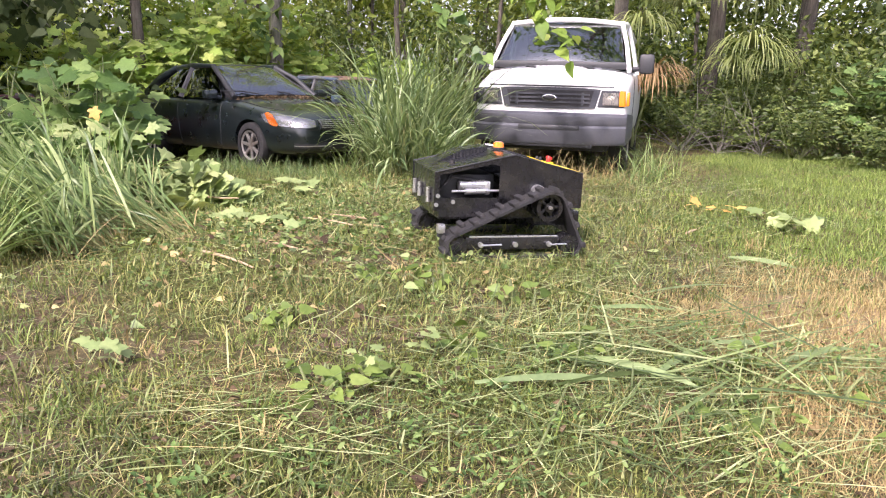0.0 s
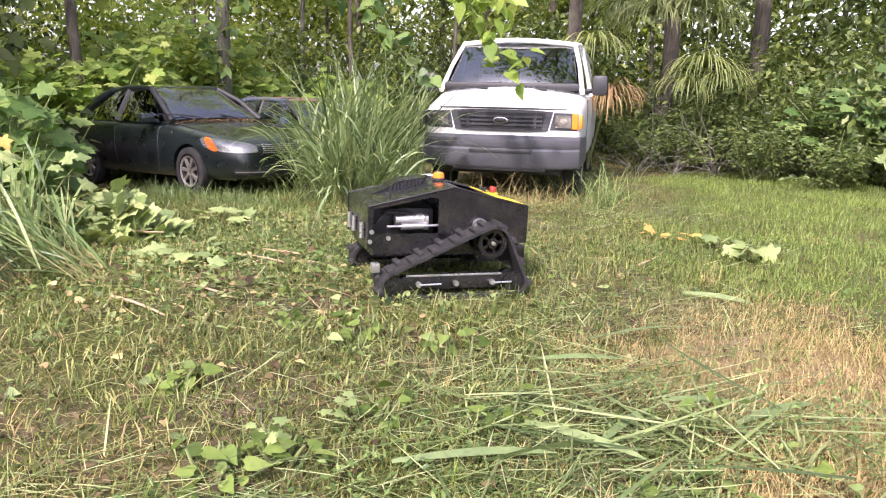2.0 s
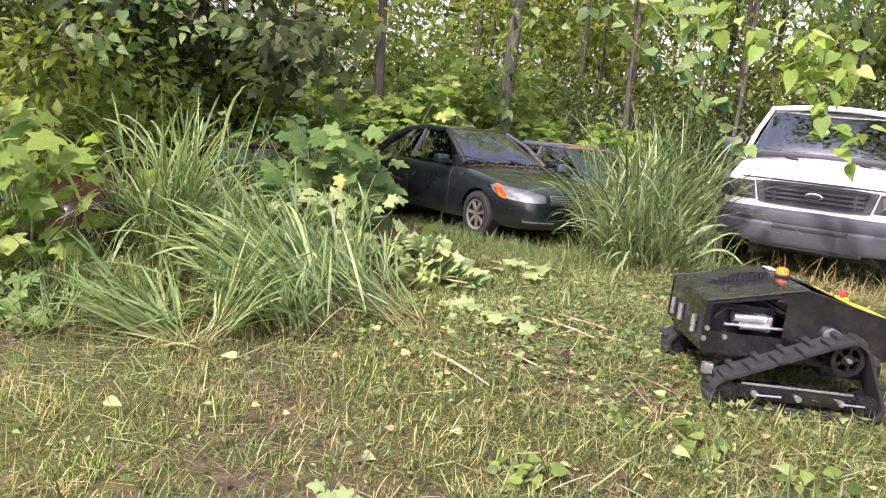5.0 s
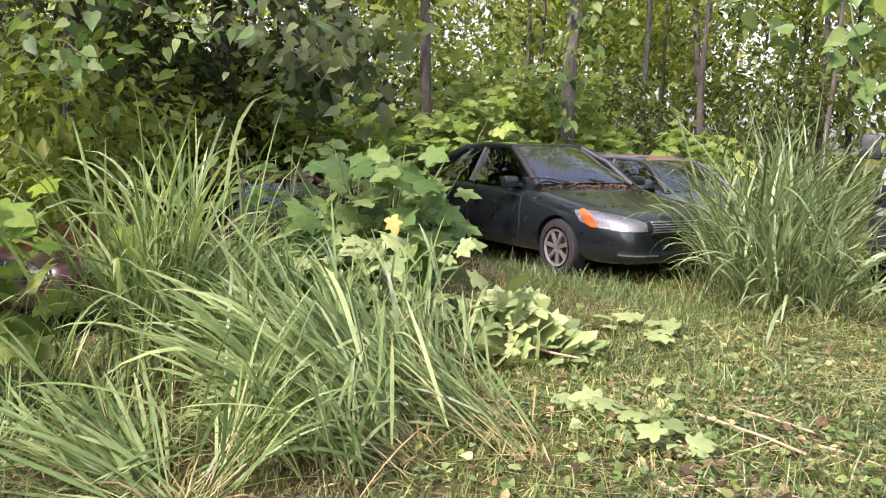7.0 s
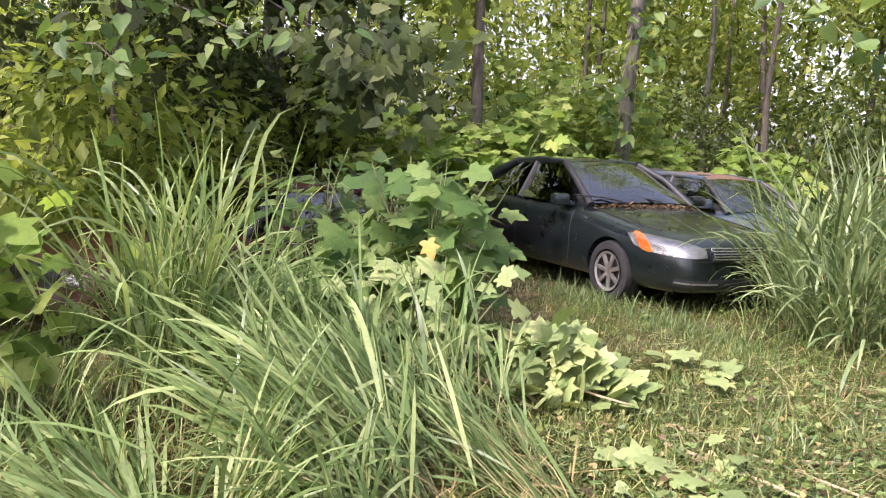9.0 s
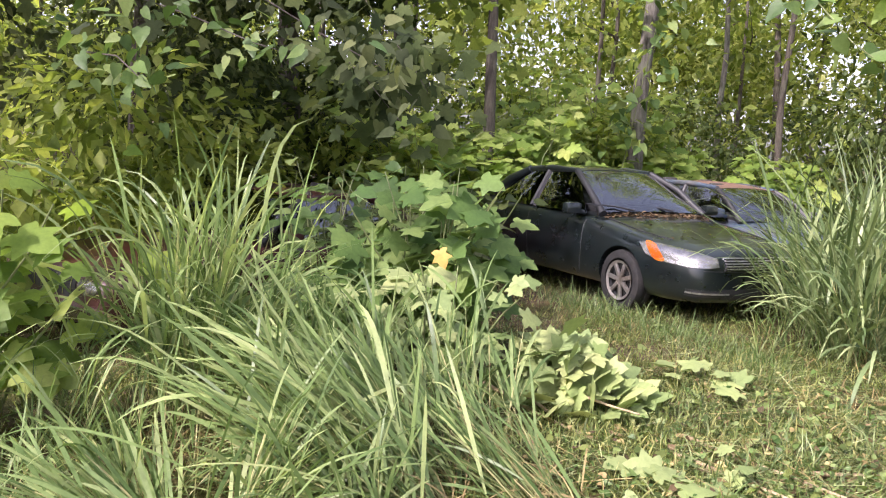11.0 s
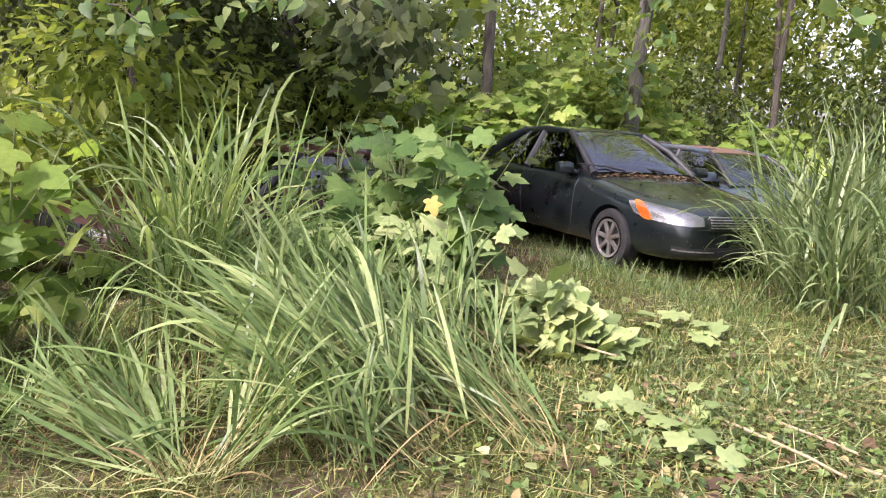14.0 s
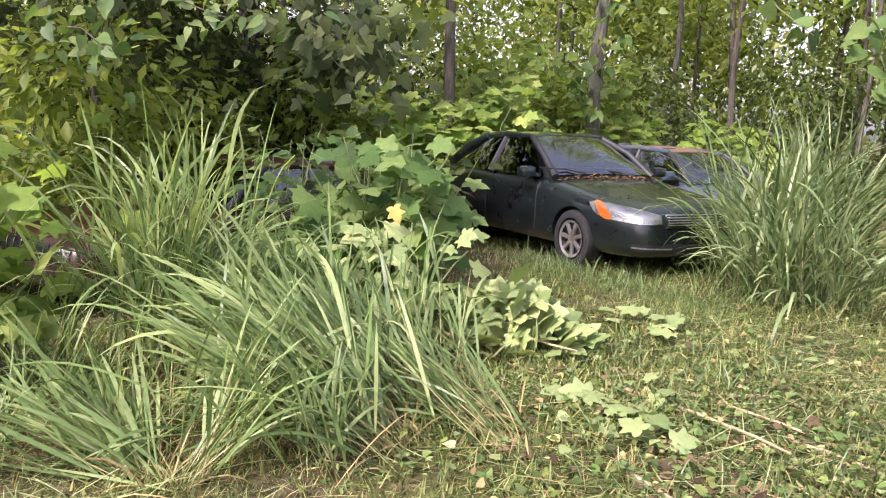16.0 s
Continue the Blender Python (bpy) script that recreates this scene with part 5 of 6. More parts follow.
def ground_leaves():
    x, y = sector(2600, 0.9, 12.0, -46, 62, 1.0)
    n = len(x)
    pos = np.stack([x, y, gh(x, y) + rng.uniform(0.01, 0.04, n)], 1)
    up = np.stack([rng.normal(0, 0.5, n), rng.normal(0, 0.5, n), np.ones(n)], 1)
    a = rng.uniform(0, 6.283, n)
    vf = strew(OVAL, pos, np.stack([np.cos(a), np.sin(a), 0 * a], 1), up, rng.uniform(0.02, 0.06, n))
    tagged(new("fallen_leaves", mesh_np("fallen_leaves", *vf, M["litter"])), "small brown fallen leaves in the grass", "leaves", kind="stuff")
    # rougher growth where the mower has not been
    n = 60000
    x, y = rng.normal(-1.6, 1.4, n), rng.normal(6.0, 1.5, n)
    ok = rng.random(n) < np.clip(hash_noise(x, y, 2.6, 31) * 1.6 - 0.35, 0, 1)
    x, y = x[ok], y[ok]
    n = len(x)
    vf = blades(np.stack([x, y, gh(x, y) - 0.004], 1), rng.uniform(0, 6.283, n), rng.uniform(0.05, 0.16, n), rng.uniform(0.1, 1.3, n), rng.uniform(0.2, 1.3, n), rng.uniform(0.004, 0.013, n), 3)
    tagged(new("rough_grass", mesh_np("rough_grass", *vf, M["rough"])), "longer dark green grass left between mown strips", "grass", kind="stuff")
    n = 700
    x, y = rng.normal(-1.3, 1.1, n), rng.normal(5.8, 1.3, n)
    pos = np.stack([x, y, gh(x, y) + rng.uniform(0.01, 0.05, n)], 1)
    up = np.stack([rng.normal(0, 0.6, n), rng.normal(0, 0.6, n), np.ones(n)], 1)
    a = rng.uniform(0, 6.283, n)
    vf = strew(HEART, pos, np.stack([np.cos(a), np.sin(a), 0 * a], 1), up, rng.uniform(0.02, 0.065, n))
    tagged(new("withered_leaves", mesh_np("withered_leaves", *vf, M["dry"])), "curled tan leaves among the cuttings", "leaves", kind="stuff")
    n = 260
    x, y = rng.normal(-1.6, 1.0, n), rng.normal(5.8, 1.3, n)
    pos = np.stack([x, y, gh(x, y) + rng.uniform(0.02, 0.07, n)], 1)
    up = np.stack([rng.normal(0, 0.6, n), rng.normal(-0.2, 0.6, n), np.ones(n)], 1)
    a = rng.uniform(0, 6.283, n)
    vf = strew(HEART, pos, np.stack([np.cos(a), np.sin(a), 0 * a], 1), up, rng.uniform(0.03, 0.09, n))
    tagged(new("shredded_leaves", mesh_np("shredded_leaves", *vf, M["pale"])), "torn pale green leaves among the cuttings", "leaves", kind="stuff")
    # coarse debris on the mown strip before the cars
    n = 170
    x, y = rng.normal(-1.5, 0.6, n), rng.normal(5.2, 0.6, n)
    pos = np.stack([x, y, gh(x, y) + rng.uniform(0.01, 0.06, n)], 1)
    up = np.stack([rng.normal(0, 0.7, n), rng.normal(-0.2, 0.7, n), np.ones(n)], 1)
    a = rng.uniform(0, 6.283, n)
    vf = strew(HEART, pos, np.stack([np.cos(a), np.sin(a), rng.normal(0, 0.3, n)], 1), up, rng.uniform(0.03, 0.085, n))
    tagged(new("brown_leaves", mesh_np("brown_leaves", *vf, M["litter"])), "curled brown leaves among the cuttings", "leaves", kind="stuff")
    n = 900
    x, y = rng.normal(-1.5, 0.7, n), rng.normal(5.4, 0.9, n)
    pos = np.stack([x, y, gh(x, y) + rng.uniform(0.02, 0.08, n)], 1)
    up = np.stack([rng.normal(0, 0.7, n), rng.normal(-0.3, 0.7, n), np.ones(n)], 1)
    a = rng.uniform(0, 6.283, n)
    vf = strew(HEART, pos, np.stack([np.cos(a), np.sin(a), rng.normal(0.2, 0.4, n)], 1), up, rng.uniform(0.02, 0.055, n))
    tagged(new("creeping_weeds", mesh_np("creeping_weeds", *vf, M["hedge"])), "creeping broad-leaved weeds among the cuttings", "weeds", kind="stuff")
    n = 420
    x, y = rng.normal(-1.3, 1.0, n), rng.normal(5.6, 1.1, n)
    az = np.where(rng.random(n) < 0.35, rng.normal(-0.45, 0.5, n), rng.uniform(0, 6.283, n))
    lying(n, x, y, rng.uniform(0.10, 0.45, n), rng.uniform(0.006, 0.014, n), az, "dry_stems", M["dry"], "dry stems strewn among the cuttings", 0.07)
    for name, mat, n, size, label in (("torn_leaves", "lush", 900, (0.015, 0.05), "torn bright green leaves among the cuttings"), ("torn_leaves", "lobed", 1500, (0.015, 0.055), "torn dark green leaves among the cuttings"),
                                      ("leaf_scraps", "litter", 380, (0.015, 0.05), "dark brown scraps of leaf among the cuttings"), ("leaf_scraps", "dry", 420, (0.015, 0.05), "tan scraps of leaf among the cuttings")):
        x, y = rng.normal(-1.4, 0.8, n), rng.normal(5.9, 0.95, n)
        ok = rng.random(n) < np.clip(1.8 * hash_noise(x, y, 2.4, n) - 0.3, 0.05, 1)
        x, y = x[ok], y[ok]
        n = len(x)
        pos = np.stack([x, y, gh(x, y) + rng.uniform(0.015, 0.075, n)], 1)
        up = np.stack([rng.normal(0, 0.8, n), rng.normal(-0.3, 0.8, n), np.ones(n)], 1)
        a = rng.uniform(0, 6.283, n)
        vf = strew(HEART, pos, np.stack([np.cos(a), np.sin(a), rng.normal(0.1, 0.4, n)], 1), up, rng.uniform(*size, n))
        tagged(new(name, mesh_np(name, *vf, M[mat])), label, "leaves", kind="stuff")
    # low broad-leaved weeds in patches
    cx, cy = sector(2400, 0.9, 10.0, -46, 62, 0.9)
    ok = rng.random(2400) < np.clip(1.7 * hash_noise(cx, cy, 1.9, 77) - 0.45 - 0.35 * smoothstep(0.4, -0.8, cx) * smoothstep(4.5, 3.0, cy), 0.03, 1)
    cx, cy = np.concatenate([cx[ok], rng.normal(1.35, 0.6, 30)]), np.concatenate([cy[ok], rng.normal(3.0, 0.5, 30)])
    k = 16
    r, a = 0.11 * rng.random((len(cx), k)) ** 0.6, rng.uniform(0, 6.283, (len(cx), k))
    x, y = (cx[:, None] + r * np.cos(a)).ravel(), (cy[:, None] + r * np.sin(a)).ravel()
    n = len(x)
    a = a.ravel()
    pos = np.stack([x, y, gh(x, y) + rng.uniform(0.015, 0.09, n)], 1)
    up = np.stack([rng.normal(0, 0.4, n), rng.normal(0, 0.4, n), np.ones(n)], 1)
    vf = strew(OVAL, pos, np.stack([np.cos(a), np.sin(a), rng.uniform(-0.2, 0.9, n)], 1), up, rng.uniform(0.012, 0.038, n))
    tagged(new("weeds", mesh_np("weeds", *vf, M["lobed"])), "low broad-leaved weeds among the grass", "weeds", kind="stuff")


def clump(loc, n, length, lean, az=None, spread=0.12, curl=(0.3, 1.3), width=(0.010, 0.022), label="", mat="tall", name="grass_clump", dead=0.12):
    """A clump of tall grass: green blades, and dead ones at the foot."""
    x0, y0 = loc
    root = thing(name, on(x0, y0), label, "grass", "clumps of tall grass")
    d = lambda k: np.stack([rng.normal(0, spread, k), rng.normal(0, spread, k), np.full(k, -0.02)], 1)
    A = rng.uniform(0, 6.283, n) if az is None else rng.normal(az[0], az[1], n)
    vf = blades(d(n), A, rng.uniform(*length, n), np.abs(rng.normal(lean[0], lean[1], n)), rng.uniform(*curl, n), rng.uniform(*width, n), 7, 0.9)
    part_np("foliage", vf, M[mat], root)
    k = max(6, int(n * dead))
    A = rng.uniform(0, 6.283, k) if az is None else rng.normal(az[0], az[1] + 0.4, k)
    vf = blades(d(k), A, rng.uniform(length[0] * 0.3, length[1] * 0.6, k), np.abs(rng.normal(lean[0] + 0.2, 0.3, k)), rng.uniform(0.3, 1.4, k), rng.uniform(0.005, 0.012, k), 5, 0.9)
    part_np("dead_foliage", vf, M["dry"], root, "straw-coloured dead blades")
    return root


def guinea(loc, n, height, lean, az=None, spread=0.10, leaf=(0.35, 0.75), width=(0.018, 0.034), droop=(0.5, 1.7), label="", mat="tall", per=4):
    """A clump of guinea grass: pale culms, long leaves that branch from them and arch over, dead sheaths at the foot."""
    root = thing("grass_clump", on(*loc), label, "grass", "clumps of tall grass")
    A = rng.uniform(0, 6.283, n) if az is None else rng.normal(az[0], az[1], n)
    th = np.abs(rng.normal(lean[0], lean[1], n))
    h = rng.uniform(*height, n)
    b = np.stack([rng.normal(0, spread, n), rng.normal(0, spread, n), np.full(n, -0.02)], 1)
    d = np.stack([np.cos(A) * np.sin(th), np.sin(A) * np.sin(th), np.cos(th)], 1)
    tagged(part_np("culm", arcs(b, d, h, rng.uniform(0.05, 0.3, n), rng.uniform(0.004, 0.008, n), 6), M["culm"], root), "pale green stems", kind="stuff")
    k = n * per
    i = np.repeat(np.arange(n), per)
    t = rng.uniform(0.12, 0.92, k) ** 0.9
    p = b[i] + d[i] * (h[i] * t)[:, None] - np.array([0, 0, 1.0]) * (0.06 * h[i] * t * t)[:, None]
    e = unit(d[i] + rng.normal(0, 0.25, (k, 3)) + np.array([0, 0, 0.10]))
    p[:, 2] = np.maximum(p[:, 2], 0.01)
    L = rng.uniform(*leaf, k) * (0.75 + 0.3 * rng.random(k))
    part_np("foliage", arcs(p, e, L, rng.uniform(*droop, k) * np.clip(L / 0.5, 0.6, 1.3), rng.uniform(*width, k), 7), M[mat], root)
    k = max(14, n // 2)
    a = rng.uniform(0, 6.283, k) if az is None else rng.normal(az[0], 1.2, k)
    b = np.stack([rng.normal(0, spread * 1.2, k), rng.normal(0, spread * 1.2, k), np.full(k, -0.01)], 1)
    d = np.stack([np.cos(a), np.sin(a), rng.uniform(0.0, 1.4, k)], 1)
    part_np("dead_foliage", arcs(b, d, rng.uniform(0.15, 0.5, k), rng.uniform(0.4, 1.6, k), rng.uniform(0.006, 0.014, k), 5), M["dry"], root, "straw-coloured dead sheaths")
    return root


def grasses():
    T = "clump of tall arching guinea grass"
    U = "tall upright clump of green grass with dead blades at its foot"
    guinea((-4.45, 4.68), 84, (0.75, 1.3), (0.25, 0.16), None, 0.11, (0.5, 0.95), (0.016, 0.031), (0.4, 1.8), U, per=4)
    guinea((-4.50, 4.85), 60, (0.55, 1.0), (0.50, 0.24), None, 0.12, (0.45, 0.8), (0.012, 0.023), (0.7, 2.0), T, per=4)
    leaning = "clump of tall grass pushed over and lying flat"
    guinea((-2.80, 4.46), 84, (0.65, 1.2), (1.06, 0.16), (3.25, 0.28), 0.09, (0.45, 0.85), (0.018, 0.036), (0.1, 0.8), leaning, per=3)
    guinea((-2.93, 4.72), 56, (0.5, 1.0), (1.0, 0.22), (3.1, 0.40), 0.11, (0.4, 0.75), (0.018, 0.034), (0.2, 1.0), leaning, per=3)
    guinea((-2.93, 4.14), 26, (0.3, 0.6), (0.75, 0.3), (2.9, 0.8), 0.07, (0.25, 0.5), (0.012, 0.022), (0.3, 1.2), leaning, per=3)
    guinea((-3.44, 3.76), 40, (0.45, 0.9), (1.32, 0.12), (3.05, 0.22), 0.06, (0.4, 0.75), (0.015, 0.030), (0.0, 0.5), leaning, per=3)
    guinea((-3.42, 3.82), 26, (0.35, 0.75), (0.75, 0.25), (1.0, 0.5), 0.06, (0.35, 0.65), (0.013, 0.026), (0.2, 1.2), T, per=3)
    guinea((-2.42, 4.80), 44, (0.5, 0.9), (1.15, 0.14), (3.0, 0.25), 0.09, (0.35, 0.6), (0.014, 0.026), (0.0, 0.6), leaning, per=2)
    guinea((-3.55, 4.75), 48, (0.5, 0.95), (0.85, 0.3), (3.0, 0.6), 0.13, (0.4, 0.75), (0.017, 0.032), (0.4, 1.5), leaning, per=3)
    guinea((-3.85, 5.15), 40, (0.5, 0.95), (0.65, 0.3), (1.2, 1.1), 0.14, (0.35, 0.7), (0.013, 0.026), (0.5, 1.6), T, per=3)
    guinea((-3.2, 5.3), 30, (0.4, 0.85), (0.85, 0.3), (2.5, 0.7), 0.12, (0.3, 0.6), (0.014, 0.026), (0.4, 1.4), leaning, per=3)
    guinea((-4.0, 4.05), 34, (0.3, 0.65), (0.7, 0.3), None, 0.12, (0.25, 0.5), (0.008, 0.017), (0.4, 1.6), T, per=3)
    guinea((-4.55, 3.95), 34, (0.3, 0.7), (0.6, 0.3), None, 0.14, (0.25, 0.5), (0.007, 0.015), (0.4, 1.6), T, per=3)
    guinea((-4.35, 3.45), 30, (0.25, 0.55), (0.7, 0.3), None, 0.14, (0.2, 0.45), (0.007, 0.014), (0.4, 1.6), T, per=3)
    guinea((-4.72, 5.35), 38, (0.5, 0.95), (0.40, 0.25), None, 0.13, (0.3, 0.6), (0.012, 0.022), (0.5, 1.6), T, per=3)
    guinea((-4.9, 4.3), 30, (0.35, 0.7), (0.5, 0.25), (2.4, 0.8), 0.11, (0.25, 0.5), (0.008, 0.017), (0.5, 1.6), T, per=3)
    guinea((-5.3, 3.6), 30, (0.3, 0.7), (0.6, 0.25), None, 0.13, (0.25, 0.5), (0.008, 0.016), (0.5, 1.6), T, per=3)
    for x, y, n, lo, hi in ((-1.72, 8.75, 130, 0.8, 1.45), (-1.75, 9.15, 180, 0.9, 1.75), (-1.42, 9.3, 150, 0.9, 1.7), (-1.35, 10.0, 110, 0.9, 1.6), (-1.95, 9.75, 150, 0.9, 1.75), 
                             (-1.5, 10.4, 130, 0.9, 1.8), (-2.2, 10.6, 120, 0.9, 1.7), (-1.5, 11.6, 120, 0.9, 1.7)):
        clump((x, y), int(n * 0.62), (lo, hi * 1.22), (0.22, 0.20), None, 0.16, (0.3, 2.0), (0.022, 0.040), "dense clump of tall blue-green grass between the car and the van", "reed")
    for x, y, n, az in ((-1.75, 8.45, 34, (4.2, 1.2)), (-1.9, 8.95, 40, (3.8, 1.2)), (-1.9, 9.7, 34, (3.4, 1.0)), (-1.35, 8.35, 30, (4.6, 1.0))):
        guinea((x, y), n, (0.5, 1.0), (0.45, 0.25), az, 0.13, (0.35, 0.75), (0.022, 0.038), (0.6, 2.0), "arching clump of grass hiding the nose of the dark car", "reed", 4)
    for x, y in ((-1.7, 8.45), (-1.25, 8.7), (-0.9, 8.8), (1.35, 9.5), (1.6, 10.2), (1.15, 9.2), (-2.15, 8.6)):
        clump((x, y), 80, (0.35, 0.8), (0.7, 0.35), None, 0.16, (0.4, 1.2), (0.007, 0.014), "low sprawling clump of grass at the foot of the tall grass")
    for x, y in ((0.2, 9.35), (0.6, 9.3), (0.9, 9.15), (-0.3, 9.3), (0.45, 8.8)):
        clump((x, y), 60, (0.2, 0.5), (0.8, 0.4), None, 0.16, (0.2, 1.0), (0.004, 0.008), "dry straw-coloured tuft before the van", "dry", "dry_tuft")
    for k in range(34):
        x, y = rng.uniform(-2.1, -0.3), rng.uniform(4.3, 7.2)
        clump((x, y), 26, (0.07, 0.24), (0.6, 0.35), None, 0.07, (0.2, 1.2), (0.004, 0.010), "low tuft of grass and weeds among the cuttings", "tall" if k % 2 else "reed", "grass_tuft", 0.35)
    for k in range(44):
        x, y = rng.uniform(-4.9, -2.2), rng.uniform(6.6, 10.0)
        side = 9.85 - 0.675 * (x + 4.89)
        if y > side:
            y = side - rng.uniform(0.05, 0.25)
        clump((x, y), 48, (0.07, 0.24), (0.6, 0.3), None, 0.16, (0.2, 1.0), (0.003, 0.007), "fine short tuft of shaded grass", "lobed" if k % 3 else "reed", "grass_tuft", 0.08)
    for k in range(22):
        x = -4.6 + 2.5 * (k + rng.random()) / 22
        y = 9.85 - 0.675 * (x + 4.89) - rng.uniform(0.02, 0.22)
        clump((x, y), 44, (0.10, 0.32), (0.45, 0.28), None, 0.13, (0.3, 1.3), (0.004, 0.010), "uncut grass standing along the dark sedan", "lobed" if k % 2 else "reed", "grass_tuft", 0.15)


def broad_blades():
    """Single broad blades that lie across the swath."""
    for x, y, L, W, az in ((1.12, 3.02, 0.50, 0.050, 0.62), (0.88, 3.25, 0.34, 0.045, 0.05), (0.45, 3.75, 0.36, 0.035, 2.6), (0.35, 3.62, 0.45, 0.030, 0.2), (0.62, 4.0, 0.75, 0.034, 0.55),
                           (1.35, 5.15, 0.45, 0.035, -0.4), (0.15, 2.55, 0.55, 0.03, 0.5), (0.55, 2.75, 0.5, 0.035, 1.0), (0.3, 2.9, 0.5, 0.03, -0.5), (-0.15, 2.5, 0.6, 0.028, 0.3)):
        root = thing("cut_reed", on(x, y, 0.05), "single broad green blade of cut grass on the lawn", "grass", "broad cut blades")
        d = np.array([[math.cos(az), math.sin(az), 0.10]])
        part_np("blade", arcs(np.zeros((1, 3)), d, L, 0.25, W * 1.35, 7, 0.6), M["reed"], root)


lawn()
lawn_tufts()
clippings()
broad_blades()
ground_leaves()
rng = np.random.default_rng(20)
grasses()


# ---- trees, bushes and vines ----
def wander(p, d, length, n, wob, droop=0.0):
    p, d = np.array(p, float), unit(np.array(d, float))
    pts = [p]
    for _ in range(n):
        d = unit(d + rng.normal(0, wob, 3) + np.array([0, 0, -droop]))
        p = p + d * length / n
        pts.append(p)
    return np.array(pts)


def bush(name, loc, h, spread, stems, per, size, tmpl, mat, label, category="bush", flop=0.25, dz=0.0, group=""):
    """Stems from one foot, with stalked leaves along them."""
    root = thing(name, on(*loc, dz), label, category, group)
    P, A = [], []
    for k in range(stems):
        a = 2 * math.pi * k / stems + rng.uniform(-0.5, 0.5)
        o = rng.uniform(0.15, 1.0)
        d = (math.cos(a) * spread * o, math.sin(a) * spread * o, h * rng.uniform(0.7, 1.1))
        L = np.linalg.norm(d)
        pts = wander((rng.normal(0, 0.04), rng.normal(0, 0.04), -0.03), d, L, 6, 0.12, 0.03)
        part("stem", tube(bmesh.new(), pts, list(np.linspace(0.011, 0.004, 7)), 6), M["stem"], root)
        for j in range(per):
            t = rng.uniform(0.3, 1.0) * 6
            i = min(int(t), 5)
            q = pts[i] + (pts[i + 1] - pts[i]) * (t - i)
            b = rng.uniform(0, 6.283)
            out = np.array([math.cos(b), math.sin(b), rng.uniform(-0.1, 0.3)])
            P.append(q + out * rng.uniform(0.05, 0.16) * (h + 0.4))
            A.append(out + np.array([0, 0, -flop]))
    P, A = np.array(P), np.array(A)
    n = len(P)
    w = 0.4 if size[1] > 0.16 else 0.9
    up = np.stack([rng.normal(0.15, w, n), rng.normal(-0.7, w, n), np.ones(n)], 1)
    part_np("foliage", strew(tmpl, P, A, up, rng.uniform(size[0], size[1], n)), M[mat], root)
    return root


def crown_points(cs, n):
    """Places within uneven clumps (x, y, z, r)."""
    cs = np.array(cs)
    w = cs[:, 3] ** 2
    i = rng.choice(len(cs), n, p=w / w.sum())
    d = unit(rng.normal(0, 1, (n, 3)))
    r = cs[i, 3] * rng.random(n) ** 0.4
    return cs[i, :3] + d * r[:, None] * np.array([1, 1, 0.75]), d


def leaf_cloud(cs, n, size, tmpl, flop=0.5):
    P, d = crown_points(cs, n)
    al = unit(d + rng.normal(0, 0.6, (n, 3))) + np.array([0, 0, -flop])
    up = rng.normal(0, 0.55, (n, 3)) + np.array([0, 0, 1.0])
    return strew(tmpl, P, al, up, rng.uniform(size[0], size[1], n))


def tree(loc, h, r, crown_z, crown_r, leaves, size, tmpl, mat, bark, label, lean=(0, 0), limbs=6, clumps=12, name="tree"):
    x0, y0 = loc
    root = thing(name, on(x0, y0), label, "tree", "trees of the wood")
    top = np.array([lean[0] * h, lean[1] * h, h])
    pts = [np.array([0, 0, -0.1])] + [top * k / 8 + np.append(rng.normal(0, 0.04 * (0.4 + r * 3), 2), 0) for k in range(1, 9)]
    rad = [r * 1.35] + [r * (1 - 0.08 * k) for k in range(1, 9)]
    part("trunk", tube(bmesh.new(), pts, rad, 12), M[bark], root)
    cs = []
    for k in range(limbs):
        i = rng.integers(4, 8)
        a = 2 * math.pi * k / limbs + rng.uniform(-0.4, 0.4)
        L = crown_r * rng.uniform(0.7, 1.2)
        q = wander(pts[i], (math.cos(a), math.sin(a), rng.uniform(0.1, 0.6)), L, 5, 0.18)
        part("limb", tube(bmesh.new(), q, list(np.linspace(r * 0.42, r * 0.1, 6)), 7), M[bark], root)
        for j in (2, 3, 4, 5):
            cs.append((*(q[j] + rng.normal(0, 0.2, 3)), rng.uniform(0.25, 0.5) * crown_r))
    for _ in range(clumps):
        a, o = rng.uniform(0, 6.283), crown_r * rng.random() ** 0.5
        cs.append((top[0] * 0.6 + o * math.cos(a), top[1] * 0.6 + o * math.sin(a), rng.uniform(*crown_z), rng.uniform(0.22, 0.42) * crown_r))
    part_np("crown", leaf_cloud(cs, leaves, size, tmpl), M[mat], root)
    return root


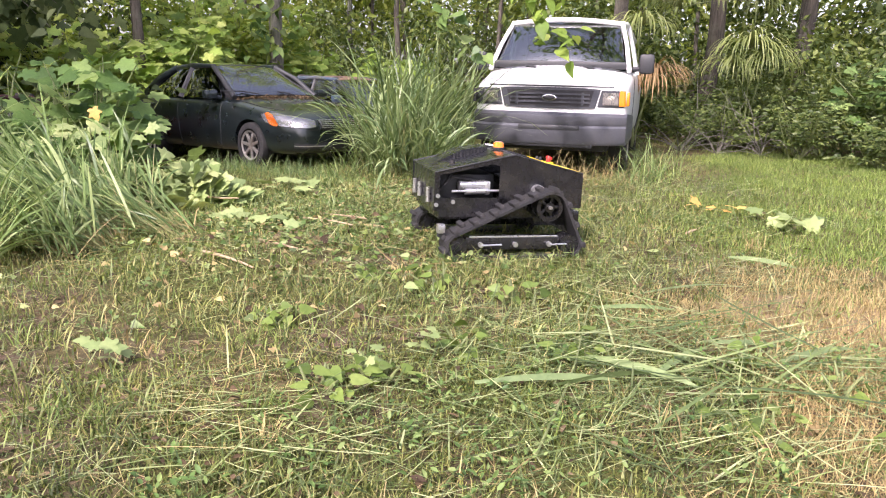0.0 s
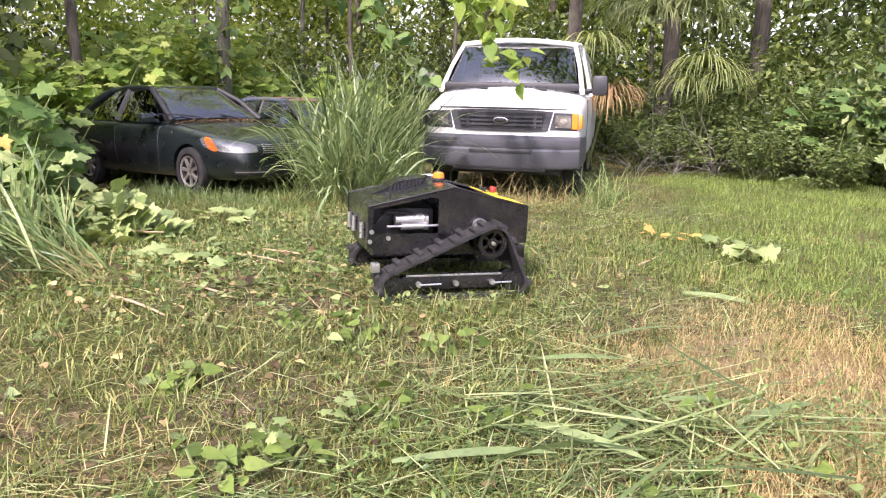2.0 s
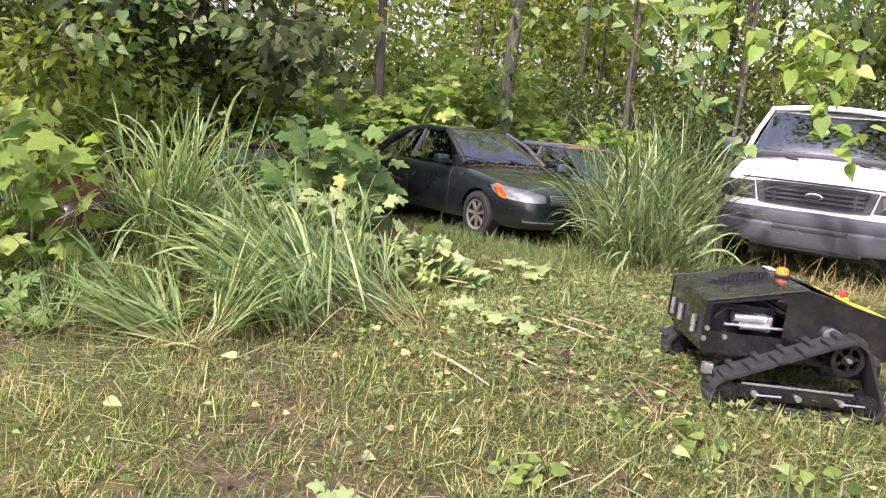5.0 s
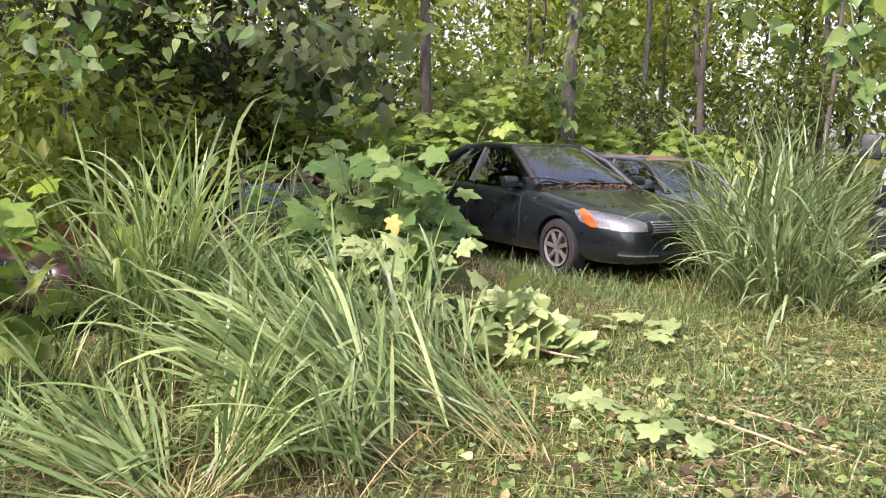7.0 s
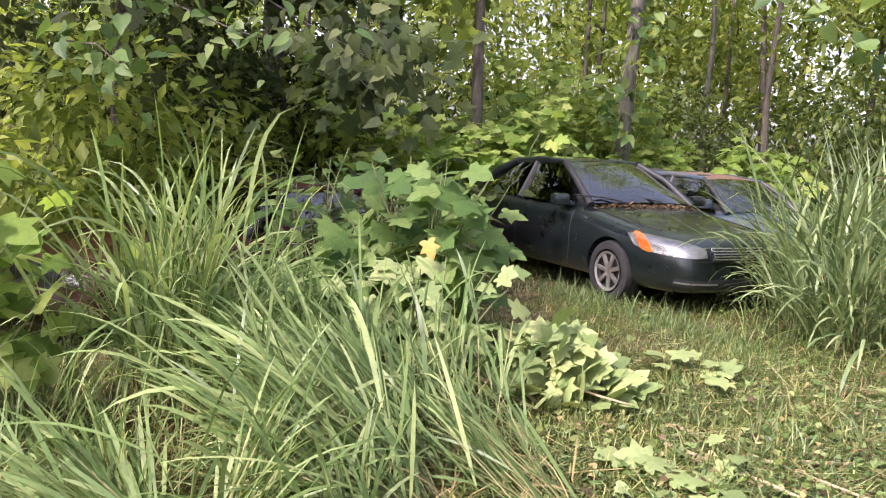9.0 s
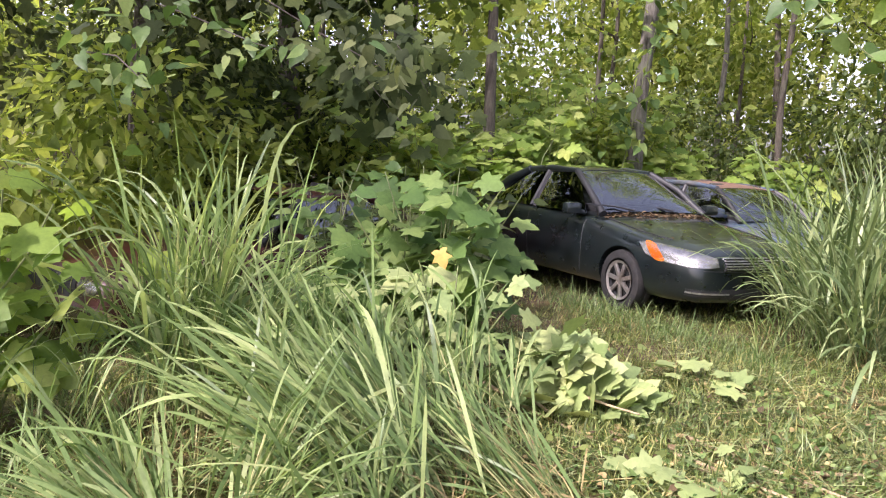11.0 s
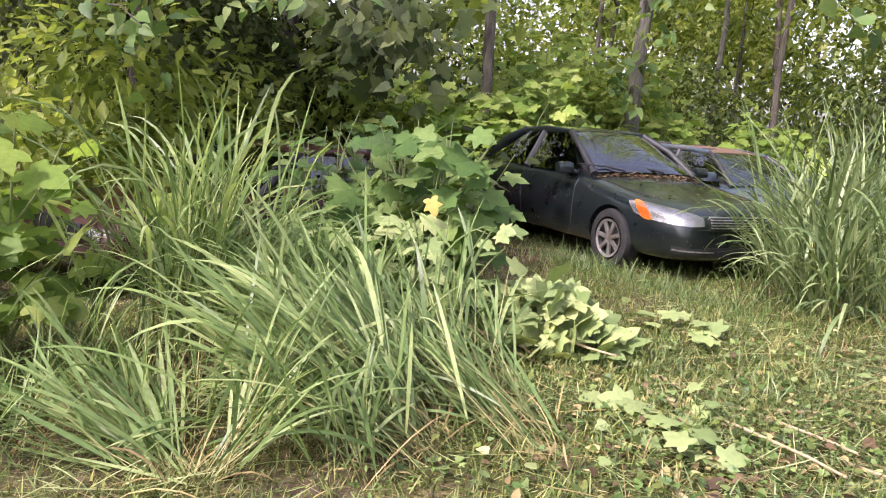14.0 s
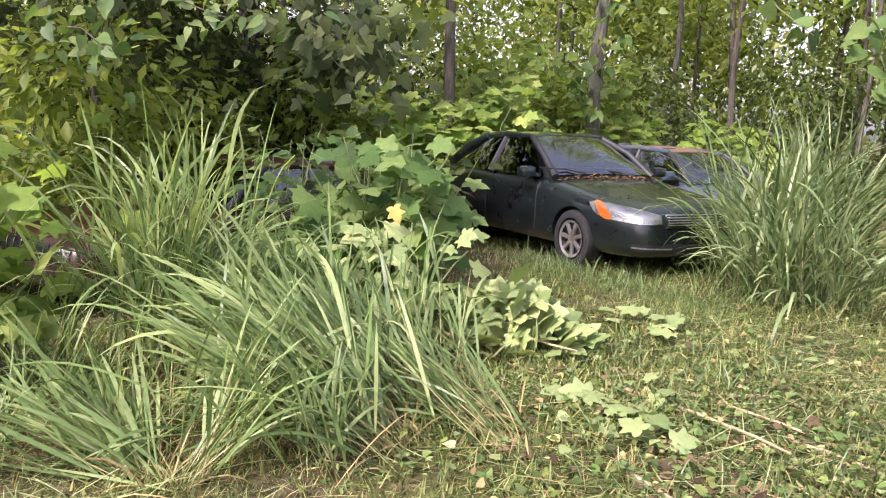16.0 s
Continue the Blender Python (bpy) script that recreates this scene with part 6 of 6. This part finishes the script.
def vine(pts, leaves, size, tmpl, mat, label, name="hanging_vine", spread=0.16):
    """A hanging shoot with leaves along it."""
    pts = [np.array(p, float) for p in pts]
    root = thing(name, pose(*pts[0]), label, "vine", "hanging vines")
    loc = [p - pts[0] for p in pts]
    part("shoot", tube(bmesh.new(), loc, list(np.linspace(0.008, 0.003, len(loc))), 6), M["bark" if name == "bough" else "stem"], root)
    t = rng.uniform(0, len(loc) - 1.001, leaves)
    i = t.astype(int)
    L = np.array(loc)
    P = L[i] + (L[i + 1] - L[i]) * (t - i)[:, None] + rng.normal(0, spread, (leaves, 3)) * np.array([1, 0.7, 0.7])
    al = np.stack([rng.normal(0, 0.7, leaves), rng.normal(-0.1, 0.6, leaves), rng.uniform(-1.2, 0.2, leaves)], 1)
    up = np.stack([rng.normal(0, 0.6, leaves), rng.normal(-0.5, 0.5, leaves), rng.uniform(0.3, 1.2, leaves)], 1)
    part_np("foliage", strew(tmpl, P, al, up, rng.uniform(size[0], size[1], leaves)), M[mat], root)


def bushes():
    b = bush("lobed_bush", (-4.24, 6.45), 1.38, 0.56, 26, 12, (0.12, 0.24), BROAD, "mallow", "bright green bush with broad lobed leaves and one yellow leaf", flop=0.35)
    vf = strew(BROAD, [(0.50, -0.68, 0.98)], [(0.5, -0.1, -0.9)], [(0.2, -1, 0.3)], [0.11])
    part_np("yellow_leaf", vf, M["yleaf"], b, "withered yellow leaf")
    bush("lobed_bush", (-3.75, 5.98), 0.82, 0.34, 10, 7, (0.09, 0.17), BROAD, "pale", "young bush with small sunlit pale green lobed leaves")
    bush("lobed_bush", (-4.75, 6.25), 0.8, 0.6, 16, 10, (0.10, 0.20), BROAD, "mallow", "low green bush with broad lobed leaves")
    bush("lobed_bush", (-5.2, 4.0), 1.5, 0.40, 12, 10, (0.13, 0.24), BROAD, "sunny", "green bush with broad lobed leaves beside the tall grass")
    bush("lobed_bush", (-4.7, 3.55), 0.35, 0.4, 8, 4, (0.10, 0.17), LOBED, "lobed", "low seedling with lobed leaves")
    bush("heart_leaved_bush", (-5.35, 6.75), 1.45, 0.5, 14, 14, (0.09, 0.17), HEART, "lobed", "mid green bush with heart-shaped leaves")
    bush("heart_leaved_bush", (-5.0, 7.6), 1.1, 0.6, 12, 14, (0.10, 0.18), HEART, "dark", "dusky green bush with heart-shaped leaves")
    bush("heart_leaved_bush", (-5.45, 7.9), 1.3, 0.6, 12, 14, (0.10, 0.19), HEART, "deep", "dusky bush between the maroon car and the wood, shade painted in")
    bush("heart_leaved_bush", (-5.7, 9.1), 1.3, 0.7, 12, 14, (0.10, 0.19), HEART, "deep", "dusky bush between the maroon car and the wood, shade painted in")
    bush("lobed_bush", (-5.75, 3.75), 0.9, 0.5, 10, 7, (0.14, 0.24), LOBED, "lobed", "green bush with broad lobed leaves by the maroon car")
    for x, y, h, s in ((-0.50, 3.85, 0.16, 0.10), (-0.05, 3.75, 0.15, 0.09), (-0.55, 2.55, 0.13, 0.10), (-0.28, 2.9, 0.12, 0.08), (1.25, 2.75, 0.15, 0.14), (1.02, 3.1, 0.12, 0.10), (-0.72, 2.4, 0.12, 0.10), (-1.15, 3.1, 0.12, 0.10), (0.25, 3.0, 0.12, 0.10), (1.35, 2.4, 0.12, 0.10), (0.85, 2.35, 0.12, 0.1), (-0.9, 4.0, 0.12, 0.1)):
        bush("broad_leaved_weed", (x, y), h, s, 6, 3, (0.04, 0.09), HEART, "lush", "small broad-leaved green weed in the lawn", "weed", group="weeds in the lawn")
    # cut boughs with pale leaf undersides
    root = thing("cut_boughs", on(-3.06, 6.34), "heap of cut boughs with wilting pale green lobed leaves", "branches")
    n = 170
    a, r = rng.uniform(0, 6.283, n), rng.random(n) ** 0.6
    P = np.stack([0.48 * r * np.cos(a), 0.40 * r * np.sin(a), 0.03 + 0.42 * (1 - r) * rng.uniform(0.4, 1.1, n) + 0.05 * rng.random(n)], 1)
    al = np.stack([np.cos(a), np.sin(a), rng.normal(0.0, 0.7, n)], 1)
    up = np.stack([rng.normal(0, 0.6, n), rng.normal(-0.6, 0.5, n), np.ones(n)], 1)
    part_np("foliage", strew(BROAD, P, al, up, rng.uniform(0.10, 0.21, n)), M["pale"], root)
    for k in range(5):
        e = rng.uniform(-0.5, 0.5)
        part("bough", tube(bmesh.new(), wander((-0.5, 0.3 - 0.15 * k, 0.1), (1, -0.35 + 0.2 * e, -0.05), 1.1, 5, 0.08), [0.011, 0.011, 0.01, 0.009, 0.007, 0.005], 6), M["stick"], root)
    for x, y, s in ((-2.15, 5.3, 0.12), (-1.9, 5.0, 0.10), (-2.25, 6.95, 0.13), (-2.55, 7.15, 0.15), (1.6, 7.2, 0.11), (2.0, 6.9, 0.15), (2.25, 6.6, 0.14), (-0.4, 2.8, 0.05), (-0.62, 2.55, 0.05), (-1.6, 2.4, 0.06), (-2.0, 5.55, 0.09)):
        root = thing("cut_shoot", on(x, y, 0.03), "wilted cut shoot with pale lobed leaves lying on the grass", "branches", "cut shoots")
        n = 6
        a = rng.uniform(0, 6.283, n)
        P = np.stack([rng.normal(0, s, n), rng.normal(0, s * 0.6, n), rng.uniform(0.01, 0.10, n)], 1)
        up = np.stack([rng.normal(0, 0.5, n), rng.normal(-0.4, 0.4, n), np.ones(n)], 1)
        part_np("foliage", strew(BROAD, P, np.stack([np.cos(a), np.sin(a), 0.1 + 0 * a], 1), up, rng.uniform(0.8, 1.35, n) * s), M["yleaf" if x == 1.6 else "pale"], root)
        part("stalk", tube(bmesh.new(), [(-s, 0.02, 0.01), (0, 0, 0.03), (s * 1.2, -0.03, 0.015)], [0.005, 0.005, 0.003], 5), M["stem"], root)
    for x, y, L, az in ((-2.35, 6.1, 1.2, -28), (-2.3, 5.75, 1.1, -24), (-1.7, 5.9, 0.35, 30), (-1.35, 5.5, 0.4, -15), (0.10, 2.05, 1.55, 80), (1.2, 6.0, 0.8, 62), (-1.9, 4.7, 0.5, -40), (-2.1, 4.3, 0.55, -35)):
        root = thing("stick", on(x, y, 0.03, az), "thin pale cut stalk lying on the grass", "stick", "cut stalks")
        part("shaft", tube(bmesh.new(), wander((0, 0, 0), (1, 0, 0.02), L, 6, 0.035), list(np.linspace(0.011, 0.006, 7) * (0.5 if L > 1.5 else 1.0)), 6), M["stem" if L > 1.5 else "stick"], root)


def litter_on_car():
    n = 420
    x, y = rng.normal(0.90, 0.05, n), rng.uniform(-0.72, 0.72, n)
    x = x + 0.10 - 0.16 * (y / 0.72) ** 2
    stray = rng.random(n) < 0.04
    x = np.where(stray, rng.uniform(0.9, 1.9, n), x)
    P = np.stack([x, y, np.full(n, 1.0)], 1)
    for k in range(n):
        hit = green_sedan_tree.ray_cast(Vector((P[k, 0], P[k, 1], 2)), Vector((0, 0, -1)))[0]
        P[k, 2] = (hit.z if hit is not None else 0.98) + (0.006 if stray[k] else rng.uniform(0.0, 0.022))
    a = rng.uniform(0, 6.283, n)
    up = np.stack([rng.normal(0, 0.6, n), rng.normal(0, 0.6, n), np.ones(n)], 1)
    vf = strew(OVAL, P, np.stack([np.cos(a), np.sin(a), rng.normal(0, 0.3, n)], 1), up, rng.uniform(0.03, 0.07, n))
    ob = new("leaf_litter", mesh_np("leaf_litter", *vf, M["litter"]))
    ob.matrix_world = green_sedan.matrix_world
    tagged(ob, "brown leaf litter heaped along the windscreen of the dark sedan", "leaves", kind="stuff")


def woods():
    D = "tree with a straight trunk and sparse light green leaves"
    # trees that stand out
    tree((-5.6, 15.6), 11.0, 0.16, (3.0, 9.5), 2.4, 2600, (0.10, 0.2), OVAL, "wood", "bark_pale", "grey trunk wound with leafy vines", (-0.04, 0), 6)
    tree((-6.9, 12.4), 7.0, 0.11, (2.6, 6.0), 1.5, 600, (0.14, 0.26), MAPLE, "wood", "bark", "dark slender tree over the car", (-0.07, 0.02), 6)
    tree((-9.9, 11.3), 8.0, 0.22, (1.6, 6.5), 2.3, 6500, (0.11, 0.24), MAPLE, "deep", "bark", "dark broad-leaved tree with low boughs, shade painted into its leaves", (-0.05, 0), 8)
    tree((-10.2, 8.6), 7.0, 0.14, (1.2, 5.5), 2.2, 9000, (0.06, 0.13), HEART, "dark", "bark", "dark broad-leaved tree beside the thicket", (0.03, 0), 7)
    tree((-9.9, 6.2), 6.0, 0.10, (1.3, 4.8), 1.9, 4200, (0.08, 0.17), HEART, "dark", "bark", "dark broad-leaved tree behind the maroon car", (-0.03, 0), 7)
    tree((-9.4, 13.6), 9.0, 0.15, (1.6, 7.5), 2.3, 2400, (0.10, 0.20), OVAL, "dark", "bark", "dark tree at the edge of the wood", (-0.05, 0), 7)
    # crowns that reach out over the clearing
    # unseen tree, added so that its crown shades the bushes and maroon car
    tree((-8.4, 3.6), 7.0, 0.17, (3.8, 6.5), 2.7, 1300, (0.10, 0.2), MAPLE, "dark", "bark", "unseen added tree whose crown shades the bushes", (0.28, 0.20), 8, 16)
    tree((1.3, 14.4), 9.0, 0.14, (4.8, 8.0), 2.4, 2200, (0.12, 0.24), HEART, "lobed", "bark", "vine-hung tree leaning over the van", (-0.10, -0.45), 8, 16)
    for k in range(44):
        a = rng.uniform(-30, 62) if k < 32 else rng.uniform(-8, 22)
        r = rng.uniform(19.5, 34)
        x, y = -0.7 - r * math.sin(radians(a)), r * math.cos(radians(a))
        hh = rng.uniform(8, 12)
        tree((x, y), hh, rng.uniform(0.05, 0.11), (0.14 * hh, 0.90 * hh), rng.uniform(1.6, 2.5), 1050, (0.16, 0.30), SMALL, "wood" if rng.random() < 0.85 else "hedge", "bark" if rng.random() < 0.8 else "bark_pale", D, (rng.normal(-0.045 if a > 8 else 0.0, 0.03), 0), 5, 14)
    # undergrowth of the wood
    cs = []
    for k in range(300):
        a = rng.uniform(-34, 66)
        near = np.interp(a, [-34, -20, -8, 5, 20, 30, 40, 50, 66], [14, 15.5, 17, 17, 16.5, 14.5, 12, 9.5, 8])
        r = near + rng.random() ** 1.6 * 14
        x, y = -0.7 - r * math.sin(radians(a)), r * math.cos(radians(a))
        z = rng.random() ** 1.5 * (2.4 + 0.14 * (r - near))
        cs.append((x, y, float(gh(x, y)) + z, rng.uniform(0.5, 1.1)))
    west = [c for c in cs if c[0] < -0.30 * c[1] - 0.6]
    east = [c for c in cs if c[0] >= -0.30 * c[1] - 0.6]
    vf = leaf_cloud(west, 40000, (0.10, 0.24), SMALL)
    tagged(new("undergrowth", mesh_np("undergrowth", *vf, M["wood"])), "dense light green undergrowth of the wood", "undergrowth", kind="stuff")
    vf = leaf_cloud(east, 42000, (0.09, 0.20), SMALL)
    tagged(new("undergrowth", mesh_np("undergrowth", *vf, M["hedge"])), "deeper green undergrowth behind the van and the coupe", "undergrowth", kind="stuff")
    cs = []
    for k in range(260):
        a = rng.uniform(-36, 70)
        r = rng.uniform(24, 34)
        x, y = -0.7 - r * math.sin(radians(a)), r * math.cos(radians(a))
        cs.append((x, y, rng.random() ** 1.2 * 8.0, rng.uniform(1.0, 2.0)))
    # distance haze comes from the paled leaf colour
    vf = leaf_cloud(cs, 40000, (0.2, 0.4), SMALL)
    tagged(new("far_woods", mesh_np("far_woods", *vf, M["far"])), "far wood, haze painted into its pale green leaves", "woods", kind="stuff")
    cs = []
    for k in range(240):
        a = rng.uniform(4, 70)
        r = rng.uniform(27, 36)
        cs.append((-0.7 - r * math.sin(radians(a)), r * math.cos(radians(a)), rng.uniform(3.0, 13.0), rng.uniform(1.2, 2.4)))
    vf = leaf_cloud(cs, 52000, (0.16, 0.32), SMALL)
    tagged(new("far_canopy", mesh_np("far_canopy", *vf, M["far"])), "light green canopy of the far wood, haze painted into its leaves", "woods", kind="stuff")
    # unseen wood and trees behind the camera, added for reflections in the glass
    cs = []
    for k in range(90):
        x, y = rng.uniform(-16, 16), rng.uniform(-18, -11)
        cs.append((x, y, rng.random() * 6, rng.uniform(0.9, 1.8)))
    vf = leaf_cloud(cs, 9000, (0.25, 0.45), SMALL)
    tagged(new("unseen_woods", mesh_np("unseen_woods", *vf, M["hedge"])), "unseen wood behind the camera, added for reflections", "woods", kind="stuff")
    for x, y in ((-9, -12), (-4, -13), (1, -12.5), (6, -13), (11, -12)):
        tree((x, y), 8.0, 0.14, (1.5, 6.5), 2.4, 900, (0.2, 0.36), SMALL, "hedge", "bark", D, (0, 0), 4, 8)
    cs = []
    for k in range(120):
        a = rng.uniform(-38, -4)
        d = rng.uniform(19, 28)
        cs.append((-0.7 - d * math.sin(radians(a)), d * math.cos(radians(a)), rng.random() ** 0.8 * 6.0, rng.uniform(0.8, 1.6)))
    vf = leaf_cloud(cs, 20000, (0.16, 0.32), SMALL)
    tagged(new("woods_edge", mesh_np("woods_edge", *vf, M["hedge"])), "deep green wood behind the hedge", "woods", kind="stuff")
    # thicket behind the bush and the maroon car, its dimness put into the leaf colour
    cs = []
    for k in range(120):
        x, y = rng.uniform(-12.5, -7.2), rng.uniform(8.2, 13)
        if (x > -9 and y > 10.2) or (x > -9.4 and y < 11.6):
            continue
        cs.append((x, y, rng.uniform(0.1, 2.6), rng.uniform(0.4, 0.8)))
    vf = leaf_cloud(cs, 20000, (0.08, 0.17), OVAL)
    tagged(new("thicket", mesh_np("thicket", *vf, M["deep"])), "thicket of dark leaves, shade painted into their colour", "undergrowth", kind="stuff")
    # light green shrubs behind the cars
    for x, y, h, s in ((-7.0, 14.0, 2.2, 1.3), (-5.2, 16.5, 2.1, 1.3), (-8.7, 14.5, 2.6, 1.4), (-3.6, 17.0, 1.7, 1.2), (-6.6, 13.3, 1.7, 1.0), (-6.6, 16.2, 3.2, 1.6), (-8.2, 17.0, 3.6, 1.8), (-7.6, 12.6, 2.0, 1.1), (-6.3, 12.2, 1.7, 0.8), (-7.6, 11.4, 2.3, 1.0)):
        bush("shrub", (x, y), h, s, 14, 30, (0.14, 0.28), MAPLE, "sunny", "light green shrub behind the cars, sunlight painted into its leaves", "shrub")
    # right-hand hedge
    for x, y, h, s, mat in ((4.2, 13.4, 1.0, 0.9, "hedge"), (5.2, 12.6, 0.9, 0.9, "hedge"), (6.0, 13.6, 1.9, 1.1, "lobed"), (7.2, 13.0, 1.6, 1.2, "hedge"), (5.4, 15.0, 2.0, 1.2, "hedge"), (3.2, 14.4, 1.1, 1.0, "hedge"),
                            (7.0, 15.5, 2.6, 1.5, "hedge"), (2.6, 15.2, 1.0, 0.9, "hedge"), (8.4, 14.6, 2.4, 1.5, "hedge"), (3.9, 15.6, 1.7, 1.0, "hedge"), (6.6, 12.2, 1.2, 0.8, "lobed")):
        big = mat == "lobed"
        bush("shrub", (x, y), h, s, 16, 16 if big else 95, (0.18, 0.34) if big else (0.05, 0.11), MAPLE if big else OVAL, mat, "dense dark green shrub at the edge of the mown grass" if not big else "shrub with broad lobed leaves at the edge of the mown grass", "shrub")
    # bare twigs
    for x, y in ((3.0, 14.0), (3.7, 13.8), (4.6, 14.4), (2.4, 14.2)):
        root = thing("bare_twigs", on(x, y), "tangle of bare grey twigs", "twigs")
        for k in range(14):
            a = rng.uniform(0, 6.283)
            part("twig", tube(bmesh.new(), wander((0, 0, 0), (math.cos(a), math.sin(a), rng.uniform(0.5, 1.6)), rng.uniform(0.8, 1.7), 6, 0.2, 0.1), list(np.linspace(0.009, 0.003, 7)), 5), M["bark_pale"], root)


def frond(root, p, az, stalk, R, mat, droop=0.9, n=34, rise=0.9):
    """A fan of palm blades on a stalk."""
    p = np.array(p, float)
    d = np.array([math.cos(az), math.sin(az), rise])
    pts = wander(p, d, stalk, 5, 0.03, 0.12)
    st = part("stalk", tube(bmesh.new(), pts, [0.018, 0.016, 0.014, 0.012, 0.011, 0.01], 6), M["stem"], root)
    e = pts[-1]
    ang = np.linspace(-1.45, 1.45, n) + rng.normal(0, 0.05, n)
    L = R * (0.8 + 0.2 * np.cos(ang * 0.7)) * rng.uniform(0.88, 1.1, n)
    vf = blades(np.repeat(e[None], n, 0), az + ang, L, 0.75 + 0.2 * np.abs(ang) + rng.normal(0, 0.14, n), droop + 0.05 + rng.uniform(0.0, 0.5, n), 0.034 * R, 9, 0.25)
    part_np("fan", vf, M[mat], st)


def palms():
    L = "cabbage palm with drooping fan fronds"
    for x, y, h, fr in ((4.9, 16.6, 3.9, ((2.6, 1.2), (3.3, 1.3), (3.9, 1.2), (4.5, 1.3), (5.1, 1.3), (5.8, 1.2), (0.2, 1.2), (4.2, 1.1))), (3.1, 16.2, 2.9, ((2.8, 1.1), (3.5, 1.2), (4.2, 1.3), (4.8, 1.3), (5.5, 1.1), (2.0, 1.0), (4.5, 1.1)))):
        root = thing("palm", on(x, y), L, "palm")
        part("trunk", tube(bmesh.new(), [(0, 0, -0.1), (0.02, 0, h * 0.4), (0.08, 0, h * 0.7), (0.05, 0, h)], [0.2, 0.17, 0.16, 0.15], 14), M["bark"], root)
        for az, R in fr:
            frond(root, (0.05, 0, h - 0.1), az, rng.uniform(0.7, 1.1), R * 0.92, "palm", rng.uniform(1.7, 2.1), 64, rng.uniform(-0.1, 0.8))
    root = thing("palm_seedling", on(3.55, 14.6), "young fan palm with yellow-green drooping fronds", "palm")
    for az, R, st, rise in ((4.6, 1.1, 1.75, 5.0), (4.0, 0.9, 1.45, 5.0), (5.2, 0.95, 1.55, 5.0)):
        frond(root, (0, 0, 0.1), az, st, R, "palm_yellow", 2.0, 64, rise)
    root = thing("palm_seedling", on(1.42, 13.0), "young fan palm with a yellow and a withered frond", "palm")
    frond(root, (0, 0, 0.1), 4.7, 1.95, 0.95, "palm_yellow", 2.1, 60, 9.0)
    frond(root, (0, 0, 0.1), 4.9, 1.25, 0.85, "palm_dry", 2.0, 56, 6.0)
    frond(root, (0, 0, 0.1), 4.3, 1.10, 0.80, "palm_dry", 2.0, 52, 6.0)
    frond(root, (0, 0, 0.1), 5.4, 1.20, 0.75, "palm_dry", 2.0, 46, 6.0)


def vines():
    G = "trailing vine with heart-shaped leaves hanging before the van"
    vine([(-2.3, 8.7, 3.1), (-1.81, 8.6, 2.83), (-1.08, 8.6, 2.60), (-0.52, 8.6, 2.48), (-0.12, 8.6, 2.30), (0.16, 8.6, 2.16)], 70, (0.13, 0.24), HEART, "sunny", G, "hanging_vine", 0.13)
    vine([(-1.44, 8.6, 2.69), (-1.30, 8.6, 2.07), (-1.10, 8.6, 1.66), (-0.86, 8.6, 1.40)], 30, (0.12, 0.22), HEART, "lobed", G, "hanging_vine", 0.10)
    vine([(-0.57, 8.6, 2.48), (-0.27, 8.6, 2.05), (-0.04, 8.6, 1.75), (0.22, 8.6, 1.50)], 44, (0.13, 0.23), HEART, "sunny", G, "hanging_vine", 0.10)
    vine([(-2.55, 8.6, 2.90), (-2.03, 8.6, 2.35), (-1.75, 8.6, 2.15)], 18, (0.12, 0.2), HEART, "lobed", G, "hanging_vine", 0.10)
    V = "leafy bough with pale ovate leaves reaching in from the wood"
    vine([(-7.0, 6.2, 2.3), (-6.0, 5.9, 2.1), (-5.2, 5.7, 1.9), (-4.9, 5.6, 1.85)], 70, (0.07, 0.15), HEART, "lobed", V, "bough", 0.26)
    vine([(-6.8, 5.6, 1.8), (-6.0, 5.3, 1.75), (-5.4, 5.1, 1.55)], 60, (0.09, 0.17), HEART, "lobed", V, "bough", 0.24)
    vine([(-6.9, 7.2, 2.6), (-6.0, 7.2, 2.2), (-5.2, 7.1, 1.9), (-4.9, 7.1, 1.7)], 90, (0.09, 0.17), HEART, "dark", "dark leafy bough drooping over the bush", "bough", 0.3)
    vine([(-7.2, 9.4, 2.9), (-6.6, 9.0, 2.5), (-6.0, 8.7, 2.1), (-5.7, 8.6, 1.8)], 90, (0.14, 0.27), MAPLE, "deep", "dark leafy bough drooping over the car, shade painted in", "bough", 0.34)
    vine([(-6.9, 8.6, 2.2), (-6.2, 8.2, 1.9), (-5.6, 8.0, 1.5)], 110, (0.14, 0.27), MAPLE, "deep", "dark leafy bough drooping behind the bush, shade painted in", "bough", 0.34)
    vine([(-0.9, 9.9, 5.4), (-1.7, 8.2, 4.3), (-2.1, 7.0, 3.4), (-2.0, 6.4, 2.9), (-1.6, 6.1, 2.45), (-1.2, 6.0, 2.1)], 34, (0.12, 0.2), HEART, "lobed", "leafy shoot hanging from above", "hanging_vine", 0.14)
    vine([(-5.75, 15.0, 1.0), (-5.55, 14.95, 2.5), (-5.35, 14.95, 4.0), (-5.3, 14.9, 5.0)], 150, (0.14, 0.26), HEART, "lobed", "vine climbing a grey trunk", "climbing_vine", 0.28)


rng = np.random.default_rng(21)
bushes()
litter_on_car()
rng = np.random.default_rng(22)
woods()
rng = np.random.default_rng(23)
palms()
rng = np.random.default_rng(24)
vines()
